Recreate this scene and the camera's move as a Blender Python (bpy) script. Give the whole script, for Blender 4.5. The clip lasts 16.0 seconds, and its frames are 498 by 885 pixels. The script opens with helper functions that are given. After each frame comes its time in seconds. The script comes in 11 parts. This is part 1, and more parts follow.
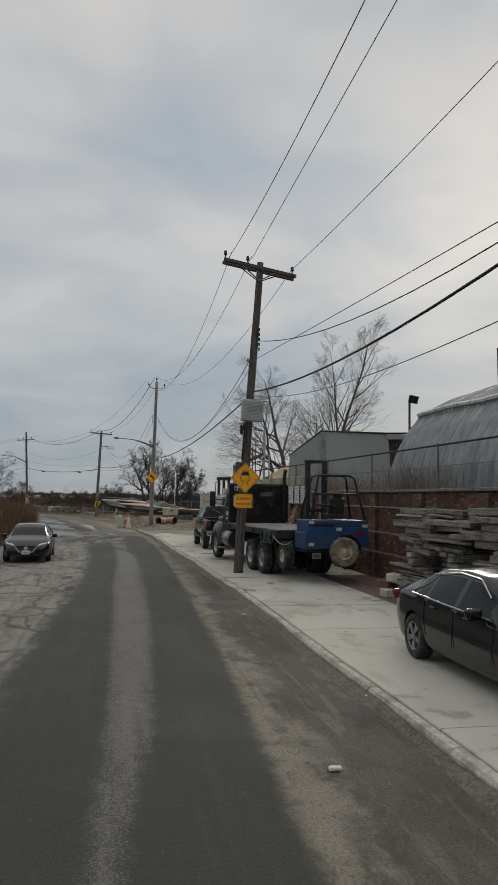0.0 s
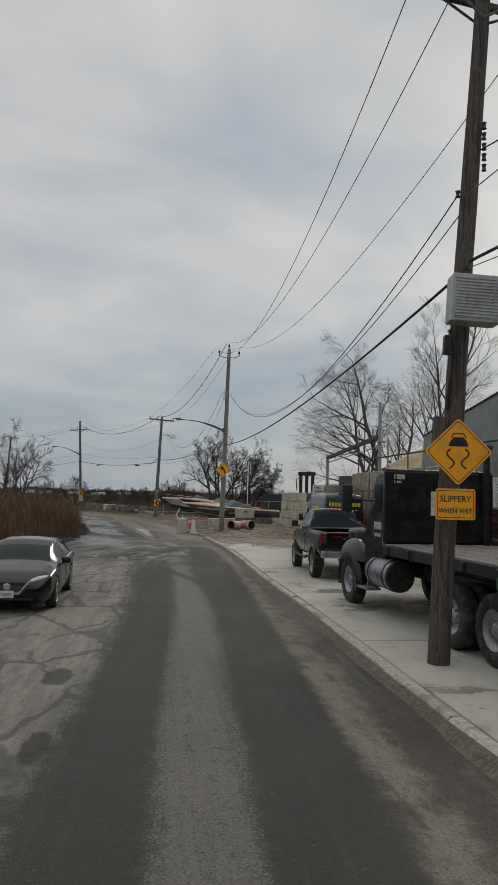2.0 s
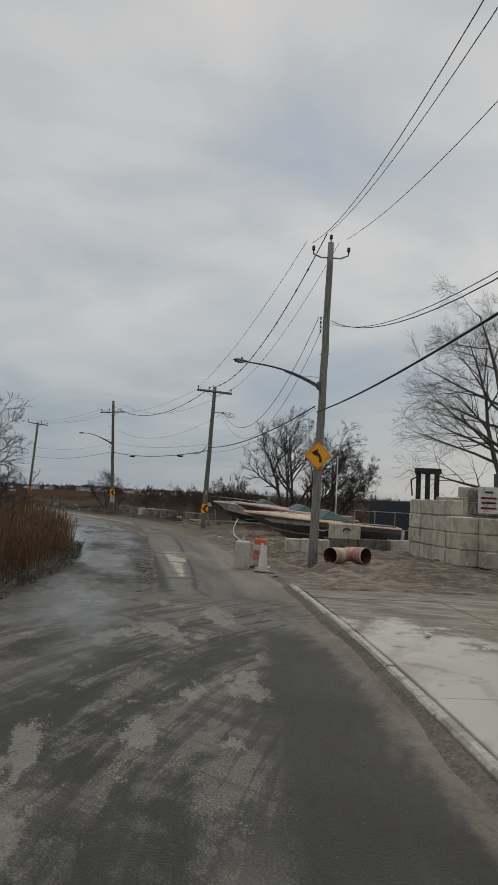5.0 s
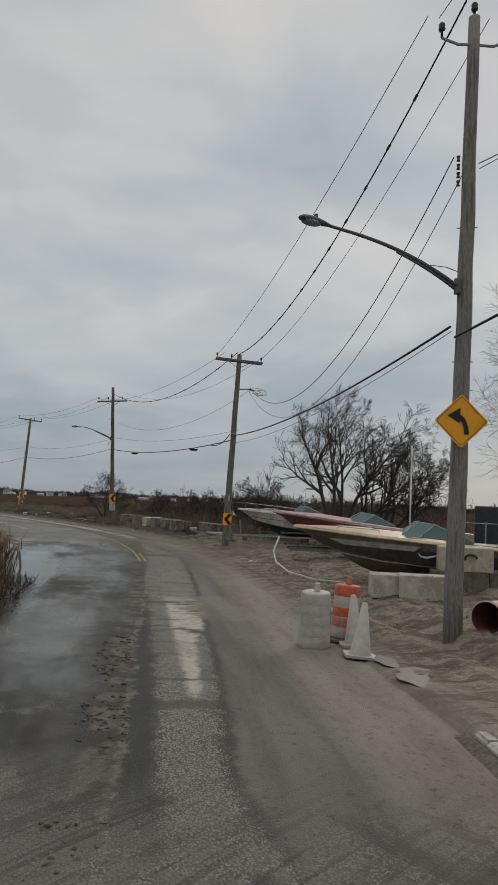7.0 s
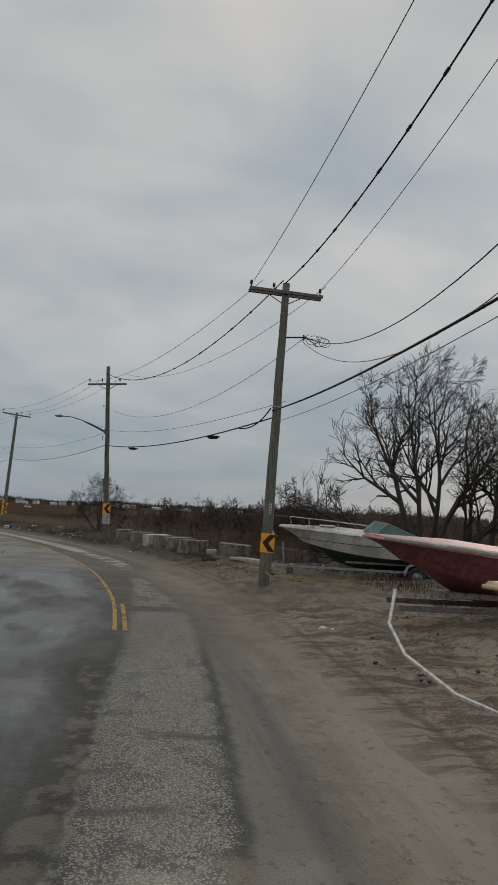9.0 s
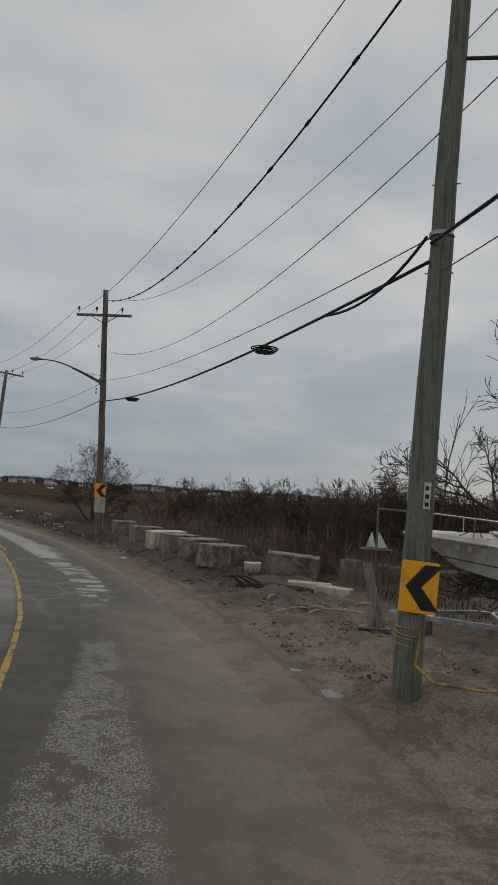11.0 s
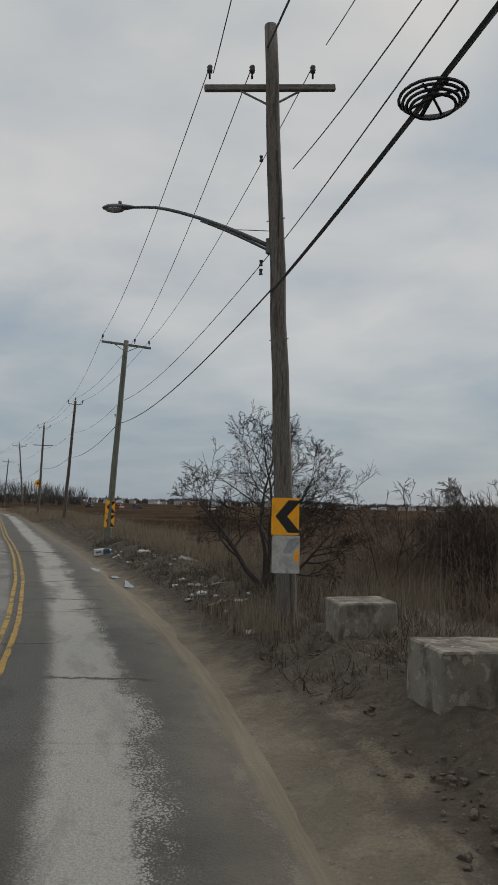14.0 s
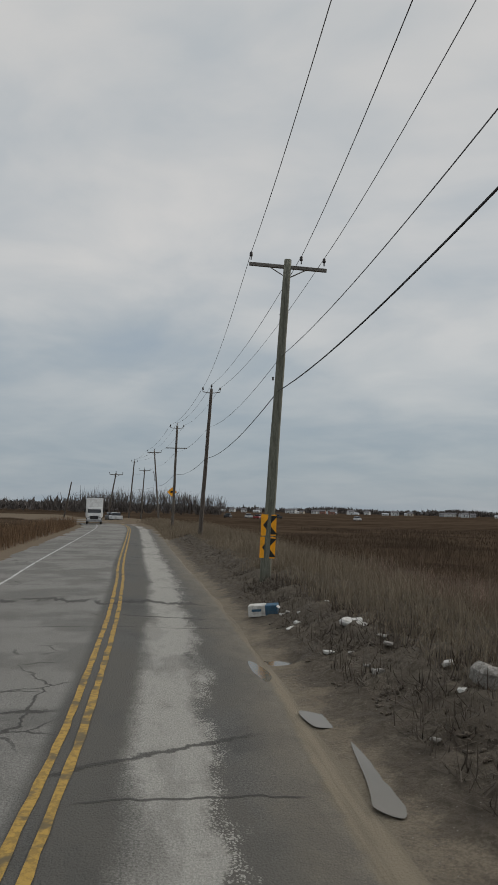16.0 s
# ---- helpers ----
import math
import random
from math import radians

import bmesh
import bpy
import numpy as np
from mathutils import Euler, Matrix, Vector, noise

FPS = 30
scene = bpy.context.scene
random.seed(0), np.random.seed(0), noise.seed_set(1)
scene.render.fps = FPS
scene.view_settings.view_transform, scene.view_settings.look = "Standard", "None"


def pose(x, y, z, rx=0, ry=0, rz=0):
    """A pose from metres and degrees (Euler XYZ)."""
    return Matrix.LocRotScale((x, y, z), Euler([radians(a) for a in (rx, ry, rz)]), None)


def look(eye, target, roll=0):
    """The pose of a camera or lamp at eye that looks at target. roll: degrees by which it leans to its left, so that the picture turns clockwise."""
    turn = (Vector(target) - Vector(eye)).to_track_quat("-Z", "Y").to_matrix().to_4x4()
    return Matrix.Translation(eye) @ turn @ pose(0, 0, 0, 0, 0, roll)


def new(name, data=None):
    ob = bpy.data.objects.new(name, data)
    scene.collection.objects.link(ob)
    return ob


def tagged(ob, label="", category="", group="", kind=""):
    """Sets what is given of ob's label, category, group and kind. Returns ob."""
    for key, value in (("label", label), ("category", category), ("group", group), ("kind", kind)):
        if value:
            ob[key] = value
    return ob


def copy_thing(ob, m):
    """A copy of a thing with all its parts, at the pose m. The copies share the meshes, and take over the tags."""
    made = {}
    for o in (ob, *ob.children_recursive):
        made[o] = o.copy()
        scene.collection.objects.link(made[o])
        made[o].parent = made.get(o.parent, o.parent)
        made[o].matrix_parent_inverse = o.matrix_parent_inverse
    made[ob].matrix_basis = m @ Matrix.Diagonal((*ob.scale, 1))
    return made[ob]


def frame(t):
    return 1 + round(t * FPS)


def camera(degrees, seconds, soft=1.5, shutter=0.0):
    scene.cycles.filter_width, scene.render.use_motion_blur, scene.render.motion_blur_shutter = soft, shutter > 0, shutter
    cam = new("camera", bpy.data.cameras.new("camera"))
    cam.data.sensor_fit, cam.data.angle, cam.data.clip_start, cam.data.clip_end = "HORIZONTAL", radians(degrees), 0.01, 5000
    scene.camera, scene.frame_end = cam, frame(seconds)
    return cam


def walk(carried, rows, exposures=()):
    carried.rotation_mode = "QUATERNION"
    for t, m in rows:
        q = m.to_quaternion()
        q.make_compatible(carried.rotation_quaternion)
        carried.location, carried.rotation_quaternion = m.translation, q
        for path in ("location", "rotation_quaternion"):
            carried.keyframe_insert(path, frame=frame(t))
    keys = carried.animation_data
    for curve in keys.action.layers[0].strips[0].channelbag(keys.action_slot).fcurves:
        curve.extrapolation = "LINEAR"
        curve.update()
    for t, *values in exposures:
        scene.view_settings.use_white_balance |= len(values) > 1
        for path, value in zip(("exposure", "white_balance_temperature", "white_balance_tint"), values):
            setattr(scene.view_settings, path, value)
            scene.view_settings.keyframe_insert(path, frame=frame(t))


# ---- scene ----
cam = camera(38.58, 16.0, soft=1.6)
# seconds, eye x, y, z, yaw, pitch, roll
PATH = [
    (0.0, 1.564, 8.296, 2.671, 2.13, 4.45, 0.96),
    (0.5, 0.977, 11.505, 2.630, 3.72, 4.51, 1.17),
    (1.0, 0.277, 14.769, 2.625, 5.12, 4.38, 1.34),
    (1.5, -0.474, 18.127, 2.600, 6.28, 4.35, 1.46),
    (2.0, -1.230, 21.501, 2.607, 7.21, 4.26, 1.55),
    (2.5, -1.927, 24.869, 2.602, 7.68, 4.10, 1.52),
    (3.0, -2.660, 28.191, 2.600, 8.24, 4.17, 1.15),
    (3.5, -3.461, 31.581, 2.636, 8.60, 4.29, 1.08),
    (4.0, -4.263, 35.038, 2.647, 8.96, 4.29, 0.93),
    (4.5, -5.073, 38.592, 2.630, 9.86, 4.26, 1.39),
    (5.0, -5.996, 42.153, 2.652, 11.83, 4.31, 2.90),
    (5.5, -6.909, 45.687, 2.681, 13.96, 4.31, 4.11),
    (6.0, -7.845, 48.850, 2.646, 14.32, 4.44, 3.94),
    (6.5, -8.802, 51.815, 2.620, 13.74, 4.60, 3.27),
    (7.0, -9.783, 54.753, 2.606, 13.05, 4.70, 2.50),
    (7.5, -10.785, 57.837, 2.602, 13.06, 4.62, 1.90),
    (8.0, -11.773, 61.118, 2.588, 13.53, 4.54, 1.82),
    (8.5, -12.955, 64.437, 2.641, 13.74, 5.27, 2.05),
    (9.0, -14.015, 67.770, 2.641, 14.29, 5.46, 2.72),
    (9.5, -15.036, 71.118, 2.653, 14.95, 5.34, 3.49),
    (10.0, -16.100, 74.480, 2.686, 15.52, 4.96, 4.12),
    (10.5, -17.291, 77.858, 2.652, 15.77, 4.25, 4.23),
    (11.0, -18.539, 81.258, 2.619, 16.65, 4.14, 3.74),
    (11.5, -19.850, 84.538, 2.529, 17.99, 4.07, 3.16),
    (12.0, -21.356, 87.726, 2.500, 19.85, 4.01, 2.74),
    (12.5, -22.930, 90.784, 2.505, 22.06, 4.19, 2.00),
    (13.0, -24.720, 93.803, 2.513, 24.33, 4.37, 1.69),
    (13.5, -26.591, 96.627, 2.521, 26.89, 4.58, 1.54),
    (14.0, -28.724, 99.413, 2.550, 29.38, 4.87, 1.50),
    (14.5, -30.972, 102.129, 2.602, 32.45, 4.94, 1.37),
    (15.0, -33.474, 104.853, 2.619, 35.13, 5.22, 1.47),
    (15.5, -36.029, 107.478, 2.666, 37.80, 5.21, 1.40),
    (16.0, -38.828, 110.255, 2.672, 40.20, 5.32, 1.30),
]


def aim(x, y, z, yaw, pitch, roll):
    cy, sy, cp, sp = math.cos(radians(yaw)), math.sin(radians(yaw)), math.cos(radians(pitch)), math.sin(radians(pitch))
    return look((x, y, z), (x - 10 * sy * cp, y + 10 * cy * cp, z + 10 * sp), roll)


# the film camera's own slow changes of brightness and tint
EXPOSURES = [(0.0, 0.00, 6500, 11.3), (2.0, 0.03, 6500, 11.3), (3.5, 0.06, 6500, 11.3), (4.4, -0.06, 6500, 11.3), (5.0, 0.02, 6500, 11.3), (7.4, 0.00, 6500, 11.2), (8.0, -0.10, 6500, 10.4), (10.5, -0.10, 6500, 10.4), (11.2, -0.10, 6500, 10.4), (12.0, 0.00, 6500, 10.4), (14.0, 0.03, 6500, 10.4), (16.0, 0.03, 6500, 10.4)]
walk(cam, [(t, aim(*row)) for t, *row in PATH], EXPOSURES)

# ---------------------------------------------------------------- light
SUN_AZ, SUN_EL = 15.0, 19.0      # degrees to the right of +y, and above the horizon
sun_dir = Vector((math.sin(radians(SUN_AZ)) * math.cos(radians(SUN_EL)), math.cos(radians(SUN_AZ)) * math.cos(radians(SUN_EL)), math.sin(radians(SUN_EL))))
sun = new("sun", bpy.data.lights.new("sun", "SUN"))
sun.data.energy, sun.data.angle, sun.data.color = 1.3, radians(24), (1.0, 0.93, 0.82)
sun.matrix_world = look((0, 0, 80), Vector((0, 0, 80)) - sun_dir)

world = bpy.data.worlds.new("overcast_sky")
scene.world = world
world.use_nodes = True
wn, wl = world.node_tree.nodes, world.node_tree.links
wn.clear()


def wnode(kind, **values):
    n = wn.new(kind)
    for key, value in values.items():
        n.inputs[key].default_value = value
    return n


def wmath(op, a, b=None, clamp=False):
    n = wn.new("ShaderNodeMath")
    n.operation, n.use_clamp = op, clamp
    for k, v in enumerate((a, b)):
        if v is None:
            continue
        if isinstance(v, (int, float)):
            n.inputs[k].default_value = v
        else:
            wl.new(v, n.inputs[k])
    return n.outputs[0]


def wramp(fac, stops):
    n = wn.new("ShaderNodeValToRGB")
    el = n.color_ramp.elements
    el[0].position, el[0].color = stops[0][0], (*stops[0][1], 1)
    el[1].position, el[1].color = stops[-1][0], (*stops[-1][1], 1)
    for p, c in stops[1:-1]:
        el.new(p).color = (*c, 1)
    wl.new(fac, n.inputs[0])
    return n.outputs[0]


def wmix(fac, a, b, blend="MIX"):
    n = wn.new("ShaderNodeMix")
    n.data_type, n.blend_type = "RGBA", blend
    for k, v in ((0, fac), (6, a), (7, b)):
        if isinstance(v, (int, float)):
            n.inputs[k].default_value = v
        elif isinstance(v, tuple):
            n.inputs[k].default_value = (*v, 1)
        else:
            wl.new(v, n.inputs[k])
    return n.outputs[2]


sky = wn.new("ShaderNodeTexSky")
sky.sky_type, sky.sun_disc = "NISHITA", False
sky.sun_elevation, sky.sun_rotation = radians(SUN_EL), radians(SUN_AZ)
coord = wn.new("ShaderNodeTexCoord").outputs["Generated"]
sep = wn.new("ShaderNodeSeparateXYZ")
wl.new(coord, sep.inputs[0])
height = wmath("MAXIMUM", sep.outputs[2], 0.0)
# the cloud layer: directions laid onto a flat sheet overhead, so that clouds flatten towards the horizon
over = wmath("ADD", height, 0.16)
flat = wn.new("ShaderNodeCombineXYZ")
wl.new(wmath("DIVIDE", sep.outputs[0], over), flat.inputs[0])
wl.new(wmath("DIVIDE", sep.outputs[1], over), flat.inputs[1])


def cloud_noise(scale, detail, rough, distort, shift):
    mp = wn.new("ShaderNodeMapping")
    mp.inputs["Location"].default_value = shift
    wl.new(flat.outputs[0], mp.inputs[0])
    n = wnode("ShaderNodeTexNoise", Scale=scale, Detail=detail, Roughness=rough, Distortion=distort)
    wl.new(mp.outputs[0], n.inputs["Vector"])
    return n.outputs["Fac"]


big = cloud_noise(0.75, 4, 0.5, 0.5, (3.1, 1.7, 0))
mid = cloud_noise(2.0, 6, 0.52, 0.4, (7.3, 4.2, 2))
cover = wmath("ADD", wmath("MULTIPLY", big, 0.62), wmath("MULTIPLY", mid, 0.38))
calm = wmath("MULTIPLY", wmath("SUBTRACT", 1.0, wmath("MULTIPLY", height, 4.0), True), 0.65)
cover = wmath("ADD", cover, wmath("MULTIPLY", calm, wmath("SUBTRACT", 0.485, cover)))
cloud = wramp(cover, [(0.36, (0.375, 0.425, 0.475)), (0.45, (0.445, 0.476, 0.500)), (0.53, (0.538, 0.545, 0.547)), (0.63, (0.635, 0.618, 0.60))])
low = wramp(height, [(0.0, (0.60, 0.68, 0.75)), (0.08, (0.66, 0.735, 0.79)), (0.2, (0.82, 0.87, 0.90)), (0.36, (0.99, 1.0, 1.0)), (0.6, (1.05, 1.04, 1.02)), (0.75, (1.35, 1.34, 1.32)), (1.0, (1.75, 1.75, 1.75))])
cloud = wmix(1.0, cloud, low, "MULTIPLY")
# the veiled sun: warm and broad
dot = wn.new("ShaderNodeVectorMath")
dot.operation = "DOT_PRODUCT"
wl.new(coord, dot.inputs[0])
dot.inputs[1].default_value = sun_dir
glow = wmath("MULTIPLY", wmath("POWER", wmath("MAXIMUM", dot.outputs["Value"], 0.0), 60), 0.15)
glow = wmath("MULTIPLY", glow, wmath("MULTIPLY", cover, 1.0))
cloud = wmix(glow, cloud, (1.25, 1.1, 0.86), "ADD")
skyb = wmix(1.0, sky.outputs[0], (0.1, 0.1, 0.1), "MULTIPLY")
both = wmix(0.95, skyb, cloud)
bg = wnode("ShaderNodeBackground", Strength=1.0)
wl.new(both, bg.inputs[0])
wout = wn.new("ShaderNodeOutputWorld")
wl.new(bg.outputs[0], wout.inputs[0])

# ---------------------------------------------------------------- materials
class Nodes:
    """A small helper round one material's node tree."""

    def __init__(self, name, rough=0.8, metal=0.0):
        self.m = bpy.data.materials.new(name)
        self.m.use_nodes = True
        self.t = self.m.node_tree
        self.b = self.t.nodes["Principled BSDF"]
        self.b.inputs["Roughness"].default_value = rough
        self.b.inputs["Metallic"].default_value = metal
        self.b.inputs["Specular IOR Level"].default_value = 0.4
        self.cache = {}

    def add(self, kind, **values):
        n = self.t.nodes.new(kind)
        for key, value in values.items():
            n.inputs[key].default_value = value
        return n

    def put(self, socket, value):
        if isinstance(value, (int, float)):
            socket.default_value = value
        elif isinstance(value, tuple):
            socket.default_value = (*value, 1) if len(value) == 3 and len(socket.default_value) == 4 else value
        else:
            self.t.links.new(value, socket)

    def coords(self, kind="Object"):
        if kind not in self.cache:
            self.cache[kind] = self.add("ShaderNodeTexCoord").outputs[kind] if kind != "World" else self.add("ShaderNodeNewGeometry").outputs["Position"]
        return self.cache[kind]

    def scaled(self, src, scale, loc=(0, 0, 0)):
        n = self.add("ShaderNodeMapping")
        n.inputs["Scale"].default_value = scale
        n.inputs["Location"].default_value = loc
        self.put(n.inputs[0], src)
        return n.outputs[0]

    def noise(self, scale, detail=4, rough=0.55, src=None, distort=0.0):
        n = self.add("ShaderNodeTexNoise", Scale=scale, Detail=detail, Roughness=rough, Distortion=distort)
        self.put(n.inputs["Vector"], src if src is not None else self.coords())
        return n.outputs["Fac"]

    def voronoi(self, scale, src=None, feature="F1", out="Distance"):
        n = self.add("ShaderNodeTexVoronoi", Scale=scale)
        n.feature = feature
        self.put(n.inputs["Vector"], src if src is not None else self.coords())
        return n.outputs[out]

    def math(self, op, a, b=0.0, clamp=False):
        n = self.add("ShaderNodeMath")
        n.operation, n.use_clamp = op, clamp
        self.put(n.inputs[0], a)
        self.put(n.inputs[1], b)
        return n.outputs[0]

    def step(self, x, lo, hi):
        """0 below lo, 1 above hi, smooth between."""
        n = self.add("ShaderNodeMapRange")
        n.interpolation_type = "SMOOTHSTEP"
        self.put(n.inputs["Value"], x)
        n.inputs["From Min"].default_value, n.inputs["From Max"].default_value = lo, hi
        return n.outputs["Result"]

    def band(self, x, lo, hi, soft):
        return self.math("MULTIPLY", self.step(x, lo - soft, lo + soft), self.math("SUBTRACT", 1.0, self.step(x, hi - soft, hi + soft)))

    def mix(self, fac, a, b, blend="MIX"):
        n = self.add("ShaderNodeMix")
        n.data_type, n.blend_type = "RGBA", blend
        self.put(n.inputs[0], fac)
        self.put(n.inputs[6], a)
        self.put(n.inputs[7], b)
        return n.outputs[2]

    def ramp(self, fac, stops):
        n = self.add("ShaderNodeValToRGB")
        el = n.color_ramp.elements
        el[0].position, el[0].color = stops[0][0], (*stops[0][1], 1)
        el[1].position, el[1].color = stops[-1][0], (*stops[-1][1], 1)
        for p, c in stops[1:-1]:
            el.new(p).color = (*c, 1)
        self.put(n.inputs[0], fac)
        return n.outputs[0]

    def split(self, src):
        n = self.add("ShaderNodeSeparateXYZ")
        self.put(n.inputs[0], src)
        return n.outputs

    def random(self):
        return self.add("ShaderNodeObjectInfo").outputs["Random"]

    def done(self, color=None, rough=None, bump=None, strength=0.3, dist=0.02):
        if color is not None:
            self.put(self.b.inputs["Base Color"], color)
        if rough is not None:
            self.put(self.b.inputs["Roughness"], rough)
        if bump is not None:
            n = self.add("ShaderNodeBump", Strength=strength, Distance=dist)
            self.put(n.inputs["Height"], bump)
            self.t.links.new(n.outputs[0], self.b.inputs["Normal"])
        return self.m


def worn(name, c1, c2, scale=6.0, rough=0.75, metal=0.0, bump=0.25, stretch=(1, 1, 1), grime=(0.05, 0.045, 0.04), dirt=0.35, dist=0.01):
    """A surface of two close tones with fine grain, broad blotches and dirt."""
    n = Nodes(name, rough, metal)
    src = n.scaled(n.coords(), stretch)
    fine, broad = n.noise(scale * 6, 5, 0.65, src), n.noise(scale, 4, 0.55, src)
    c = n.mix(n.step(fine, 0.40, 0.60), c1, c2)
    c = n.mix(n.math("MULTIPLY", n.step(broad, 0.49, 0.62), dirt), c, grime)
    r = n.math("ADD", n.math("MULTIPLY", fine, 0.25), rough - 0.12, True)
    return n.done(c, r, fine, bump, dist)

# ---------------------------------------------------------------- the plan: the road's right edge, and places along it
EDGE = [(13.5, -32), (9.6, -14), (6.9, -1), (5.2, 7.5), (3.5, 15.6), (2.3, 20.8), (0.9, 27), (-0.35, 32), (-2.0, 38.4), (-3.7, 44.6), (-5.1, 50.2), (-6.5, 55.4),
        (-7.9, 60), (-9.4, 64.5), (-12.6, 72.5), (-16.2, 80.5), (-20.4, 89.3), (-25.5, 97.3), (-30.9, 104.4), (-36.7, 110.9), (-42.8, 116.6), (-49.6, 122.7),
        (-57.1, 129.2), (-64.3, 135.3), (-87, 155.0), (-104, 169.5), (-117, 179.5), (-131, 188.5), (-147, 196), (-168, 202), (-200, 208)]


def smooth_line(points, step=0.5):
    p = np.array(points, float)
    p = np.vstack([2 * p[0] - p[1], p, 2 * p[-1] - p[-2]])
    out = []
    for a, b, c, d in zip(p, p[1:], p[2:], p[3:]):
        for t in np.linspace(0, 1, max(2, int(np.linalg.norm(c - b) / 0.25)), endpoint=False):
            out.append(0.5 * ((2 * b) + (c - a) * t + (2 * a - 5 * b + 4 * c - d) * t**2 + (3 * b - a - 3 * c + d) * t**3))
    out = np.array(out)
    s = np.r_[0, np.cumsum(np.linalg.norm(np.diff(out, axis=0), axis=1))]
    n = np.arange(0, s[-1], step)
    return np.stack([np.interp(n, s, out[:, 0]), np.interp(n, s, out[:, 1])], 1)


LINE = smooth_line(EDGE)
_g = np.gradient(LINE, axis=0)
_k = np.ones(9) / 9
_g = np.stack([np.convolve(np.pad(_g[:, i], 4, mode="edge"), _k, "valid") for i in (0, 1)], 1)
TANG = _g / np.linalg.norm(_g, axis=1)[:, None]
SIDE = np.stack([TANG[:, 1], -TANG[:, 0]], 1)       # to the right


def along(y):
    """The place along the road at which its right edge reaches y."""
    return float(np.interp(y, LINE[:, 1], np.arange(len(LINE)) * 0.5))


def road_point(s, d):
    """The ground place s metres along the road and d metres to the right of its right edge."""
    k = min(max(s / 0.5, 0), len(LINE) - 1.001)
    i, f = int(k), k - int(k)
    p = LINE[i] * (1 - f) + LINE[i + 1] * f
    n = SIDE[i] * (1 - f) + SIDE[i + 1] * f
    return p + n * d


def road_sd(x, y):
    """The reverse of road_point, for arrays."""
    pts = np.stack([np.ravel(x), np.ravel(y)], 1)
    s, d = np.empty(len(pts)), np.empty(len(pts))
    for a in range(0, len(pts), 4000):
        q = pts[a:a + 4000]
        near = ((q[:, None] - LINE[None]) ** 2).sum(2).argmin(1)
        off = q - LINE[near]
        s[a:a + 4000] = near * 0.5 + (off * TANG[near]).sum(1)
        d[a:a + 4000] = (off * SIDE[near]).sum(1)
    return s, d


KERB_END = along(63.5)


def ease(x, a, b):
    t = np.clip((x - a) / (b - a), 0, 1)
    return t * t * (3 - 2 * t)


def bank(s, d):
    """The ground's height s along and d to the right of the road's edge, for arrays: yard, dirt shoulder, bank and marsh."""
    s, d = np.asarray(s, float), np.asarray(d, float)
    yard = ease(s, KERB_END - 1, KERB_END + 6)                          # past the paved yard
    far = ease(s, along(94), along(102))                                # along the marsh
    paved = (1 - yard) * 0.13 * ease(d, 0.02, 0.1)
    dirt = yard * (1 - far) * (0.08 * ease(d, 0.2, 1.2) + 0.2 * ease(d, 1.0, 3.0) + 0.17 * ease(d, 3.0, 7.0))
    shoulder = far * (0.10 * ease(d, 0.3, 1.0) + 0.32 * ease(d, 0.9, 2.3) - 1.0 * ease(d, 4.4, 10.0))
    behind = -0.7 * ease(s, along(84), along(104)) * (1 - far) * ease(d, 9, 16)
    left = 0.12 * ease(-d, 8.8, 9.8) * (1 - ease(-d, 10.5, 13)) - 0.5 * ease(-d, 10.5, 15)
    under = -0.10 * ease(d, -8.4, -8.2) * (1 - ease(d, -0.25, -0.05))
    return paved + dirt + shoulder + behind + left + under


def ground_z(x, y):
    s, d = road_sd(np.array([x]), np.array([y]))
    return float(bank(s, d)[0])


def part(name, bm, material, parent=None, label="", smooth=False, at=None):
    """Link a bmesh as one mesh object, under a thing or a part."""
    me = bpy.data.meshes.new(name)
    bm.to_mesh(me)
    bm.free()
    if material is not None:
        me.materials.append(material)
    if smooth:
        me.shade_smooth()
    ob = new(name, me)
    if parent is not None:
        ob.parent = parent
    if at is not None:
        ob.matrix_basis = at
    if label:
        ob["label"] = label
    return ob


def grid_sheet(name, xs, ys, fn, material, uv=None, more=None):
    """A sheet over the grid xs by ys; fn gives x, y, z arrays; uv, and each further layer by its name, gives two arrays."""
    A, B = np.meshgrid(xs, ys, indexing="ij")
    x, y, z = fn(A.ravel(), B.ravel())
    n, m = len(xs), len(ys)
    i = np.arange(n * m).reshape(n, m)
    quads = np.stack([i[:-1, :-1], i[1:, :-1], i[1:, 1:], i[:-1, 1:]], -1).reshape(-1, 4)
    me = bpy.data.meshes.new(name)
    me.from_pydata(np.stack([x, y, z], 1).tolist(), [], quads.tolist())
    if uv is not None:
        loops = np.empty(len(me.loops), int)
        me.loops.foreach_get("vertex_index", loops)
        for key, give in {"plan": uv, **(more or {})}.items():
            u, v = give(A.ravel(), B.ravel())
            me.uv_layers.new(name=key).data.foreach_set("uv", np.stack([u[loops], v[loops]], 1).ravel())
    me.materials.append(material)
    me.shade_smooth()
    return new(name, me)


def track_mud(n):
    """The trodden brown earth that lies over the road's edge and its shoulder."""
    pos = n.coords("World")
    fine, mid = n.noise(30, 5, 0.75, pos), n.noise(1.1, 5, 0.6, pos)
    c = n.mix(n.step(fine, 0.30, 0.70), (0.180, 0.152, 0.113), (0.255, 0.219, 0.164))
    c = n.mix(n.math("MULTIPLY", n.step(mid, 0.46, 0.55), 0.35), c, (0.093, 0.078, 0.058))
    return n.mix(n.math("MULTIPLY", n.step(n.noise(11, 3, 0.6, pos), 0.62, 0.7), 0.5), c, (0.075, 0.062, 0.049))


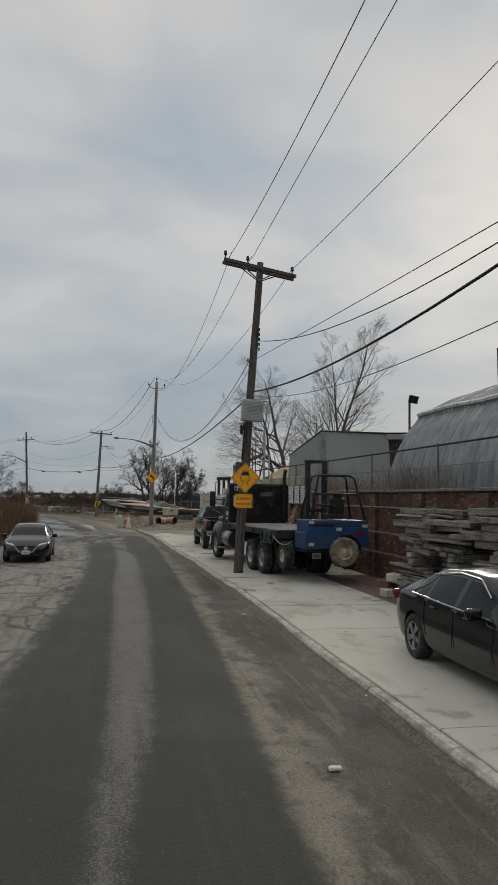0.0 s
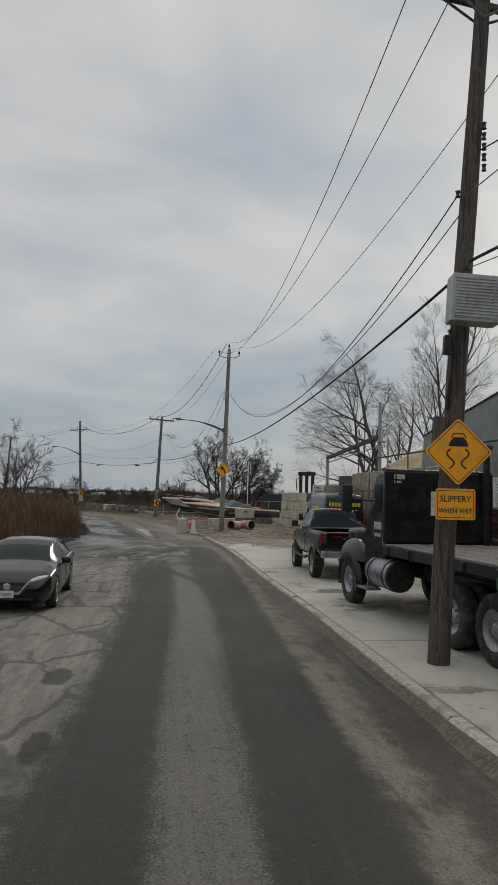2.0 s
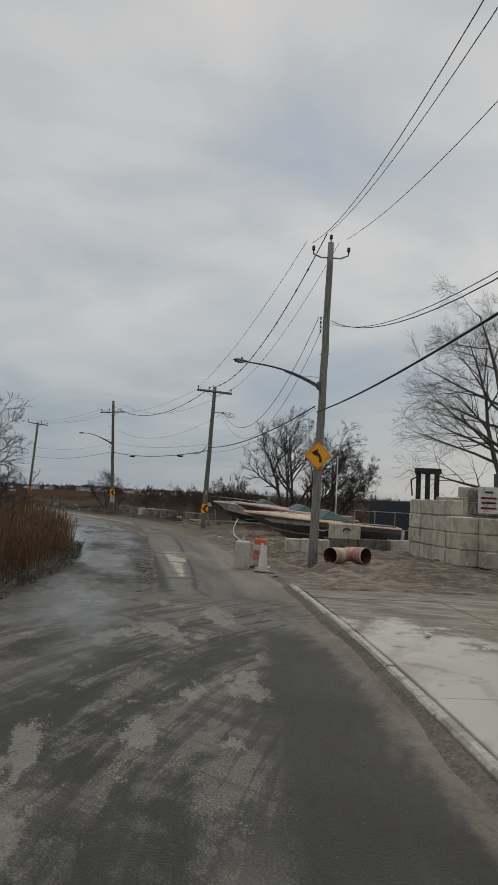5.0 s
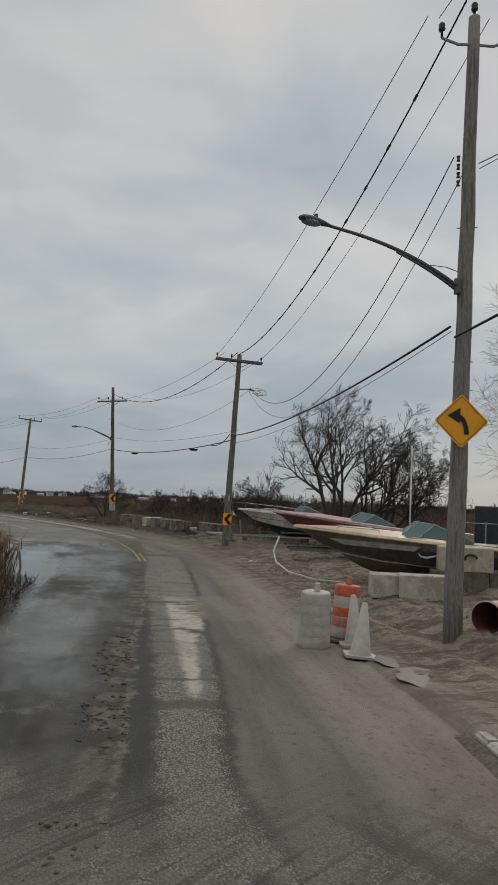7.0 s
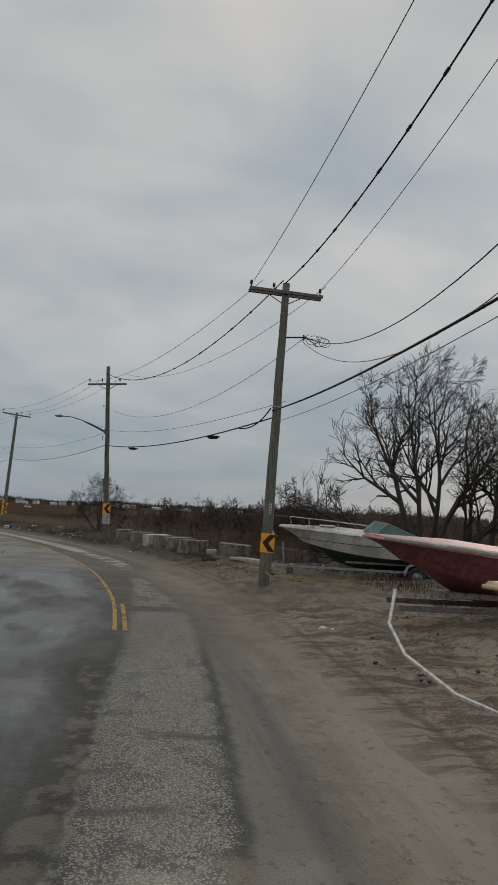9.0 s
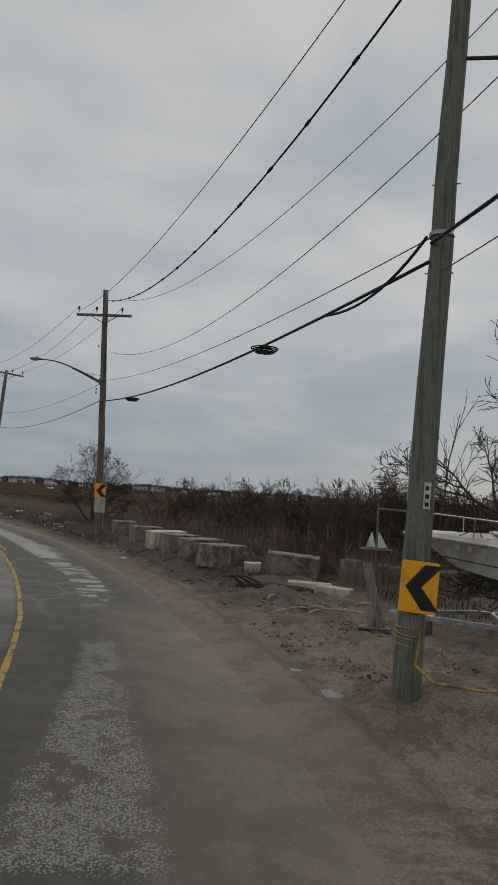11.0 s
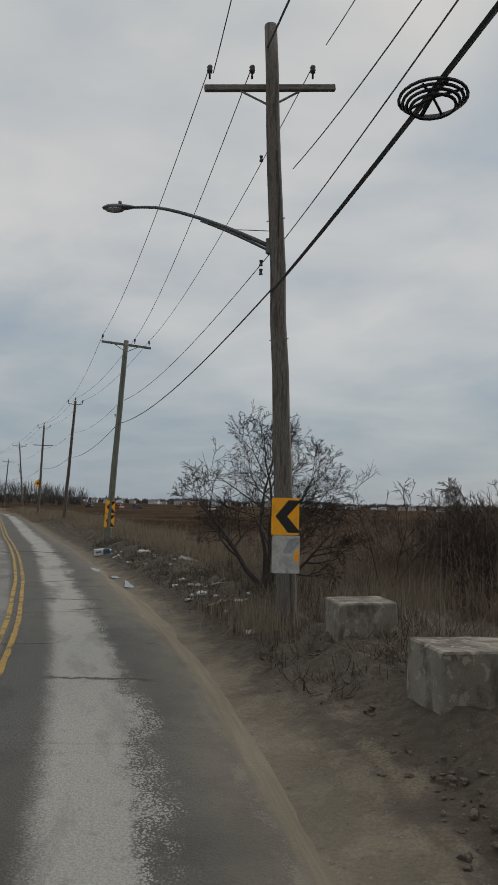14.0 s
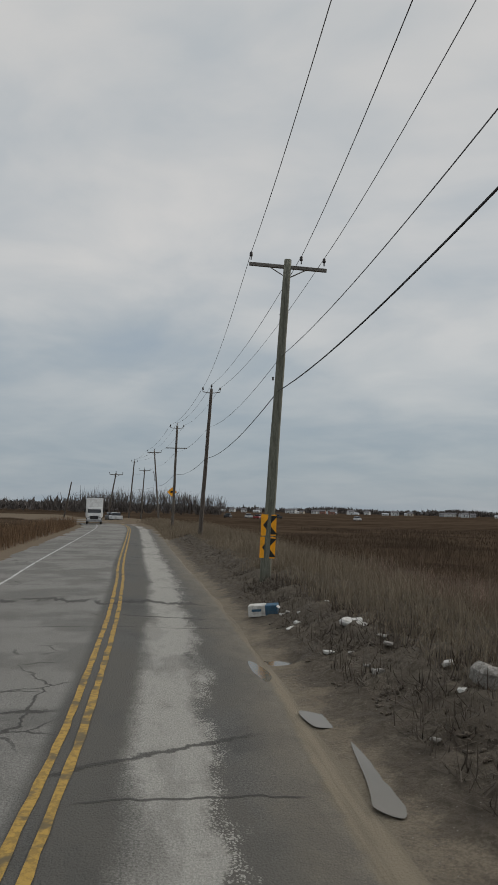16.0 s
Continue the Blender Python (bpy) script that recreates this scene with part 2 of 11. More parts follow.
def add_vec(n, src, amount, scale):
    """Coordinates shaken by noise, for lines that wander."""
    shake = n.add("ShaderNodeTexNoise", Scale=scale, Detail=4)
    n.put(shake.inputs["Vector"], src)
    node = n.add("ShaderNodeVectorMath")
    node.operation = "MULTIPLY_ADD"
    n.put(node.inputs[0], shake.outputs["Color"])
    node.inputs[1].default_value = (amount, amount, 0)
    n.put(node.inputs[2], src)
    return node.outputs[0]


# lines along the road, as pairs of metres along it and metres from its right edge
FAR_LANE = [(40, -4.95), (50, -4.95), (56, -4.75), (62, -4.5), (68, -4.2), (74, -4.0), (92, -4.1), (104, -4.1), (109, -3.8), (113, -3.55), (119, -3.35), (126, -3.3), (400, -3.3)]
STRIP_LEFT = [(40, -3.7), (46, -3.65), (53, -3.5), (63, -3.45), (66, -3.3), (70, -3.12), (77, -2.85), (90, -2.85), (97, -3.6), (105, -3.62), (109, -3.55), (114, -3.35), (119, -2.95), (125, -2.65), (130, -2.1), (136, -1.72), (140, -1.68), (143, -1.95),
              (146, -2.1), (150, -2.25), (155, -2.33), (160, -2.26), (168, -2.1), (183, -1.75), (400, -1.75)]
STRIP_RIGHT = [(40, -3.45), (46, -3.4), (48, -3.25), (50, -3.0), (53, -2.8), (57, -2.65), (63, -2.45), (68, -2.2), (73, -2.08), (80, -2.1), (85, -1.96), (91, -1.6), (97, -2.9), (101, -2.7), (105, -2.5), (109, -2.25), (114, -1.8), (119, -1.5), (123, -1.35),
               (127, -1.6), (131, -1.5), (135, -1.2), (137, -0.92), (141, -0.92), (146, -1.0), (150, -1.05), (156, -1.27), (160, -1.15), (168, -1.0), (183, -0.6), (400, -0.6)]
DIRT_EDGE = [(40, -2.1), (46, -2.0), (50, -1.85), (54, -1.6), (59, -1.5), (64, -1.3), (68, -1.15), (73, -0.95), (77, -0.72), (82, -0.55), (90, -0.7), (97, -1.65), (102, -1.75), (109, -1.45), (116, -1.2), (124, -0.9), (130, 0.1), (136, 0.15), (141, 0.0),
             (146, -0.2), (151, -0.24), (156, -0.4), (160, -0.35), (168, -0.1), (190, 0.0), (400, 0.0)]


def off_line(line, s, d):
    """How far d lies to the right of a line at s, for arrays."""
    p = np.array(line)
    return d - np.interp(s, p[:, 0], p[:, 1])


def road_material(marsh):
    """Worn asphalt in the road's own coordinates: x along it, y across it from the right edge; the yard's stretch or the marsh's."""
    n = Nodes("marsh_road_asphalt" if marsh else "road_asphalt", 0.85)
    uv = n.coords("UV")
    s, d, _ = n.split(uv)

    def layer(name):
        node = n.add("ShaderNodeUVMap")
        node.uv_map = name
        return n.split(node.outputs[0])[:2]

    to_left, to_right = layer("strip")          # from the pale strip's two edges
    to_lane, to_dirt = layer("edges")           # from the far lane's edge and the dirt's
    mul, add, sub = (lambda p, q: n.math("MULTIPLY", p, q)), (lambda p, q: n.math("ADD", p, q)), (lambda p, q: n.math("SUBTRACT", p, q))
    inv = lambda p: sub(1.0, p)
    grit = n.noise(34, 4, 0.75, uv)
    grain = n.noise(85, 3, 0.7, uv)
    blot = n.noise(0.55, 5, 0.6, uv)
    patch = n.noise(1.5, 5, 0.65, uv)
    lump = n.noise(5.5, 4, 0.65, uv)
    streak = n.noise(1.0, 5, 0.62, n.scaled(uv, (0.10, 1.3, 1)))
    fine_streak = n.noise(1.0, 6, 0.7, n.scaled(uv, (0.22, 5.5, 1)))
    warp = mul(sub(n.noise(0.22, 3, 0.5, uv), 0.5), 0.7)
    fray = mul(sub(n.noise(3.2, 5, 0.7, uv), 0.5), 0.6)
    salt = mul(sub(grit, 0.5), 2.2)
    stones = n.step(add(n.voronoi(44, n.scaled(uv, (0.8, 1, 1))), mul(sub(grain, 0.5), 0.8)), 0.30, 0.62)      # 1 between the stones of the worn top
    dw = add(add(d, warp), fray)
    worn_in = lambda mask, soft=0.12, grain_in=0.7: n.step(add(mask, mul(salt, grain_in)), 0.5 - soft, 0.5 + soft)
    pitted = lambda mask, soft=0.25: n.step(add(mask, mul(sub(0.5, stones), 0.55)), 0.5 - soft, 0.5 + soft)
    asphalt = n.mix(n.step(grain, 0.42, 0.58), (0.030, 0.0295, 0.0265), (0.072, 0.0705, 0.064))
    tar = n.mix(n.step(grain, 0.40, 0.60), (0.0185, 0.0197, 0.0160), (0.0425, 0.0440, 0.0370))
    old = n.mix(n.step(grit, 0.42, 0.58), (0.085, 0.083, 0.078), (0.165, 0.161, 0.150))
    dust = n.mix(n.step(grit, 0.42, 0.58), (0.118, 0.111, 0.096), (0.182, 0.172, 0.150))
    gravel = n.mix(stones, n.mix(grit, (0.23, 0.217, 0.186), (0.34, 0.322, 0.280)), (0.105, 0.098, 0.084))
    concrete = n.mix(n.step(grit, 0.38, 0.62), (0.285, 0.276, 0.249), (0.380, 0.369, 0.336))
    mud = track_mud(n)
    base = n.mix(mul(n.step(blot, 0.45, 0.66), 0.10), tar, old)
    base = n.mix(mul(n.step(fine_streak, 0.5, 0.66), 0.07), base, dust)
    strip = mul(n.step(add(to_left, mul(fray, 0.55)), -0.12, 0.20), inv(n.step(add(to_right, mul(fray, 0.55)), -0.20, 0.12)))
    rim_zone = mul(strip, inv(mul(n.step(to_left, 0.0, 0.34), inv(n.step(to_right, -0.34, 0.0)))))

    jag = add(s, mul(fray, 0.5))

    if not marsh:
        # beside the yard: dark wheel tracks, dusty strip between, pale muddy far lane, sandy gutter
        cover = mul(strip, add(0.62, mul(n.step(add(mul(streak, 0.5), mul(fine_streak, 0.5)), 0.40, 0.56), 0.38)))
        cover = n.mix(rim_zone, worn_in(cover, 0.42, 0.4), pitted(mul(cover, 0.85), 0.3))
        col = n.mix(mul(cover, 0.85), base, n.mix(mul(n.step(lump, 0.56, 0.68), 0.55), dust, (0.070, 0.066, 0.056)))
        lane = inv(n.step(add(to_lane, add(mul(fray, 0.9), mul(warp, 0.5))), -0.40, 0.30))
        broken = n.step(add(mul(streak, 0.40), add(mul(patch, 0.35), mul(fine_streak, 0.25))), 0.42, 0.54)
        lane_net = n.voronoi(0.9, add_vec(n, n.scaled(uv, (0.55, 1.1, 1)), 0.45, 2.4), "DISTANCE_TO_EDGE")
        lane_net = mul(inv(n.step(lane_net, 0.014, 0.060)), n.step(blot, 0.36, 0.46))
        lane_streak = n.noise(1.0, 7, 0.74, n.scaled(uv, (0.45, 4.2, 1), (7, 2, 0)), 0.3)
        lane_col = n.mix(n.step(patch, 0.42, 0.58), dust, n.mix(0.35, gravel, dust))
        lane_col = n.mix(mul(n.step(n.noise(0.8, 5, 0.66, n.scaled(uv, (0.25, 1.6, 1), (4, 9, 0))), 0.38, 0.50), 0.75), lane_col, n.mix(grit, (0.20, 0.187, 0.158), (0.29, 0.272, 0.232)))
        lane_col = n.mix(mul(n.step(lane_streak, 0.53, 0.60), 0.55), lane_col, (0.082, 0.077, 0.065))
        lane_col = n.mix(mul(pitted(n.step(lane_streak, 0.50, 0.36), 0.3), 0.5), lane_col, (0.29, 0.272, 0.235))
        lane_col = n.mix(mul(n.step(streak, 0.55, 0.62), 0.5), lane_col, (0.066, 0.063, 0.054))
        lane_col = n.mix(0.22, lane_col, (0.32, 0.297, 0.25))
        lane_col = n.mix(mul(lane_net, 0.65), lane_col, (0.040, 0.036, 0.030))
        col = n.mix(mul(worn_in(mul(lane, add(0.55, mul(broken, 0.45))), 0.40, 0.6), 0.88), col, lane_col)
        old_line = mul(n.band(add(d, mul(warp, 0.3)), -6.02, -5.86, 0.06), inv(n.step(s, 66, 72)))
        col = n.mix(mul(old_line, mul(n.step(patch, 0.40, 0.55), 0.55)), col, (0.26, 0.25, 0.225))
        gut = n.step(add(to_dirt, mul(fray, 0.55)), -0.10, 0.14)
        soil = n.mix(n.step(grit, 0.40, 0.60), (0.058, 0.050, 0.040), (0.100, 0.087, 0.069))
        sand = n.mix(n.step(grit, 0.40, 0.60), (0.165, 0.144, 0.109), (0.255, 0.225, 0.174))
        sandy = mul(inv(n.step(add(to_dirt, add(mul(fray, 1.1), mul(sub(blot, 0.5), 1.6))), 0.30, 0.62)), n.step(n.noise(0.9, 4, 0.6, n.scaled(uv, (0.4, 1.0, 1), (3, 1, 0))), 0.36, 0.50))
        sandy = n.math("MAXIMUM", sandy, mul(n.step(n.noise(0.9, 5, 0.68, n.scaled(uv, (0.35, 1.6, 1), (8, 4, 0))), 0.56, 0.64), 0.40))
        soil = n.mix(mul(sandy, sub(0.9, mul(n.step(s, 63, 70), 0.62))), soil, sand)
        drifted = n.band(add(to_dirt, add(mul(fray, 0.7), mul(sub(blot, 0.5), 0.5))), 0.02, 0.36, 0.10)
        soil = n.mix(mul(mul(drifted, n.step(patch, 0.36, 0.54)), sub(0.85, mul(n.step(s, 63, 70), 0.5))), soil, sand)
        trickle = n.noise(1.0, 6, 0.72, n.scaled(uv, (0.35, 3.2, 1), (3, 8, 0)), 0.8)
        soil = n.mix(mul(n.step(trickle, 0.55, 0.62), 0.65), soil, n.mix(grit, (0.125, 0.110, 0.088), (0.185, 0.166, 0.135)))
        soil = n.mix(mul(n.step(n.noise(1.1, 4, 0.6, n.scaled(uv, (0.8, 1.5, 1), (2, 7, 0))), 0.56, 0.63), 0.6), soil, (0.045, 0.037, 0.030))
        soil = n.mix(mul(n.step(fine_streak, 0.54, 0.64), 0.35), soil, (0.052, 0.044, 0.035))
        col = n.mix(mul(gut, add(0.62, mul(n.step(patch, 0.38, 0.52), 0.33))), col, soil)
        arc = n.band(add(add(d, mul(sub(s, 79.5), 0.28)), add(2.75, mul(fray, 0.4))), -0.20, 0.20, 0.10)
        col = n.mix(mul(mul(arc, n.band(s, 75.5, 86.0, 1.2)), 0.75), col, (0.034, 0.032, 0.028))

        # the bend: mud drawn out in arcs by vehicles that turn out of the yard
        def arcs(cx, cy, radial, angular, shift):
            out_s, out_d = sub(s, cx), sub(d, cy)
            radius = n.math("SQRT", add(mul(out_s, out_s), mul(out_d, out_d)))
            turn = n.math("ARCTAN2", out_s, sub(0.0, out_d))
            pair = n.add("ShaderNodeCombineXYZ")
            n.put(pair.inputs[0], add(mul(radius, radial), shift))
            n.put(pair.inputs[1], mul(turn, angular))
            return n.noise(1.0, 6, 0.66, pair.outputs[0], 0.35)

        cross = arcs(79.7, 14.3, 1.5, 5.0, 3.0)
        cross_two = arcs(108.0, 16.0, 1.2, 5.0, 11.0)
        bend = n.band(add(s, mul(warp, 8)), 82.5, 97.5, 2.5)
        sweep = add(add(mul(cross, 0.55), mul(cross_two, 0.25)), mul(patch, 0.20))
        m = n.step(add(sweep, add(mul(salt, 0.035), mul(n.step(s, 88, 95), 0.045))), 0.46, 0.54)
        m = mul(m, n.math("MAXIMUM", inv(n.step(add(to_right, mul(cross, 0.8)), 0.05, 0.55)), n.step(add(s, mul(cross, 3.0)), 92, 94)))
        mid_col = n.mix(mul(m, 0.85), base, n.mix(n.step(add(mul(blot, 0.5), mul(lump, 0.5)), 0.44, 0.56), dust, gravel))
        mid_col = n.mix(mul(n.step(cross_two, 0.54, 0.60), 0.7), mid_col, (0.034, 0.032, 0.027))
        scour = arcs(79.7, 14.3, 5.5, 4.0, 21.0)
        mid_col = n.mix(mul(n.step(scour, 0.51, 0.57), 0.62), mid_col, (0.034, 0.031, 0.026))
        stony = mul(n.step(n.noise(0.75, 5, 0.62, n.scaled(uv, (0.55, 1.2, 1), (4, 6, 0))), 0.53, 0.60), inv(n.step(add(to_right, mul(cross, 0.6)), 0.0, 0.4)))
        mid_col = n.mix(mul(pitted(mul(stony, 0.9), 0.3), 0.8), mid_col, n.mix(grit, (0.20, 0.187, 0.158), (0.30, 0.283, 0.245)))
        mid_col = n.mix(mul(mul(n.step(add(to_dirt, mul(fray, 0.8)), -0.05, 0.25), inv(n.step(s, 92, 96))), 0.85), mid_col, soil)
        mid_col = n.mix(mul(n.step(add(dw, mul(cross, 1.8)), 0.0, 0.9), 0.85), mid_col, mud)
        col = n.mix(bend, col, mid_col)

        # past the kerb: broken concrete strip with cross joints, smooth dirt on its right, wet lane on its left
        p2 = n.step(add(s, mul(warp, 6)), 94.5, 98.5)
        jointed = n.step(n.noise(0.8, 4, 0.6, n.scaled(uv, (1.0, 0.45, 1), (2, 3, 0))), 0.34, 0.42)
        for gap_at, half_gap, reach in ((99.45, 0.18, 0.0), (100.75, 0.07, -2.7), (105.9, 0.07, -2.9), (110.6, 0.07, -2.6)):
            gap_here = mul(n.band(add(jag, mul(patch, 0.3)), gap_at - half_gap + 0.15, gap_at + half_gap + 0.15, 0.07), inv(n.step(add(d, mul(fray, 1.2)), reach - 0.15, reach + 0.15)))
            jointed = mul(jointed, inv(mul(gap_here, 0.9)))
        bright = mul(n.step(add(to_left, mul(fray, 0.35)), 0.36, 0.52), inv(n.step(add(to_right, add(mul(fray, 0.4), mul(inv(n.step(s, 103.5, 105.0)), 0.22))), -0.08, 0.06)))
        bright = mul(mul(bright, n.step(add(s, mul(fray, 1.2)), 99.6, 100.2)), inv(mul(n.step(s, 107.5, 110.5), 0.9)))
        bright = mul(bright, add(0.62, mul(n.step(n.noise(0.7, 4, 0.55, n.scaled(uv, (0.7, 1.4, 1))), 0.34, 0.46), 0.38)))
        notch = mul(n.band(add(s, mul(fray, 1.0)), 106.0, 109.6, 0.25), n.step(add(to_right, mul(sub(n.noise(1.0, 4, 0.6, n.scaled(uv, (1.3, 0.6, 1), (5, 5, 0))), 0.5), 2.2)), -0.30, -0.18))
        g1 = mul(pitted(mul(strip, add(0.30, mul(n.step(patch, 0.36, 0.50), 0.60))), 0.24), jointed)
        g1 = n.math("MAXIMUM", g1, mul(mul(bright, jointed), 0.95))
        smooth_top = n.mix(n.step(lump, 0.36, 0.66), (0.42, 0.388, 0.320), (0.52, 0.482, 0.405))
        c2 = n.mix(mul(g1, 0.88), n.mix(mul(strip, 0.40), base, dust), n.mix(bright, gravel, smooth_top))
        c2 = n.mix(mul(notch, 0.85), c2, mud)
        far = worn_in(mul(inv(n.step(add(to_lane, mul(fray, 1.0)), -0.95, -0.35)), n.step(n.noise(0.45, 4, 0.6, uv), 0.47, 0.60)), 0.15, 0.9)
        c2 = n.mix(mul(far, 0.7), c2, n.mix(0.5, gravel, dust))
        seam = mul(n.band(add(to_lane, add(mul(warp, 0.5), mul(fray, 0.9))), -0.22, 0.10, 0.08), inv(n.step(s, 114, 120)))
        c2 = n.mix(mul(seam, 0.85), c2, n.mix(n.step(patch, 0.46, 0.55), (0.036, 0.032, 0.027), (0.125, 0.110, 0.089)))
        ridge = mul(n.band(add(to_lane, add(mul(warp, 0.5), mul(fray, 0.9))), 0.14, 0.24, 0.05), inv(n.step(s, 112, 116)))
        c2 = n.mix(mul(ridge, mul(n.step(patch, 0.40, 0.54), 0.8)), c2, (0.185, 0.168, 0.140))
        c2 = n.mix(mul(n.step(add(to_right, mul(fray, 0.5)), 0.02, 0.18), 0.75), c2, n.mix(n.step(streak, 0.40, 0.60), (0.120, 0.111, 0.095), (0.185, 0.172, 0.147)))
        c2 = n.mix(mul(n.step(add(add(to_dirt, mul(fray, 1.0)), mul(warp, 0.6)), -0.05, 0.55), 0.92), c2, n.mix(n.step(streak, 0.40, 0.58), mud, (0.235, 0.208, 0.168)))
        col = n.mix(p2, col, c2)

    # brown mud drawn over the lane by the leaning pole
    p3 = n.step(add(s, mul(warp, 5)), 115, 120)
    here = n.math("MAXIMUM", n.band(add(s, mul(fray, 1.5)), 110, 122.5, 0.3), mul(n.band(add(s, mul(fray, 1.6)), 123.5, 131, 0.3), n.step(patch, 0.40, 0.50)))
    g3 = pitted(mul(mul(strip, here), add(0.55, mul(n.step(lump, 0.38, 0.55), 0.35))), 0.26)
    lane3 = inv(n.step(add(d, mul(warp, 0.25)), -3.30, -3.10))
    c3 = n.mix(0.75, base, n.mix(n.step(patch, 0.35, 0.65), (0.102, 0.090, 0.070), (0.066, 0.060, 0.048)))
    c3 = n.mix(mul(n.step(add(d, mul(fray, 1.4)), -2.0, -0.7), 0.72), c3, n.mix(0.24, mud, (0.082, 0.069, 0.052)))
    c3 = n.mix(n.step(add(d, mul(fray, 1.0)), -0.8, -0.1), c3, n.mix(0.24, mud, (0.082, 0.069, 0.052)))
    c3 = n.mix(mul(g3, 0.85), c3, n.mix(0.25, gravel, (0.24, 0.226, 0.195)))
    c3 = n.mix(mul(lane3, 0.85), c3, n.mix(n.step(blot, 0.45, 0.58), (0.050, 0.051, 0.050), (0.115, 0.116, 0.113)))
    col = c3 if marsh else n.mix(p3, col, c3)

    if marsh:
        # marsh road: pale worn strip, crazed at first, dark patching, tan dirt on the edge
        p4 = n.step(add(s, mul(warp, 4)), 131.5, 136)
        muddy = inv(n.step(s, 141, 150))
        c4 = n.mix(add(0.15, mul(n.step(blot, 0.44, 0.56), 0.4)), asphalt, old)
        c4 = n.mix(mul(n.step(n.noise(0.8, 4, 0.6, n.scaled(uv, (0.3, 1, 1), (5, 8, 0))), 0.40, 0.56), 0.75), c4, (0.092, 0.086, 0.074))
        c4 = n.mix(mul(muddy, 0.62), c4, n.mix(n.step(patch, 0.38, 0.62), (0.098, 0.086, 0.068), (0.062, 0.057, 0.048)))
        lane4 = inv(n.step(add(d, mul(warp, 0.2)), -3.25, -3.05))
        c4 = n.mix(mul(lane4, add(0.45, mul(n.step(n.noise(0.3, 5, 0.6, uv), 0.44, 0.54), 0.5))), c4, n.mix(0.35, old, concrete))
        firm = n.step(add(s, mul(fray, 0.9)), 144.0, 144.5)
        left_in, right_in = add(to_left, mul(fray, 0.40)), add(to_right, add(mul(fray, 0.8), mul(sub(n.noise(1.1, 5, 0.65, n.scaled(uv, (0.55, 1.3, 1))), 0.5), 1.2)))
        whole = mul(n.step(left_in, -0.30, 0.34), inv(n.step(right_in, -0.34, 0.14)))
        fade = mul(whole, add(0.56, mul(n.step(n.noise(0.55, 4, 0.6, n.scaled(uv, (0.5, 1, 1), (1, 1, 0))), 0.34, 0.50), 0.44)))
        whole = n.mix(n.step(add(to_right, mul(fray, 0.5)), -0.42, -0.22), worn_in(fade, 0.34, 0.35), pitted(mul(fade, 0.9), 0.22))
        cells = n.add("ShaderNodeTexVoronoi", Scale=1.0)
        cells.feature = "DISTANCE_TO_EDGE"
        wob = n.add("ShaderNodeVectorMath")
        wob.operation = "MULTIPLY_ADD"
        rag = n.add("ShaderNodeTexNoise", Scale=1.9, Detail=5)
        n.put(rag.inputs["Vector"], uv)
        n.put(wob.inputs[0], rag.outputs["Color"])
        wob.inputs[1].default_value = (0.55, 0.55, 0)
        n.put(wob.inputs[2], uv)
        n.put(cells.inputs["Vector"], n.scaled(wob.outputs[0], (1.25, 0.62, 1)))
        gap = cells.outputs["Distance"]
        slabs = mul(mul(n.step(add(to_left, mul(fray, 0.35)), -0.08, 0.06), inv(n.step(add(to_right, mul(fray, 0.5)), -0.06, 0.08))), n.step(add(gap, mul(salt, 0.10)), 0.07, 0.13))
        slabs = mul(slabs, add(0.35, mul(n.step(patch, 0.32, 0.44), 0.65)))
        slabs = mul(slabs, inv(mul(n.band(jag, 143.55, 144.0, 0.10), 0.9)))
        pale = add(mul(whole, firm), mul(mul(slabs, inv(firm)), 0.95))
        pale = mul(pale, n.step(add(s, mul(fray, 2.0)), 133.5, 135.5))
        stain = mul(n.step(n.noise(1.0, 6, 0.72, n.scaled(uv, (0.35, 1.2, 1), (6, 1, 0))), 0.50, 0.60), 0.35)
        c4 = n.mix(mul(pale, 0.90), c4, n.mix(n.math("MAXIMUM", stain, mul(n.step(lump, 0.55, 0.70), 0.35)), concrete, (0.13, 0.126, 0.113)))
        net = mul(mul(inv(n.step(gap, 0.015, 0.05)), inv(firm)), inv(n.step(d, -1.0, -0.6)))
        c4 = n.mix(mul(net, 0.4), c4, (0.150, 0.135, 0.112))
        vein = n.voronoi(0.55, add_vec(n, n.scaled(uv, (0.5, 1.1, 1), (3, 5, 0)), 0.7, 1.6), "DISTANCE_TO_EDGE")
        vein = mul(mul(inv(n.step(vein, 0.012, 0.040)), inv(firm)), inv(n.step(add(to_left, mul(fray, 0.3)), -0.1, 0.15)))
        c4 = n.mix(mul(vein, 0.6), c4, (0.165, 0.145, 0.113))
        rim = add(add(to_dirt, mul(fray, 0.45)), mul(warp, 0.2))
        c4 = n.mix(mul(n.step(add(rim, mul(sub(blot, 0.5), 0.8)), -0.85, -0.10), 0.40), c4, mud)
        c4 = n.mix(mul(mul(n.band(rim, -0.10, 0.03, 0.05), pitted(n.step(patch, 0.36, 0.60), 0.3)), sub(0.55, mul(n.step(s, 145, 150), 0.35))), c4, (0.25, 0.222, 0.175))
        tan = n.mix(n.step(fine_streak, 0.42, 0.62), (0.215, 0.180, 0.126), (0.158, 0.131, 0.092))
        c4 = n.mix(mul(n.step(rim, -0.02, 0.12), 0.95), c4, tan)
        col = n.mix(p4, col, c4)
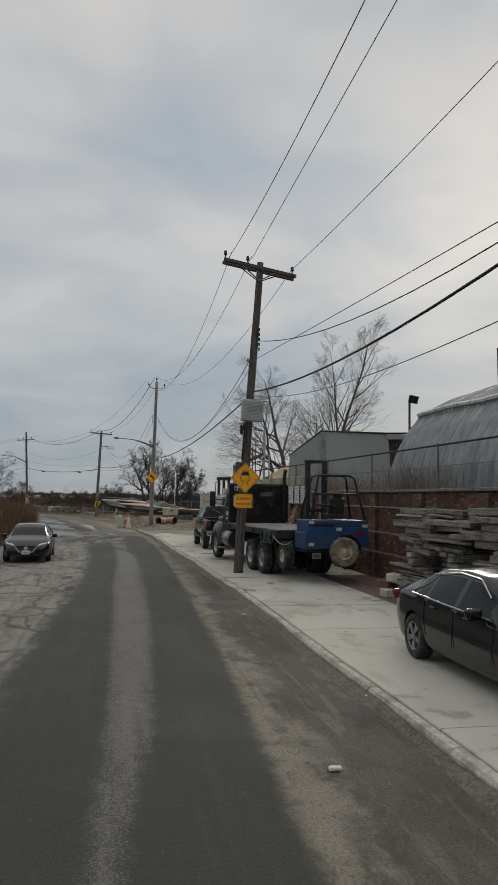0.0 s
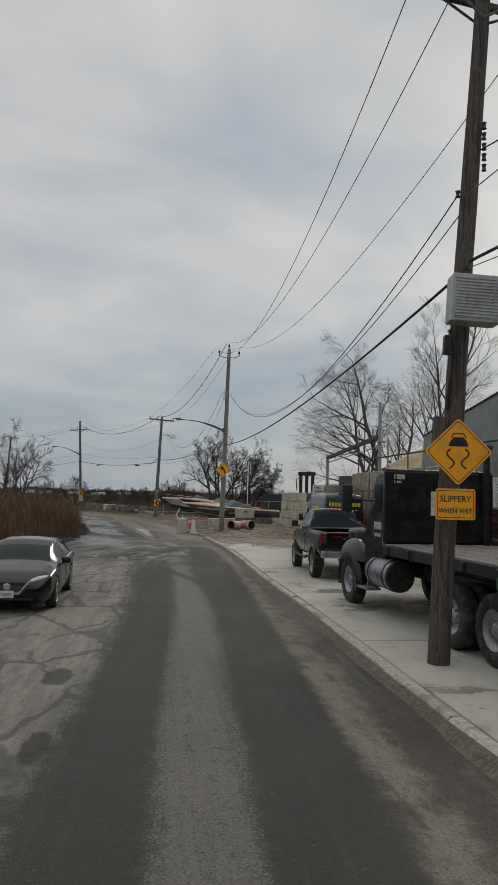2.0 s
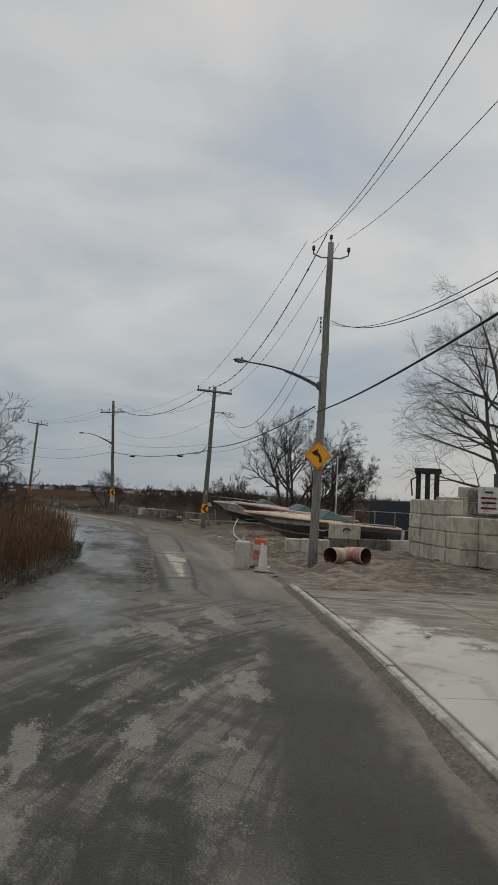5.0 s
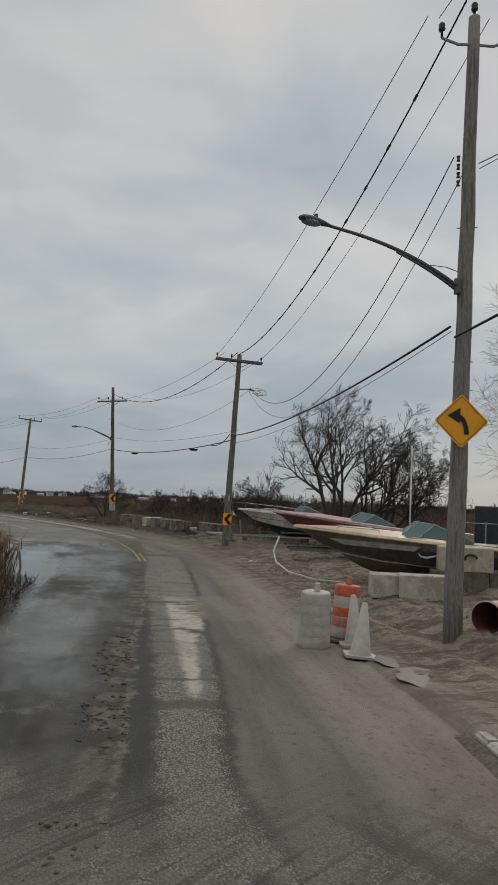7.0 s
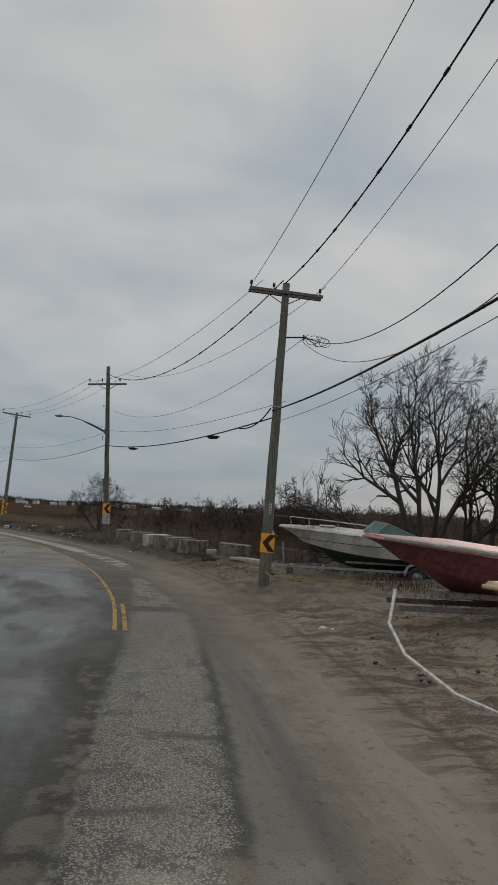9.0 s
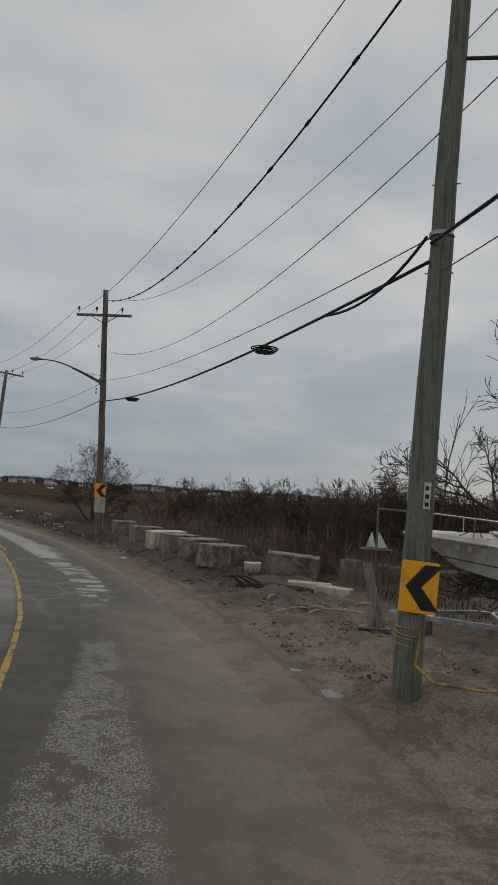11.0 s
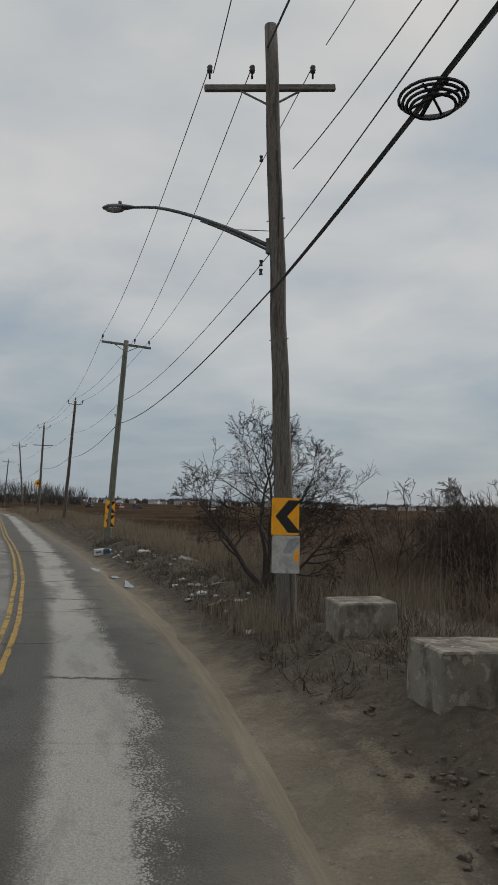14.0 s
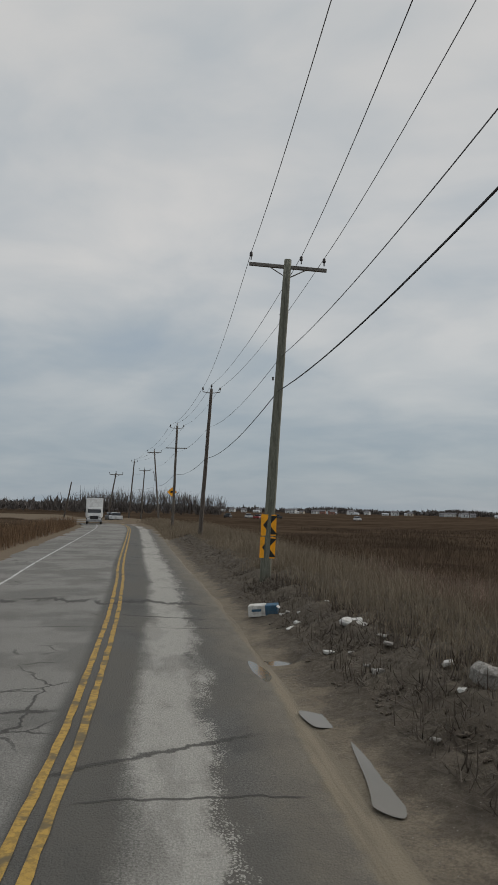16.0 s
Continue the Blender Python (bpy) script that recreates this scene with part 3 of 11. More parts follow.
        # long cross cracks of the marsh road
        cc = n.math("FRACT", mul(add(add(s, mul(sub(n.noise(0.5, 4, 0.6, n.scaled(uv, (0.15, 1, 1))), 0.5), 1.6)), mul(n.noise(0.16, 2, 0.5, n.scaled(uv, (1, 0.02, 1))), 9.0)), 0.22))
        crack = mul(mul(inv(n.step(n.math("ABSOLUTE", sub(cc, 0.5)), 0.004, 0.013)), n.step(s, 147, 149)), n.step(n.noise(0.5, 3, 0.5, n.scaled(uv, (0.5, 1, 1), (4, 7, 0))), 0.42, 0.52))
        for crack_at, lean, lo, hi in ((158.7, 0.20, -2.4, -0.9), (162.9, -0.55, -3.0, -0.75), (164.6, -0.12, -6.2, -3.2), (157.0, -0.4, -1.75, -1.0), (150.3, 0.15, -2.3, -0.8), (172.5, 0.3, -2.6, -0.6)):
            off = n.math("ABSOLUTE", add(sub(s, crack_at), add(mul(add(d, 1.6), lean), mul(fray, 0.7))))
            crack = n.math("MAXIMUM", crack, mul(inv(n.step(off, 0.03, 0.085)), n.band(d, lo, hi, 0.15)))
        hair = n.voronoi(0.8, n.scaled(wob.outputs[0], (0.75, 1.0, 1), (2, 5, 0)), "DISTANCE_TO_EDGE")
        hair = mul(mul(inv(n.step(hair, 0.006, 0.020)), n.step(n.noise(0.25, 3, 0.5, n.scaled(uv, (1, 1, 1), (9, 3, 0))), 0.52, 0.60)), inv(n.step(d, -3.3, -3.0)))
        crack = mul(mul(n.math("MAXIMUM", crack, hair), p4), inv(n.step(rim, -0.3, -0.1)))
        col = n.mix(mul(crack, 0.80), col, (0.030, 0.028, 0.025))
    if not marsh:
        # pocks, lost stones and trodden crumbs
        col = n.mix(mul(n.step(n.noise(6.5, 6, 0.8, uv), 0.55, 0.62), mul(inv(p3), 0.48)), col, (0.030, 0.027, 0.022))
        col = n.mix(mul(n.step(n.noise(13, 5, 0.8, n.scaled(uv, (1, 1, 1), (5, 3, 0))), 0.60, 0.67), mul(inv(p3), 0.38)), col, (0.21, 0.197, 0.168))
        # potholes
        for ps, pd, rs, rd in ((102.1, -4.5, 0.75, 0.30), (100.2, -4.45, 0.55, 0.22), (98.4, -4.75, 0.8, 0.35), (65.9, -4.75, 0.5, 0.22), (63.1, -4.6, 0.5, 0.16)):
            away = n.math("SQRT", add(n.math("POWER", mul(sub(s, ps), 1 / rs), 2.0), n.math("POWER", mul(sub(d, pd), 1 / rd), 2.0)))
            hole = inv(n.step(add(away, mul(fray, 1.6)), 0.75, 1.05))
            col = n.mix(mul(hole, 0.85), col, (0.030, 0.027, 0.023))
    # standing wet in the low lane of the bend
    soak = mul(n.band(s, 88, 136, 6.0), inv(n.step(add(add(to_lane, mul(warp, 2.0)), mul(fray, 1.2)), -0.9, 0.1)))
    soak = mul(soak, n.step(n.noise(0.5, 4, 0.55, n.scaled(uv, (0.35, 1, 1), (6, 2, 0))), 0.34, 0.54))
    col = n.mix(mul(soak, 0.6), col, (0.055, 0.052, 0.046))
    flood = mul(n.band(s, 105, 126, 3.0), inv(n.step(add(add(d, mul(warp, 2.2)), mul(fray, 1.5)), -6.9, -6.0)))
    col = n.mix(mul(flood, 0.8), col, (0.06, 0.055, 0.046))
    dark_dry = inv(n.step(blot, 0.40, 0.62))
    rough = sub(sub(sub(0.92, mul(dark_dry, 0.12)), mul(soak, 0.55)), mul(flood, 0.75))
    bump = sub(add(add(mul(grit, 0.5), mul(patch, 0.6)), mul(lump, 0.35)), add(mul(crack, 0.8) if marsh else mul(seam, mul(p2, 0.5)), mul(stones, 0.25)))
    return n.done(col, n.math("MAXIMUM", rough, 0.05), mul(bump, inv(n.math("MAXIMUM", mul(soak, 0.8), flood))), 0.6, 0.025)


def ground_material():
    """Marsh, yard and roadside earth in the road's own coordinates."""
    n = Nodes("marsh_ground", 0.95)
    pos = n.coords("World")
    s, d, _ = n.split(n.coords("UV"))
    big, mid, fine = n.noise(0.018, 5, 0.6, pos), n.noise(0.25, 5, 0.6, pos), n.noise(9, 4, 0.7, pos)
    earth = n.mix(fine, (0.115, 0.092, 0.068), (0.21, 0.172, 0.132))
    grass = n.mix(n.step(mid, 0.35, 0.65), (0.042, 0.030, 0.021), (0.074, 0.053, 0.037))
    grass = n.mix(n.math("MULTIPLY", n.step(big, 0.46, 0.6), 0.7), grass, (0.088, 0.064, 0.045))
    grass = n.mix(n.math("MULTIPLY", n.step(n.noise(0.05, 4, 0.5, n.scaled(pos, (1, 2.2, 1))), 0.55, 0.65), 0.6), grass, (0.028, 0.019, 0.013))
    near = n.math("MULTIPLY", n.step(n.math("ADD", d, n.math("MULTIPLY", mid, 2.5)), -12.5, -11), n.math("SUBTRACT", 1.0, n.step(n.math("ADD", d, n.math("MULTIPLY", mid, 5)), 7.5, 9.5)))
    yard = n.math("SUBTRACT", 1.0, n.step(s, along(86), along(97)))
    yard = n.math("MULTIPLY", yard, n.math("MULTIPLY", n.step(d, -12, -11), n.math("SUBTRACT", 1.0, n.step(d, 26, 30))))
    col = n.mix(n.math("MAXIMUM", near, yard), grass, earth)
    n.b.inputs["Specular IOR Level"].default_value = 0.0
    return n.done(col, None, n.math("ADD", fine, mid), 0.6, 0.05)


def dirt_material():
    """Trodden, partly wet roadside dirt."""
    n = Nodes("roadside_dirt", 0.92)
    uv, pos = n.coords("UV"), n.coords("World")
    s, d, _ = n.split(uv)
    mul, add, sub = (lambda p, q: n.math("MULTIPLY", p, q)), (lambda p, q: n.math("ADD", p, q)), (lambda p, q: n.math("SUBTRACT", p, q))
    fine, clod, mid, big = n.noise(30, 5, 0.75, pos), n.noise(7, 5, 0.7, pos), n.noise(1.6, 5, 0.62, pos), n.noise(0.35, 4, 0.55, pos)
    tracks = n.noise(1.3, 6, 0.68, n.scaled(uv, (0.16, 1.7, 1)), 0.6)
    mud = track_mud(n)
    # loose dirt, with pale dry sand and dark damp clods
    col = n.mix(n.step(fine, 0.42, 0.58), (0.195, 0.157, 0.116), (0.33, 0.272, 0.205))
    sandy = mul(n.step(add(mul(tracks, 0.6), mul(big, 0.4)), 0.48, 0.55), sub(1.0, n.step(s, along(94), along(104))))
    col = n.mix(mul(sandy, 0.85), col, n.mix(n.step(fine, 0.42, 0.58), (0.24, 0.20, 0.15), (0.38, 0.325, 0.252)))
    spoil = mul(n.step(s, along(92), along(100)), n.step(add(d, mul(sub(mid, 0.5), 2.0)), 0.75, 1.4))
    spoil = n.math("MAXIMUM", spoil, mul(n.step(s, 145, 151), n.step(add(d, mul(sub(mid, 0.5), 1.2)), 0.30, 0.60)))
    col = n.mix(mul(spoil, 0.9), col, n.mix(n.step(add(mul(fine, 0.4), mul(clod, 0.6)), 0.44, 0.56), (0.066, 0.056, 0.044), (0.135, 0.116, 0.092)))
    col = n.mix(mul(n.step(s, along(83), along(89)), 0.34), col, n.mix(n.step(clod, 0.40, 0.60), (0.062, 0.052, 0.040), (0.115, 0.097, 0.074)))
    damp = n.step(add(mul(clod, 0.45), mul(mid, 0.55)), 0.488, 0.535)
    col = n.mix(mul(damp, 0.62), col, (0.078, 0.062, 0.046))
    wheel = n.band(n.math("FRACT", mul(add(s, mul(d, 0.35)), 5.5)), 0.15, 0.6, 0.12)
    marks = mul(mul(wheel, n.step(tracks, 0.5, 0.56)), n.step(mid, 0.45, 0.55))
    col = n.mix(mul(marks, 0.35), col, (0.075, 0.061, 0.047))
    late = n.step(s, along(84), along(90))
    mud = n.mix(mul(n.step(s, along(83), along(88)), 0.24), mud, (0.082, 0.069, 0.052))
    edge = add(d, add(mul(sub(mid, 0.5), 1.1), mul(sub(clod, 0.5), 0.4)))
    lane = mul(late, sub(1.0, n.step(add(edge, mul(n.step(s, 144, 150), 0.55)), 0.45, 1.35)))
    lane = n.math("MAXIMUM", lane, mul(sub(1.0, late), sub(1.0, n.step(edge, 0.35, 1.0))))
    rut = n.band(add(d, mul(sub(mid, 0.5), 0.5)), 0.85, 0.95, 0.10)
    col = n.mix(lane, col, n.mix(mul(n.step(tracks, 0.42, 0.56), sub(1.0, n.step(s, along(80), along(86)))), mud, (0.235, 0.208, 0.170)))
    col = n.mix(mul(mul(rut, late), 0.55), col, (0.062, 0.052, 0.041))
    side_rut = mul(n.band(add(d, mul(sub(mid, 0.5), 0.4)), 0.66, 0.80, 0.08), n.band(s, along(66), along(84), 2.0))
    col = n.mix(mul(side_rut, 0.6), col, (0.070, 0.058, 0.046))
    churn = n.noise(1.0, 6, 0.7, n.scaled(pos, (0.5, 2.2, 1), (2, 5, 0)), 1.2)
    turned = mul(n.band(s, along(62), along(87), 2.0), n.step(add(d, mul(sub(mid, 0.5), 1.2)), -0.1, 0.5))
    col = n.mix(mul(mul(n.step(churn, 0.50, 0.56), turned), 0.60), col, (0.068, 0.056, 0.043))
    col = n.mix(mul(mul(n.step(churn, 0.44, 0.39), turned), 0.45), col, (0.30, 0.262, 0.208))
    pebble = n.step(n.voronoi(15, pos), 0.10, 0.17)
    col = n.mix(mul(sub(1.0, pebble), mul(n.step(clod, 0.50, 0.58), 0.75)), col, (0.27, 0.245, 0.21))
    rough = sub(0.95, mul(damp, 0.25))
    bump = mul(add(add(mul(fine, 0.35), mul(clod, 0.9)), sub(mul(mid, 0.6), mul(mul(churn, turned), 1.2))), sub(1.0, mul(lane, 0.75)))
    n.b.inputs["Specular IOR Level"].default_value = 0.12
    return n.done(col, rough, bump, 0.9, 0.06)


def slab_material():
    """Pale pavement concrete with mud tracked over it, each slab a touch different."""
    n = Nodes("pavement_concrete", 0.9)
    pos = n.coords("World")
    fine, mid, big = n.noise(55, 4, 0.7, pos), n.noise(1.6, 5, 0.6, pos), n.noise(0.32, 4, 0.55, pos)
    col = n.mix(fine, (0.47, 0.447, 0.385), (0.57, 0.545, 0.472))
    col = n.mix(n.math("MULTIPLY", n.random(), 0.22), col, (0.32, 0.295, 0.25))
    col = n.mix(n.math("MULTIPLY", n.step(big, 0.48, 0.66), 0.35), col, (0.30, 0.272, 0.226))
    col = n.mix(n.math("MULTIPLY", n.step(n.math("ADD", n.math("MULTIPLY", mid, 0.65), n.math("MULTIPLY", big, 0.35)), 0.565, 0.62), 0.45), col, (0.17, 0.148, 0.118))
    wet = n.math("MULTIPLY", n.step(n.noise(0.55, 5, 0.68, pos), 0.585, 0.61), n.step(n.noise(0.16, 2, 0.5, pos), 0.46, 0.54))
    col = n.mix(n.math("MULTIPLY", wet, 0.75), col, (0.125, 0.112, 0.092))
    smear = n.noise(1.0, 5, 0.62, n.scaled(pos, (1.3, 0.5, 1)), 0.5)
    col = n.mix(n.math("MULTIPLY", n.step(smear, 0.52, 0.66), 0.35), col, (0.235, 0.207, 0.165))
    yy = n.split(pos)[1]
    spill = n.step(n.math("ADD", yy, n.math("ADD", n.math("MULTIPLY", mid, 9.0), n.math("MULTIPLY", big, 8.0))), 64.5, 67.0)
    swirl = n.noise(1.0, 6, 0.7, n.scaled(pos, (0.45, 2.3, 1), (1, 4, 0)), 1.0)
    muck = n.mix(n.math("MULTIPLY", n.step(swirl, 0.50, 0.57), 0.65), track_mud(n), (0.075, 0.062, 0.047))
    muck = n.mix(n.math("MULTIPLY", n.step(swirl, 0.46, 0.40), 0.55), muck, (0.36, 0.32, 0.255))
    col = n.mix(n.math("MULTIPLY", spill, 0.92), col, muck)
    return n.done(col, None, n.math("ADD", fine, n.math("MULTIPLY", mid, 0.6)), 0.25, 0.01)


ROAD, MARSH_ROAD, GROUND, DIRT, SLAB = road_material(False), road_material(True), ground_material(), dirt_material(), slab_material()
KERB = worn("kerb_concrete", (0.36, 0.335, 0.280), (0.50, 0.470, 0.400), 1.6, 0.9, bump=0.6, grime=(0.19, 0.165, 0.130), dirt=0.6)
BLOCK = None


def block_material(name, tone, stain, amount):
    n = Nodes(name, 0.9)
    pos = n.coords("World")
    fine, mid = n.noise(30, 5, 0.7, pos), n.noise(2.3, 5, 0.6, pos)
    drip = n.noise(1.0, 5, 0.6, n.scaled(pos, (3.2, 3.2, 1.3)))
    col = n.mix(fine, tuple(0.82 * c for c in tone), tuple(1.12 * c for c in tone))
    col = n.mix(n.math("MULTIPLY", n.random(), 0.35), col, tuple(0.6 * c for c in tone))
    col = n.mix(n.math("MULTIPLY", n.step(n.noise(0.9, 4, 0.6, pos), 0.40, 0.62), amount * 0.6), col, tuple(0.42 * c for c in tone))
    col = n.mix(n.math("MULTIPLY", n.step(n.math("ADD", n.math("MULTIPLY", drip, 0.55), n.math("MULTIPLY", mid, 0.45)), 0.46, 0.56), amount), col, stain)
    chip = n.math("MULTIPLY", n.step(n.noise(5.5, 5, 0.7, pos), 0.56, 0.60), 0.65)
    col = n.mix(chip, col, tuple(min(0.6, 1.35 * c) for c in tone))
    return n.done(col, None, n.math("ADD", fine, mid), 0.5, 0.02)


BLOCK = block_material("concrete_block", (0.62, 0.560, 0.435), (0.20, 0.170, 0.120), 0.42)
OLD_BLOCK = block_material("weathered_block", (0.27, 0.240, 0.195), (0.070, 0.058, 0.045), 0.78)
POLE_WOOD = worn("weathered_pole_wood", (0.105, 0.088, 0.072), (0.19, 0.17, 0.15), 2.5, 0.9, bump=0.8, stretch=(7, 7, 0.5), grime=(0.035, 0.028, 0.024), dirt=0.6)
PALE_POLE = worn("pale_pole_wood", (0.19, 0.175, 0.155), (0.31, 0.29, 0.262), 2.5, 0.9, bump=0.8, stretch=(7, 7, 0.5), grime=(0.09, 0.08, 0.068), dirt=0.5)
GREEN_POLE = worn("treated_pole_wood", (0.13, 0.135, 0.105), (0.21, 0.21, 0.17), 2.5, 0.9, bump=0.7, stretch=(7, 7, 0.5), grime=(0.06, 0.06, 0.045), dirt=0.5)
DARK_POLE = worn("dark_pole_wood", (0.075, 0.061, 0.051), (0.15, 0.128, 0.109), 2.5, 0.9, bump=0.8, stretch=(7, 7, 0.5), grime=(0.025, 0.02, 0.018), dirt=0.6)
GREY_WOOD = worn("grey_crossarm_wood", (0.15, 0.135, 0.12), (0.24, 0.225, 0.205), 3.0, 0.9, bump=0.7, stretch=(1, 6, 6), dirt=0.4)
INSULATOR = worn("brown_insulator", (0.035, 0.03, 0.03), (0.06, 0.05, 0.05), 8, 0.35, dirt=0.2)
GALV = worn("galvanised_steel", (0.30, 0.31, 0.32), (0.40, 0.41, 0.42), 5, 0.45, 0.75, bump=0.1, dirt=0.3)
LAMP_GREY = worn("dull_lamp_paint", (0.10, 0.103, 0.107), (0.14, 0.143, 0.147), 4, 0.55, 0.0, bump=0.05, dirt=0.25)
GREY_PAINT = worn("grey_painted_steel", (0.27, 0.275, 0.28), (0.34, 0.345, 0.35), 4, 0.5, 0.0, bump=0.1, dirt=0.35)
CABLE = worn("black_cable", (0.012, 0.012, 0.013), (0.025, 0.025, 0.026), 10, 0.6, bump=0.1, dirt=0.0)
WIRE = worn("weathered_wire", (0.10, 0.10, 0.105), (0.15, 0.15, 0.155), 10, 0.6, bump=0.0, dirt=0.0)
SIGN_YELLOW = worn("sign_yellow", (0.97, 0.40, 0.010), (1.0, 0.43, 0.016), 4, 0.45, bump=0.03, grime=(0.62, 0.30, 0.03), dirt=0.4)
SIGN_BLACK = worn("sign_black", (0.012, 0.012, 0.012), (0.02, 0.02, 0.02), 6, 0.5, bump=0.02, dirt=0.1)
SIGN_PALE = worn("faded_sign", (0.42, 0.41, 0.39), (0.52, 0.50, 0.46), 3, 0.5, bump=0.03, grime=(0.30, 0.29, 0.27), dirt=0.6)
YELLOW_LINE = worn("yellow_road_paint", (0.26, 0.17, 0.045), (0.42, 0.265, 0.06), 2.6, 0.85, bump=0.4, grime=(0.10, 0.085, 0.055), dirt=0.85)
WHITE_LINE = worn("white_road_paint", (0.42, 0.42, 0.41), (0.55, 0.55, 0.54), 1.8, 0.8, bump=0.4, grime=(0.12, 0.11, 0.1), dirt=0.9)
WHITE_PAINT = worn("white_plastic", (0.62, 0.61, 0.58), (0.72, 0.71, 0.68), 4, 0.55, bump=0.05, grime=(0.30, 0.28, 0.24), dirt=0.6)
BLACK_PAINT = worn("black_steel", (0.012, 0.012, 0.013), (0.025, 0.024, 0.024), 4, 0.55, bump=0.1, grime=(0.06, 0.052, 0.045), dirt=0.5)
RUBBER = worn("tyre_rubber", (0.018, 0.018, 0.018), (0.032, 0.031, 0.030), 7, 0.85, bump=0.2, grime=(0.09, 0.08, 0.068), dirt=0.6)
CHROME = worn("bright_metal", (0.55, 0.55, 0.56), (0.65, 0.65, 0.66), 5, 0.25, 0.9, bump=0.03, dirt=0.25)
STEEL_WHEEL = worn("dull_alloy", (0.28, 0.28, 0.29), (0.38, 0.38, 0.39), 5, 0.4, 0.8, bump=0.05, dirt=0.3)
MURKY = Nodes("murky_water", 0.42)
MURKY.b.inputs["Specular IOR Level"].default_value = 0.12
MURKY = MURKY.done(MURKY.mix(MURKY.noise(1.5, 3, 0.5, MURKY.coords("World")), (0.115, 0.103, 0.085), (0.165, 0.150, 0.126)), None)
WATER = Nodes("muddy_water", 0.10)
WATER = WATER.done(WATER.mix(WATER.noise(0.6, 3, 0.5, WATER.coords("World")), (0.11, 0.098, 0.078), (0.16, 0.145, 0.118)), None, WATER.noise(1.2, 2, 0.5, WATER.coords("World")), 0.03, 0.01)

# ---------------------------------------------------------------- mesh tools
def thing(name, label, category, group="", at=None):
    ob = tagged(new(name), label, category, group)
    ob.empty_display_size = 0.2
    if at is not None:
        ob.matrix_basis = at
    return ob


def add_box(bm, c, size, rot=(0, 0, 0), bevel=0.0, seg=1):
    m = pose(*c, *rot) @ Matrix.Diagonal((*size, 1))
    r = bmesh.ops.create_cube(bm, size=1, matrix=m)
    if bevel:
        edges = list({e for v in r["verts"] for e in v.link_edges})
        bmesh.ops.bevel(bm, geom=edges, offset=bevel, segments=seg, affect="EDGES", profile=0.7)
    return bm


def box_mesh(c, size, rot=(0, 0, 0), bevel=0.0, seg=1):
    return add_box(bmesh.new(), c, size, rot, bevel, seg)


def add_tube(bm, pts, radius, seg=8, caps=True):
    """A round bar through the points; radius is one number or one for each point."""
    pts = [Vector(p) for p in pts]
    radii = [radius] * len(pts) if isinstance(radius, (int, float)) else list(radius)
    rings, side = [], None
    for i, p in enumerate(pts):
        t = (pts[min(i + 1, len(pts) - 1)] - pts[max(i - 1, 0)]).normalized()
        if side is None:
            side = t.orthogonal().normalized()
        else:
            side = (side - t * side.dot(t))
            side = side.normalized() if side.length > 1e-6 else t.orthogonal().normalized()
        up = t.cross(side)
        rings.append([bm.verts.new(p + (side * math.cos(a) + up * math.sin(a)) * radii[i]) for a in (2 * math.pi * k / seg for k in range(seg))])
    for a, b in zip(rings, rings[1:]):
        for k in range(seg):
            bm.faces.new((a[k], a[(k + 1) % seg], b[(k + 1) % seg], b[k]))
    if caps:
        bm.faces.new(rings[0][::-1])
        bm.faces.new(rings[-1])
    return bm


def tube_mesh(pts, radius, seg=8):
    return add_tube(bmesh.new(), pts, radius, seg)


def add_lathe(bm, profile, seg=24, m=None):
    """A turned shape from (radius, height) pairs about z, then moved by m."""
    m = m or Matrix()
    rings = []
    for r, z in profile:
        if r < 1e-5:
            rings.append([bm.verts.new(m @ Vector((0, 0, z)))])
        else:
            rings.append([bm.verts.new(m @ Vector((r * math.cos(2 * math.pi * k / seg), r * math.sin(2 * math.pi * k / seg), z))) for k in range(seg)])
    for a, b in zip(rings, rings[1:]):
        for k in range(seg):
            va = a[k % len(a)], a[(k + 1) % len(a)]
            vb = b[k % len(b)], b[(k + 1) % len(b)]
            f = [va[0], va[1], vb[1], vb[0]]
            f = list(dict.fromkeys(f))
            if len(f) > 2:
                bm.faces.new(f)
    bmesh.ops.recalc_face_normals(bm, faces=bm.faces)
    return bm


def lathe_mesh(profile, seg=24, m=None):
    return add_lathe(bmesh.new(), profile, seg, m)


def add_plate(bm, outline, z0, z1, m=None):
    """A flat piece of the given outline, from z0 to z1, moved by m."""
    m = m or Matrix()
    lo = [bm.verts.new(m @ Vector((x, y, z0))) for x, y in outline]
    hi = [bm.verts.new(m @ Vector((x, y, z1))) for x, y in outline]
    n = len(outline)
    bm.faces.new(lo[::-1])
    bm.faces.new(hi)
    for k in range(n):
        bm.faces.new((lo[k], lo[(k + 1) % n], hi[(k + 1) % n], hi[k]))
    bmesh.ops.recalc_face_normals(bm, faces=bm.faces)
    return bm


def plate_mesh(outline, z0, z1, m=None):
    return add_plate(bmesh.new(), outline, z0, z1, m)


def round_rect(w, h, r, n=4):
    out = []
    for cx, cy, a0 in ((w / 2 - r, h / 2 - r, 0), (-w / 2 + r, h / 2 - r, 90), (-w / 2 + r, -h / 2 + r, 180), (w / 2 - r, -h / 2 + r, 270)):
        out += [(cx + r * math.cos(radians(a0 + 90 * k / n)), cy + r * math.sin(radians(a0 + 90 * k / n))) for k in range(n + 1)]
    return out


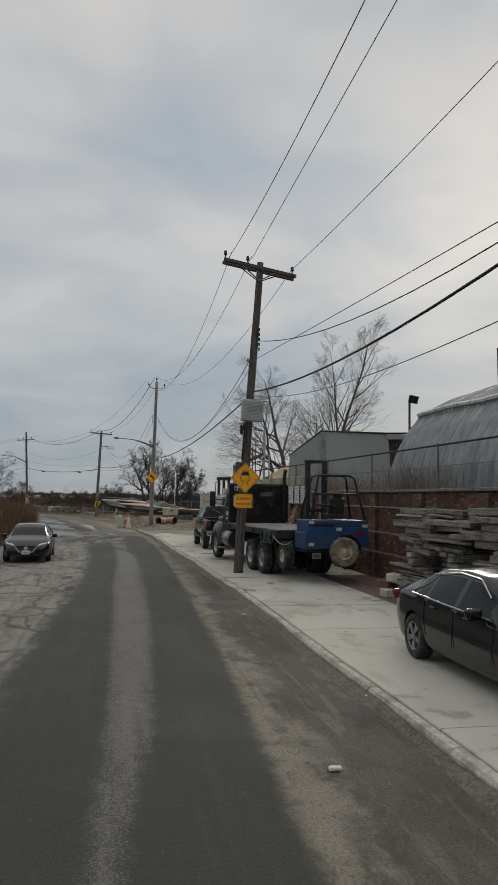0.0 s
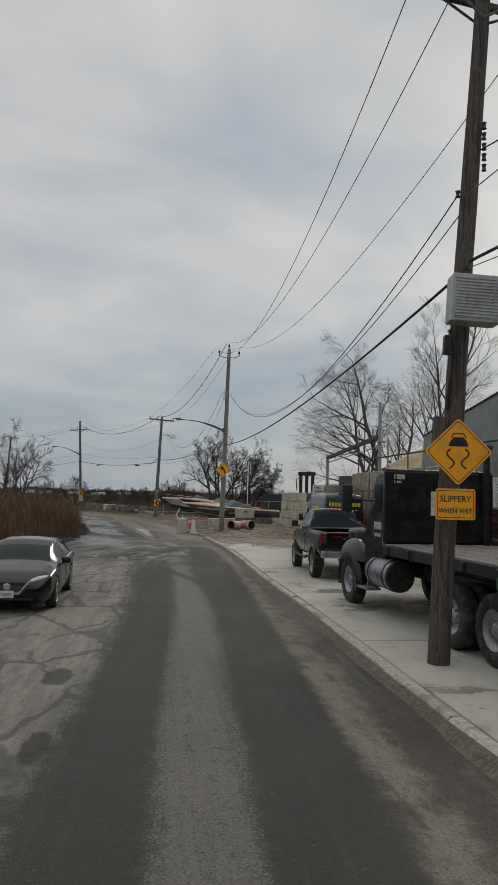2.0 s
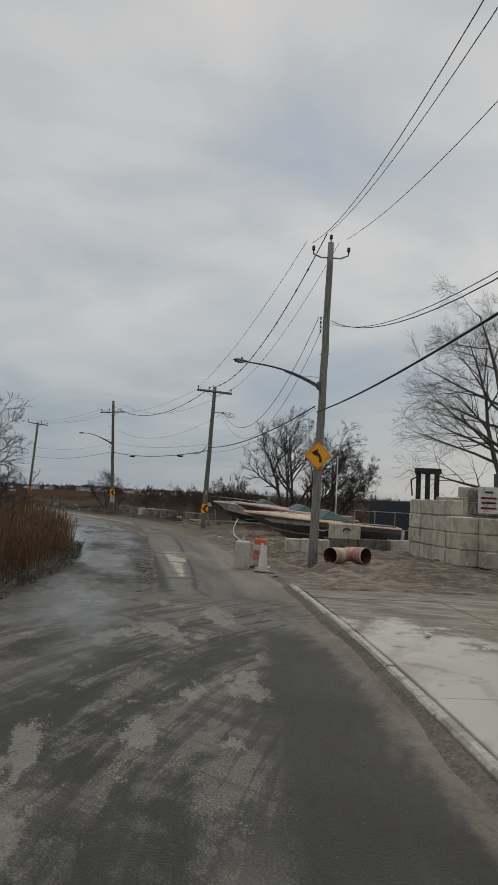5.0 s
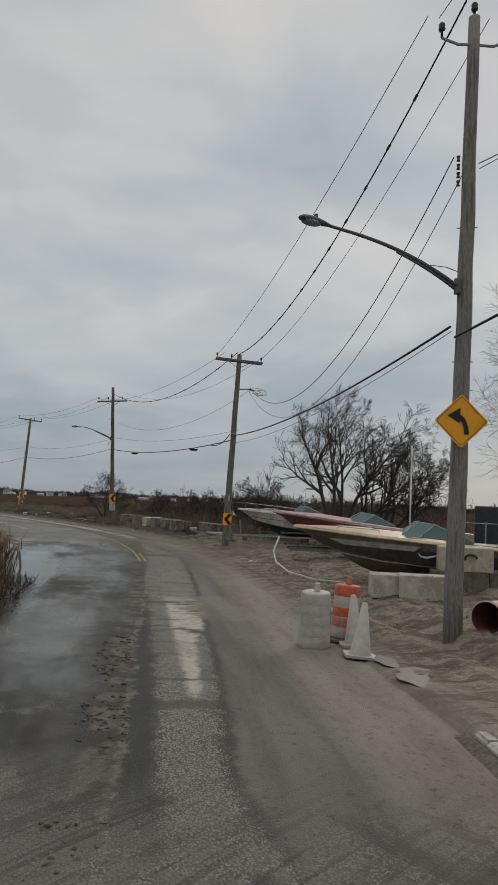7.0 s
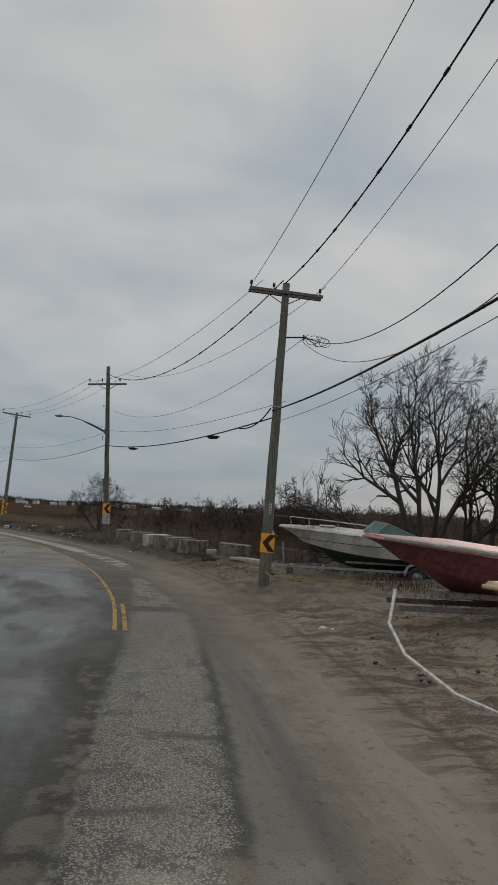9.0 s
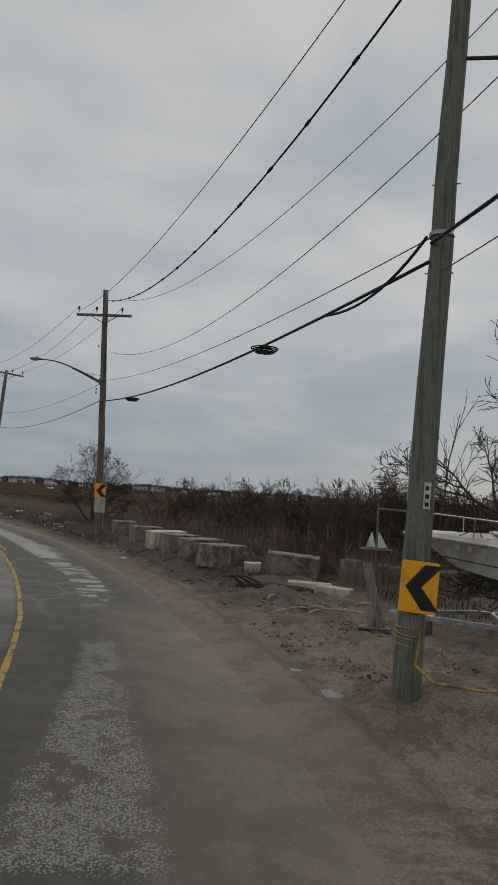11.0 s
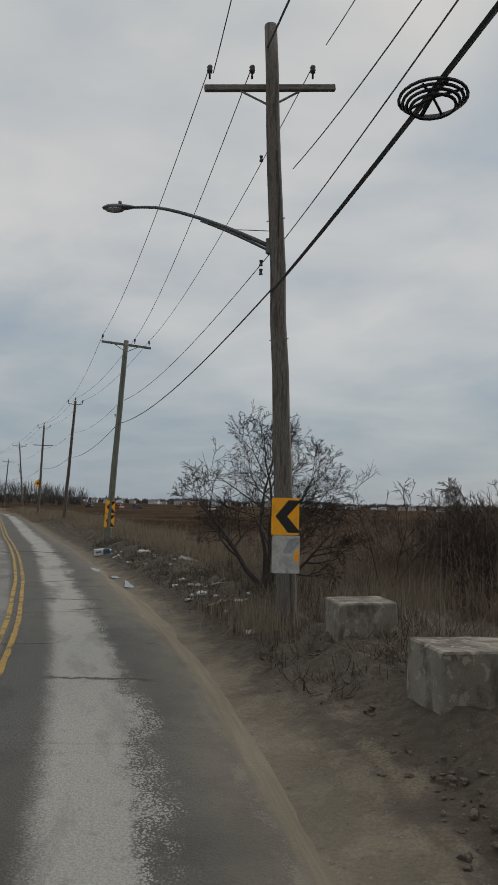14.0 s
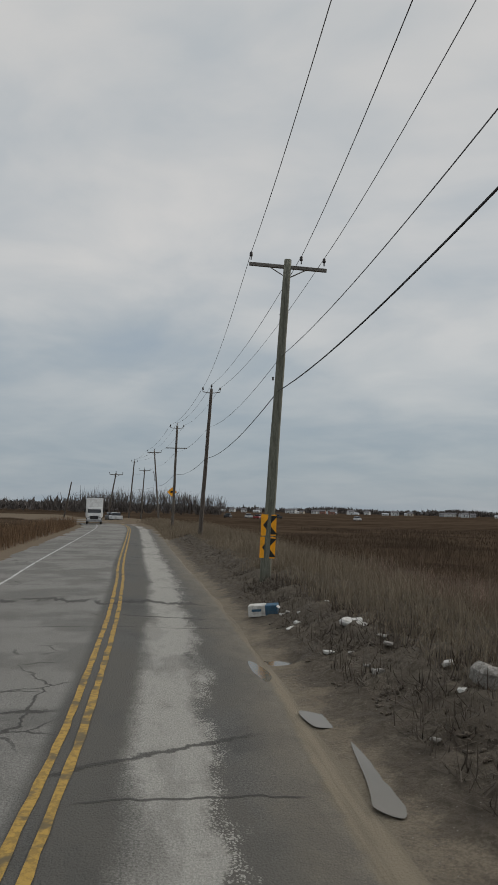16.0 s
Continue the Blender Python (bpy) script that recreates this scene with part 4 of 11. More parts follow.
def stroke(points, width):
    """The outline of a flat line of that width through the points."""
    p = [Vector((*q, 0)) for q in points]
    left, right = [], []
    for i in range(len(p)):
        t = (p[min(i + 1, len(p) - 1)] - p[max(i - 1, 0)]).normalized()
        nrm = Vector((-t.y, t.x, 0)) * width / 2
        left.append(((p[i] + nrm).x, (p[i] + nrm).y))
        right.append(((p[i] - nrm).x, (p[i] - nrm).y))
    return left + right[::-1]


def lettering(text, size, m, mat, parent, name="lettering", thick=0.001):
    """Raised letters in Blender's own font, centred, as a mesh."""
    cu = bpy.data.curves.new("letters", "FONT")
    cu.body, cu.size, cu.align_x, cu.align_y, cu.extrude, cu.resolution_u = text, size, "CENTER", "CENTER", thick, 2
    cu.offset = size * 0.012
    tmp = new("letters", cu)
    me = bpy.data.meshes.new_from_object(tmp.evaluated_get(bpy.context.evaluated_depsgraph_get()))
    bpy.data.objects.remove(tmp)
    me.materials.clear()
    me.materials.append(mat)
    ob = new(name, me)
    ob.parent, ob.matrix_basis = parent, m
    return ob


STAND = pose(0, 0, 0, 90, 0, 0)     # turns a flat plate in x, y upright, facing -y


def sag_line(a, b, drop, n=18):
    a, b = Vector(a), Vector(b)
    return [a.lerp(b, t) - Vector((0, 0, 4 * drop * t * (1 - t))) for t in (k / n for k in range(n + 1))]

# ---------------------------------------------------------------- ground, road, pavement
def spread(lo, hi, step, far, grow=1.22):
    """Grid lines: even from lo to hi, then ever wider out to the far distance."""
    inner = list(np.arange(lo, hi + 0.01, step))
    w, a, b = step, [lo], [hi]
    while a[-1] > -far:
        w *= grow
        a.append(a[-1] - w)
        b.append(b[-1] + w)
    return np.array(a[:0:-1] + inner + b[1:])


def ground_fn(x, y):
    s, d = road_sd(x, y)
    z = bank(s, d)
    out = (d > 7) | (d < -12)
    bump = np.array([noise.noise((a * 0.35, b * 0.35, 0)) * 0.10 + noise.noise((a * 0.06, b * 0.06, 5)) * 0.15 for a, b in zip(x, y)])
    reach = np.hypot(x + 30, y - 90)
    fade = np.clip(1.4 - reach / 300, 0, 1)
    paved = (s < KERB_END + 10) & (d > -1) & (d < 30)
    z = np.where(out & ~paved, z + bump * fade, z)
    under = (s < along(152)) & (d > -7.6) & (d < 7.2)
    far_road = (s >= along(152)) & (d > -7.6) & (d < -0.8)
    return x, y, np.where(under | far_road, z - 0.3, z)


gx, gy = spread(-75, 12, 1.0, 2600), spread(40, 155, 1.0, 2600)
ground = grid_sheet("ground", gx, gy, ground_fn, GROUND, uv=lambda x, y: road_sd(x, y))
tagged(ground, "flat brown winter marsh with bare earth beside the road", "ground", kind="structure")


def road_fn(s, d):
    p = np.array([road_point(a, b) for a, b in zip(s, d)])
    z = 0.05 * np.sin(np.clip((d + 8.6) / 8.6, 0, 1) * np.pi) - 0.035
    z = z + np.array([noise.noise((a * 0.5, b * 0.9, 3.3)) * 0.012 for a, b in zip(s, d)]) - 0.05 * ease(d, 0.3, 0.7)
    return p[:, 0], p[:, 1], z


ROAD_S = np.arange(8, 300, 0.6)
road = grid_sheet("road", ROAD_S, np.r_[np.linspace(-8.7, 0, 26), 0.35, 0.7], road_fn, ROAD, uv=lambda s, d: (s, d),
                  more={"strip": lambda s, d: (off_line(STRIP_LEFT, s, d), off_line(STRIP_RIGHT, s, d)), "edges": lambda s, d: (off_line(FAR_LANE, s, d), off_line(DIRT_EDGE, s, d))})
road.data.materials.append(MARSH_ROAD)
road.data.polygons.foreach_set("material_index", np.repeat(ROAD_S[:-1] > 127.5, 27).astype(np.int32))
tagged(road, "worn grey asphalt road with dusty strips and mud", "road", kind="structure")


def lumps(x, y, k):
    return noise.fractal((x * k, y * k, 0.7), 1.0, 2.1, 4)


# hollows that hold puddles: place and radius
HOLLOWS = [(-46.6, 120.6, 0.26), (-20.1, 91.1, 0.45), (-20.8, 92.1, 0.3), (-9.9, 67.2, 0.60), (-9.55, 66.2, 0.55)]


def hollow_level(cx, cy, r):
    """The floor of a hollow: a little under the lowest ground on its rim."""
    if cy < 80:
        return float(bank(*road_sd(np.array([cx]), np.array([cy])))[0]) - 0.03
    return min(ground_z(cx + 1.2 * r * math.cos(a), cy + 1.2 * r * math.sin(a)) for a in (k * 0.785 for k in range(8))) - 0.06


LEVELS = [hollow_level(*h) for h in HOLLOWS]


def hollow(x, y, z):
    for (cx, cy, r), level in zip(HOLLOWS, LEVELS):
        w = np.exp(-(((x - cx) ** 2 + (y - cy) ** 2) / (r * r * 1.1)) ** 2)
        z = z * (1 - w) + (level + (z - np.floor(z * 50) / 50) * 0.5) * w
    return z


def dirt_fn(s, d):
    p = np.array([road_point(a, b) for a, b in zip(s, d)])
    z = bank(s, d)
    rough = np.array([lumps(a, b, 1.5) * 0.065 + lumps(a + 40, b, 5.5) * 0.034 for a, b in p])
    ruts = np.array([noise.noise((a * 0.09, b * 1.9, 9.1)) for a, b in zip(s, d)]) * 0.06
    mask = 0.25 * ease(d, -0.3, 0.1) + 0.75 * ease(d, 0.0, 1.5)
    late = ease(s, along(86), along(96))
    calm = 1 - 0.75 * late * (1 - ease(d, 0.8, 1.6))
    yard = ease(s, along(64), along(68)) * (1 - ease(s, along(84), along(90)))
    z = z + yard * 0.05 * np.exp(-((d - 0.55) / 0.16) ** 2) * (0.7 + 0.6 * ruts / 0.06)
    rough, ruts = rough * (1 + 0.9 * yard * ease(d, 0.9, 2.2)), ruts * (1 + 1.2 * yard)
    z = z + mask * (rough + ruts) * calm * (0.8 + 1.7 * late * ease(d, 1.2, 2.2))
    z = z + 0.24 * np.exp(-((p[:, 0] + 18.9) ** 2 + (p[:, 1] - 90.4) ** 2) / 0.55) * (1 + 0.5 * rough / 0.06)
    churned = ease(s, 144, 150) * ease(d, 0.5, 1.0) * (1 - ease(d, 2.6, 3.4))
    z = z + churned * np.array([abs(lumps(a + 7, b, 2.0)) * 0.13 + lumps(a, b + 3, 4.5) * 0.05 for a, b in p])
    z = hollow(p[:, 0], p[:, 1], z)
    z = np.where(d > 8.9, z - 0.25, z) - 0.055 + 0.067 * ease(d, -0.15, 0.55)
    z = np.where((s < KERB_END - 1.2) , z - 0.3, z)
    return p[:, 0], p[:, 1], z


dirt_s = np.arange(KERB_END - 2, along(150), 0.17)
dirt = grid_sheet("dirt_shoulder", dirt_s, np.r_[np.linspace(-0.3, 5.2, 42), np.linspace(5.5, 9.4, 14)], dirt_fn, DIRT, uv=lambda s, d: (s, d))
tagged(dirt, "muddy brown dirt shoulder with ruts and lumps", "ground", kind="structure")

# the far verge, where earth and reeds creep over the road
VERGE = ([along(v) for v in (40, 46, 55, 60, 66, 71, 75, 77.5, 79)], [-9.6, -9.3, -8.75, -8.5, -7.8, -7.3, -7.0, -8.0, -10.5])


def verge_fn(s, f):
    edge = np.interp(s, *VERGE)
    d = -11.5 + (edge + 0.9 + 11.5) * f
    p = np.array([road_point(a, b) for a, b in zip(s, d)])
    rough = np.array([lumps(a, b, 1.6) * 0.05 + lumps(a + 9, b, 6) * 0.03 for a, b in p])
    z = 0.10 * (1 - ease(d - edge, -0.9, 0.6)) - 0.03 * ease(d - edge, 0.0, 0.9) - 0.02 + rough * (1 - 0.7 * ease(d - edge, -0.2, 0.9))
    return p[:, 0], p[:, 1], z


verge = grid_sheet("far_verge", np.arange(along(41), along(79), 0.25), np.linspace(0, 1, 22), verge_fn, DIRT, uv=lambda s, f: (s, 2.5 + 0 * f))
tagged(verge, "dark littered earth at the far edge of the road", "ground", kind="structure")


# how the centre line wanders: metres along the road, and metres to the right
WANDER_S, WANDER_D = (120, 128, 133, 146, 153, 157, 163, 173, 200), (-0.10, -0.10, 0.02, -0.06, -0.12, -0.06, 0.10, 0.16, 0.13)


def ribbon(name, s0, s1, d0, width, z, mat, parent, gaps=0.0, seed=1, drift=0.0):
    """A painted line along the road, broken away in places."""
    rnd = random.Random(seed)
    ss = np.arange(s0, s1, 0.35)
    vs, fs = [], []
    for a in ss:
        for k in (0, 1):
            x, y = road_point(a, d0 + drift * np.interp(a, WANDER_S, WANDER_D) + width * k + rnd.uniform(-0.010, 0.010))
            zz = 0.05 * math.sin(min(max((d0 + 8.6) / 8.6, 0), 1) * math.pi) - 0.035 + noise.noise((a * 0.5, d0 * 0.9, 3.3)) * 0.012
            vs.append((x, y, zz + z))
    for i in range(len(ss) - 1):
        if noise.noise((ss[i] * 0.8, d0, 2.0)) > gaps - 0.5 if gaps else True:
            fs.append((2 * i, 2 * i + 2, 2 * i + 3, 2 * i + 1))
    me = bpy.data.meshes.new(name)
    me.from_pydata(vs, [], [f[::-1] for f in fs])
    me.materials.append(mat)
    ob = new(name, me)
    ob.parent = parent
    return ob


lines = tagged(new("yellow_centre_line"), "worn double yellow line along the middle of the road", "road marking", kind="structure")
for k, (s0, s1, off) in enumerate(((along(83.2), along(186), -3.13), (along(83.2), 124.0, -2.91), (146.5, along(186), -2.91))):
    ribbon("stripe", s0, s1, off, 0.10, 0.007, YELLOW_LINE, lines, 0.0, k, 1.0)
edge_line = tagged(new("white_edge_line"), "thin worn white line at the road's far edge", "road marking", kind="structure")
ribbon("stripe", along(104), along(186), -6.75, 0.1, 0.007, WHITE_LINE, edge_line, 0.0, 5)

# kerb of cast stones, and pavement slabs behind it
kerb = tagged(new("kerb"), "worn concrete kerb with mud along its foot", "kerb", kind="structure")
pavement = tagged(new("pavement"), "pale concrete slabs with dirt tracked over them", "pavement", kind="structure")


def curved_slab(name, s0, s1, d0, d1, z0, z1, bevel, mat, parent, seed, wob=0.0):
    """A slab between two places along the road, following it, with worn upper edges."""
    rnd = random.Random(seed)
    bm = bmesh.new()
    n = max(1, int((s1 - s0) / 1.0))
    rings = []
    for i in range(n + 1):
        a = s0 + (s1 - s0) * i / n
        e = bevel if 0 < i < n else 0
        prof = [(d0, z0), (d0, z1 - bevel), (d0 + bevel, z1), (d1 - bevel, z1), (d1, z1 - bevel), (d1, z0)]
        ring = []
        for j, (d, z) in enumerate(prof):
            x, y = road_point(a, d + (rnd.uniform(-wob, wob) if 0 < j < 3 else 0))
            ring.append(bm.verts.new((x, y, z + (rnd.uniform(-wob, wob) * 0.6 if 0 < j < 5 else 0))))
        rings.append(ring)
    for a, b in zip(rings, rings[1:]):
        for j in range(5):
            bm.faces.new((a[j], a[j + 1], b[j + 1], b[j]))
    bm.faces.new(rings[0][::-1])
    bm.faces.new(rings[-1])
    bmesh.ops.recalc_face_normals(bm, faces=bm.faces)
    return part(name, bm, mat, parent)


rs = random.Random(4)
a = 10.0
while a < KERB_END:
    b = min(a + 2.44, KERB_END)
    dz = rs.uniform(-0.008, 0.008)
    curved_slab("kerb_stone", a + 0.012, b - 0.012, 0.0, 0.19, -0.1, 0.100 + dz, 0.04, KERB, kerb, int(a * 10), 0.012)
    a += 2.44
a = 10.0
while a < KERB_END - 0.5:
    b = min(a + 3.05, KERB_END)
    for d0, d1 in ((0.186, 3.55), (3.57, 7.4)):
        curved_slab("slab", a + 0.012, b - 0.012, d0 + 0.01, d1, -0.05, 0.11 + rs.uniform(-0.005, 0.005), 0.014, SLAB, pavement, int(a * 7 + d0), 0.0)
    a += 3.05

# mud drifted against the foot of the kerb
def drift_z(s, d):
    wide = 0.20 + 0.16 * noise.noise((s * 0.35, 3, 1))
    high = 0.035 + 0.05 * max(0, noise.noise((s * 0.45, 0, 4.4)) + 0.25)
    return -0.045 + (high + 0.045) * max(0, 1 - (max(0, -d) / wide) ** 1.5) + noise.noise((s * 3, d * 5, 0)) * 0.010


drift = grid_sheet("kerb_mud", np.arange(10, KERB_END + 0.3, 0.14), np.linspace(-0.40, 0.02, 8),
                   lambda s, d: (*road_fn(s, d)[:2], np.array([drift_z(a, b) for a, b in zip(s, d)])),
                   worn("gutter_mud", (0.085, 0.072, 0.056), (0.150, 0.130, 0.101), 3.0, 0.95, bump=0.8, grime=(0.17, 0.150, 0.120), dirt=0.5), uv=lambda s, d: (s, d))
tagged(drift, "brown mud drifted against the foot of the kerb", "mud", kind="structure")


def pool(name, outline, z, label, parent=None, mat=None):
    """A thin sheet of standing water with an uneven rim."""
    bm = bmesh.new()
    bm.faces.new([bm.verts.new((x, y, z)) for x, y in outline])
    ob = part(name, bm, mat or WATER, parent)
    tagged(ob, label, "puddle", kind="structure")
    return ob


def blob(cx, cy, length, width, turn, n=36, seed=0, rag=0.28):
    out = []
    for k in range(n):
        t = 2 * math.pi * k / n
        r = 1 + rag * noise.noise((math.cos(t) * 1.6 + seed, math.sin(t) * 1.6, seed * 0.37)) * 1.6
        x, y = math.cos(t) * length / 2 * r, math.sin(t) * width / 2 * r
        c, s = math.cos(radians(turn)), math.sin(radians(turn))
        out.append((cx + x * c - y * s, cy + x * s + y * c))
    return out


# ---------------------------------------------------------------- standing water
def lie(points):
    """The height at which water stands among a few places: that of the road or dirt at its rim."""
    p = np.array(points, float)
    s, d = road_sd(p[:, 0], p[:, 1])
    return float(np.mean(np.maximum(road_fn(s, d)[2], dirt_fn(s, d)[2]))) + 0.004


def shaped_pool(points, z, label, grow=5):
    """A puddle with a smooth rim through a few places."""
    p = np.array(points, float)
    n = len(p)
    out = []
    for i in range(n):
        a, b, c, d = p[i - 1], p[i], p[(i + 1) % n], p[(i + 2) % n]
        for t in np.linspace(0, 1, grow, endpoint=False):
            q = 0.5 * (2 * b + (c - a) * t + (2 * a - 5 * b + 4 * c - d) * t**2 + (3 * b - a - 3 * c + d) * t**3)
            w = 0.09 * noise.noise((q[0] * 2.1, q[1] * 2.1, 1.0))
            out.append((q[0] + w, q[1] - w))
    return pool("puddle", out, lie(points) if z is None else z, label)


shaped_pool([road_point(along(v), o) for v, o in ((78, -8.9), (80, -8.45), (86, -8.6), (91, -8.8), (92, -10.5), (86, -10.6), (80, -10.4))], 0.02, "broad shallow puddle along the far verge")
for (cx, cy, r), level in list(zip(HOLLOWS, LEVELS))[:3]:
    pool("puddle", blob(cx, cy, 2.6 * r, 2.4 * r, 40, seed=int(cx * 7) % 13, rag=0.2), level + 0.022, "small muddy puddle in the roadside dirt")
shaped_pool([road_point(*q) for q in ((164.3, 0.0), (164.2, 0.24), (163.8, 0.52), (163.5, 0.36), (163.6, 0.05))], None, "small muddy puddle on the road's broken edge")
shaped_pool([road_point(*q) for q in ((163.2, 0.41), (162.9, 0.53), (162.3, 0.42), (161.85, 0.37), (161.4, 0.40), (160.9, 0.26), (161.1, 0.05), (161.8, 0.18), (162.4, 0.26))], None, "long muddy puddle on the road's broken edge")
shaped_pool([road_point(*q) for q in ((167.5, -0.23), (166.9, -0.04), (166.3, -0.02), (166.0, -0.17), (166.8, -0.27))], None, "small muddy puddle on the road's broken edge")
for (cx, cy, r), level in list(zip(HOLLOWS, LEVELS))[3:]:
    pool("puddle", blob(cx, cy, 2.1 * r, 1.5 * r, 115, seed=int(cx * 7) % 13, rag=0.3), level + 0.014, "shallow pale puddle among ruts in the dirt", mat=MURKY)

# ---------------------------------------------------------------- utility poles, signs and wires
def pole_post(parent, base, top, r0, r1, mat):
    b, t = Vector(base), Vector(top)
    rnd = random.Random(int(b.x * 10))
    pts, rad = [], []
    for k in range(13):
        f = k / 12
        p = b.lerp(t, f)
        w = 0.012 if 0 < k < 12 else 0
        pts.append(p + Vector((rnd.uniform(-w, w), rnd.uniform(-w, w), -0.6 if k == 0 else 0)))
        rad.append((r0 + (r1 - r0) * f) * rnd.uniform(0.98, 1.02))
    part("post", tube_mesh(pts, rad, 14), mat, parent, smooth=True)


def insulator(parent, p, s=1.0):
    part("insulator", lathe_mesh([(0, 0), (0.02, 0), (0.02, 0.1), (0.05, 0.12), (0.062, 0.16), (0.045, 0.19), (0.06, 0.22), (0.04, 0.26), (0, 0.28)], 10,
                                 Matrix.Translation(p) @ Matrix.Scale(s, 4)), INSULATOR, parent, smooth=True)


def crossarm(parent, a, b, mat, double=False, r=0.14):
    """A wooden arm from a to b, or one on each side of the post, with flat braces."""
    a, b = Vector(a), Vector(b)
    d = (b - a).normalized()
    q = d.to_track_quat("X", "Z").to_matrix().to_4x4()
    mid = (a + b) / 2
    side = d.cross(Vector((0, 0, 1))).normalized()
    for k in ((-1, 1) if double else (-1,)):
        bm = box_mesh((0, 0, 0), ((b - a).length, 0.095, 0.12), bevel=0.012)
        ob = part("crossarm", bm, mat, parent)
        ob.matrix_basis = Matrix.Translation(mid + side * k * (r + 0.03)) @ q
    for k in (-1, 1):
        foot = mid - Vector((0, 0, 0.42)) + side * -(r * 0.6)
        end = mid + d * 0.62 * k - Vector((0, 0, 0.05)) - side * (r + 0.02)
        part("brace", tube_mesh([foot, end], 0.022, 4), GREY_WOOD if mat == GREY_WOOD else mat, parent)


def chevron_sign(parent, centre, yaw, w=0.47, h=0.64, faded=False, roll=0.0):
    m = pose(*centre, 0, 0, yaw) @ pose(0, 0, 0, 0, roll, 0) @ STAND
    plate = part("sign_plate", plate_mesh(round_rect(w, h, 0.03), 0, 0.004), SIGN_PALE if faded else SIGN_YELLOW, parent, "", at=m)
    k = w / 0.47
    x0, x1, t = -0.17 * k, 0.12 * k, 0.20 * k
    if faded:
        shape = [(x0 + 0.12, 0.02), (x0 + t + 0.02, h * 0.40), (x1 + 0.12, h * 0.46), (x1 + 0.12, h * 0.32), (x0 + t + 0.06, 0.02)]
        part("faded_chevron", plate_mesh(shape, 0.0045, 0.006), GREY_PAINT, plate)
        part("faded_patch", plate_mesh([(x1, -h * 0.05), (w * 0.46, h * 0.22), (w * 0.46, -h * 0.3)], 0.0045, 0.006), SIGN_YELLOW, plate)
    else:
        shape = [(x0, 0), (x1 - t * 0.35, h * 0.44), (x1 + t * 0.75, h * 0.44), (x0 + t, 0), (x1 + t * 0.75, -h * 0.44), (x1 - t * 0.35, -h * 0.44)]
        part("chevron", plate_mesh(shape, 0.0045, 0.006), SIGN_BLACK, plate)
    for v in (-1, 1):
        part("bolt", lathe_mesh([(0.012, 0), (0.012, 0.008), (0, 0.01)], 8, Matrix.Translation((0, v * h * 0.4, 0.004))), GALV, plate)
    return plate


def diamond(parent, centre, yaw, side, roll=0.0):
    m = pose(*centre, 0, 0, yaw) @ pose(0, 0, 0, 0, roll, 0) @ STAND
    plate = part("sign_plate", plate_mesh([(x * math.cos(radians(45)) - y * math.sin(radians(45)), x * math.sin(radians(45)) + y * math.cos(radians(45))) for x, y in round_rect(side, side, 0.05)], 0, 0.004), SIGN_YELLOW, parent, at=m)
    rim = round_rect(side * 0.93, side * 0.93, 0.045)
    rot = lambda q: [(x * math.cos(radians(45)) - y * math.sin(radians(45)), x * math.sin(radians(45)) + y * math.cos(radians(45))) for x, y in q]  # noqa: E731
    bm = bmesh.new()
    outer, inner = rot(rim), rot(round_rect(side * 0.90, side * 0.90, 0.04))
    o = [bm.verts.new((x, y, 0.0055)) for x, y in outer]
    i = [bm.verts.new((x, y, 0.0055)) for x, y in inner]
    for k in range(len(o)):
        bm.faces.new((o[k], o[(k + 1) % len(o)], i[(k + 1) % len(o)], i[k]))
    part("border", bm, SIGN_BLACK, plate)
    return plate


def street_lamp_arm(parent, root, tip, bow=1.4):
    """A curved steel arm with an oval lamp head."""
    r, t = Vector(root), Vector(tip)
    pts = []
    for k in range(13):
        f = k / 12
        p = r.lerp(t, f)
        p.z = r.z + (t.z - r.z) * (1 - max(0, 1 - f / 0.88) ** bow)
        pts.append(p)
    part("lamp_arm", tube_mesh(pts, [0.045 - 0.018 * k / 12 for k in range(13)], 10), LAMP_GREY, parent, smooth=True)
    part("arm_brace", tube_mesh([q - Vector((0, 0, 0.09 - 0.008 * k)) for k, q in enumerate(pts[:7])], 0.026, 8), LAMP_GREY, parent, smooth=True)
    part("arm_plate", box_mesh(tuple(r), (0.12, 0.12, 0.3), bevel=0.01), LAMP_GREY, parent)
    d = (t - r)
    d.z = 0
    q = d.normalized().to_track_quat("X", "Z").to_matrix().to_4x4()
    bm = bmesh.new()
    bmesh.ops.create_uvsphere(bm, u_segments=18, v_segments=10, radius=1)
    for v in bm.verts:
        taper = 0.72 + 0.28 * v.co.x
        v.co = Vector((v.co.x * 0.36, v.co.y * 0.145 * taper, (v.co.z * (0.10 if v.co.z > 0 else 0.055)) * taper))
    head = part("lamp_head", bm, LAMP_GREY, parent, smooth=True, at=Matrix.Translation(t + d.normalized() * 0.28) @ q)
    bm = bmesh.new()
    bmesh.ops.create_uvsphere(bm, u_segments=14, v_segments=8, radius=1)
    for v in bm.verts:
        v.co = Vector((v.co.x * 0.2 + 0.1, v.co.y * 0.11, v.co.z * 0.05 - 0.035))
    part("lens", bm, GALV, head, "dull glass lens")
    part("sensor", lathe_mesh([(0.035, 0.08), (0.035, 0.13), (0, 0.14)], 8), LAMP_GREY, head)
    part("supply_wire", tube_mesh([r + Vector((0, 0, 0.3)), r + d * 0.1 + Vector((0, 0, 0.32)), pts[3] + Vector((0, 0, 0.03))], 0.008, 5), CABLE, parent)


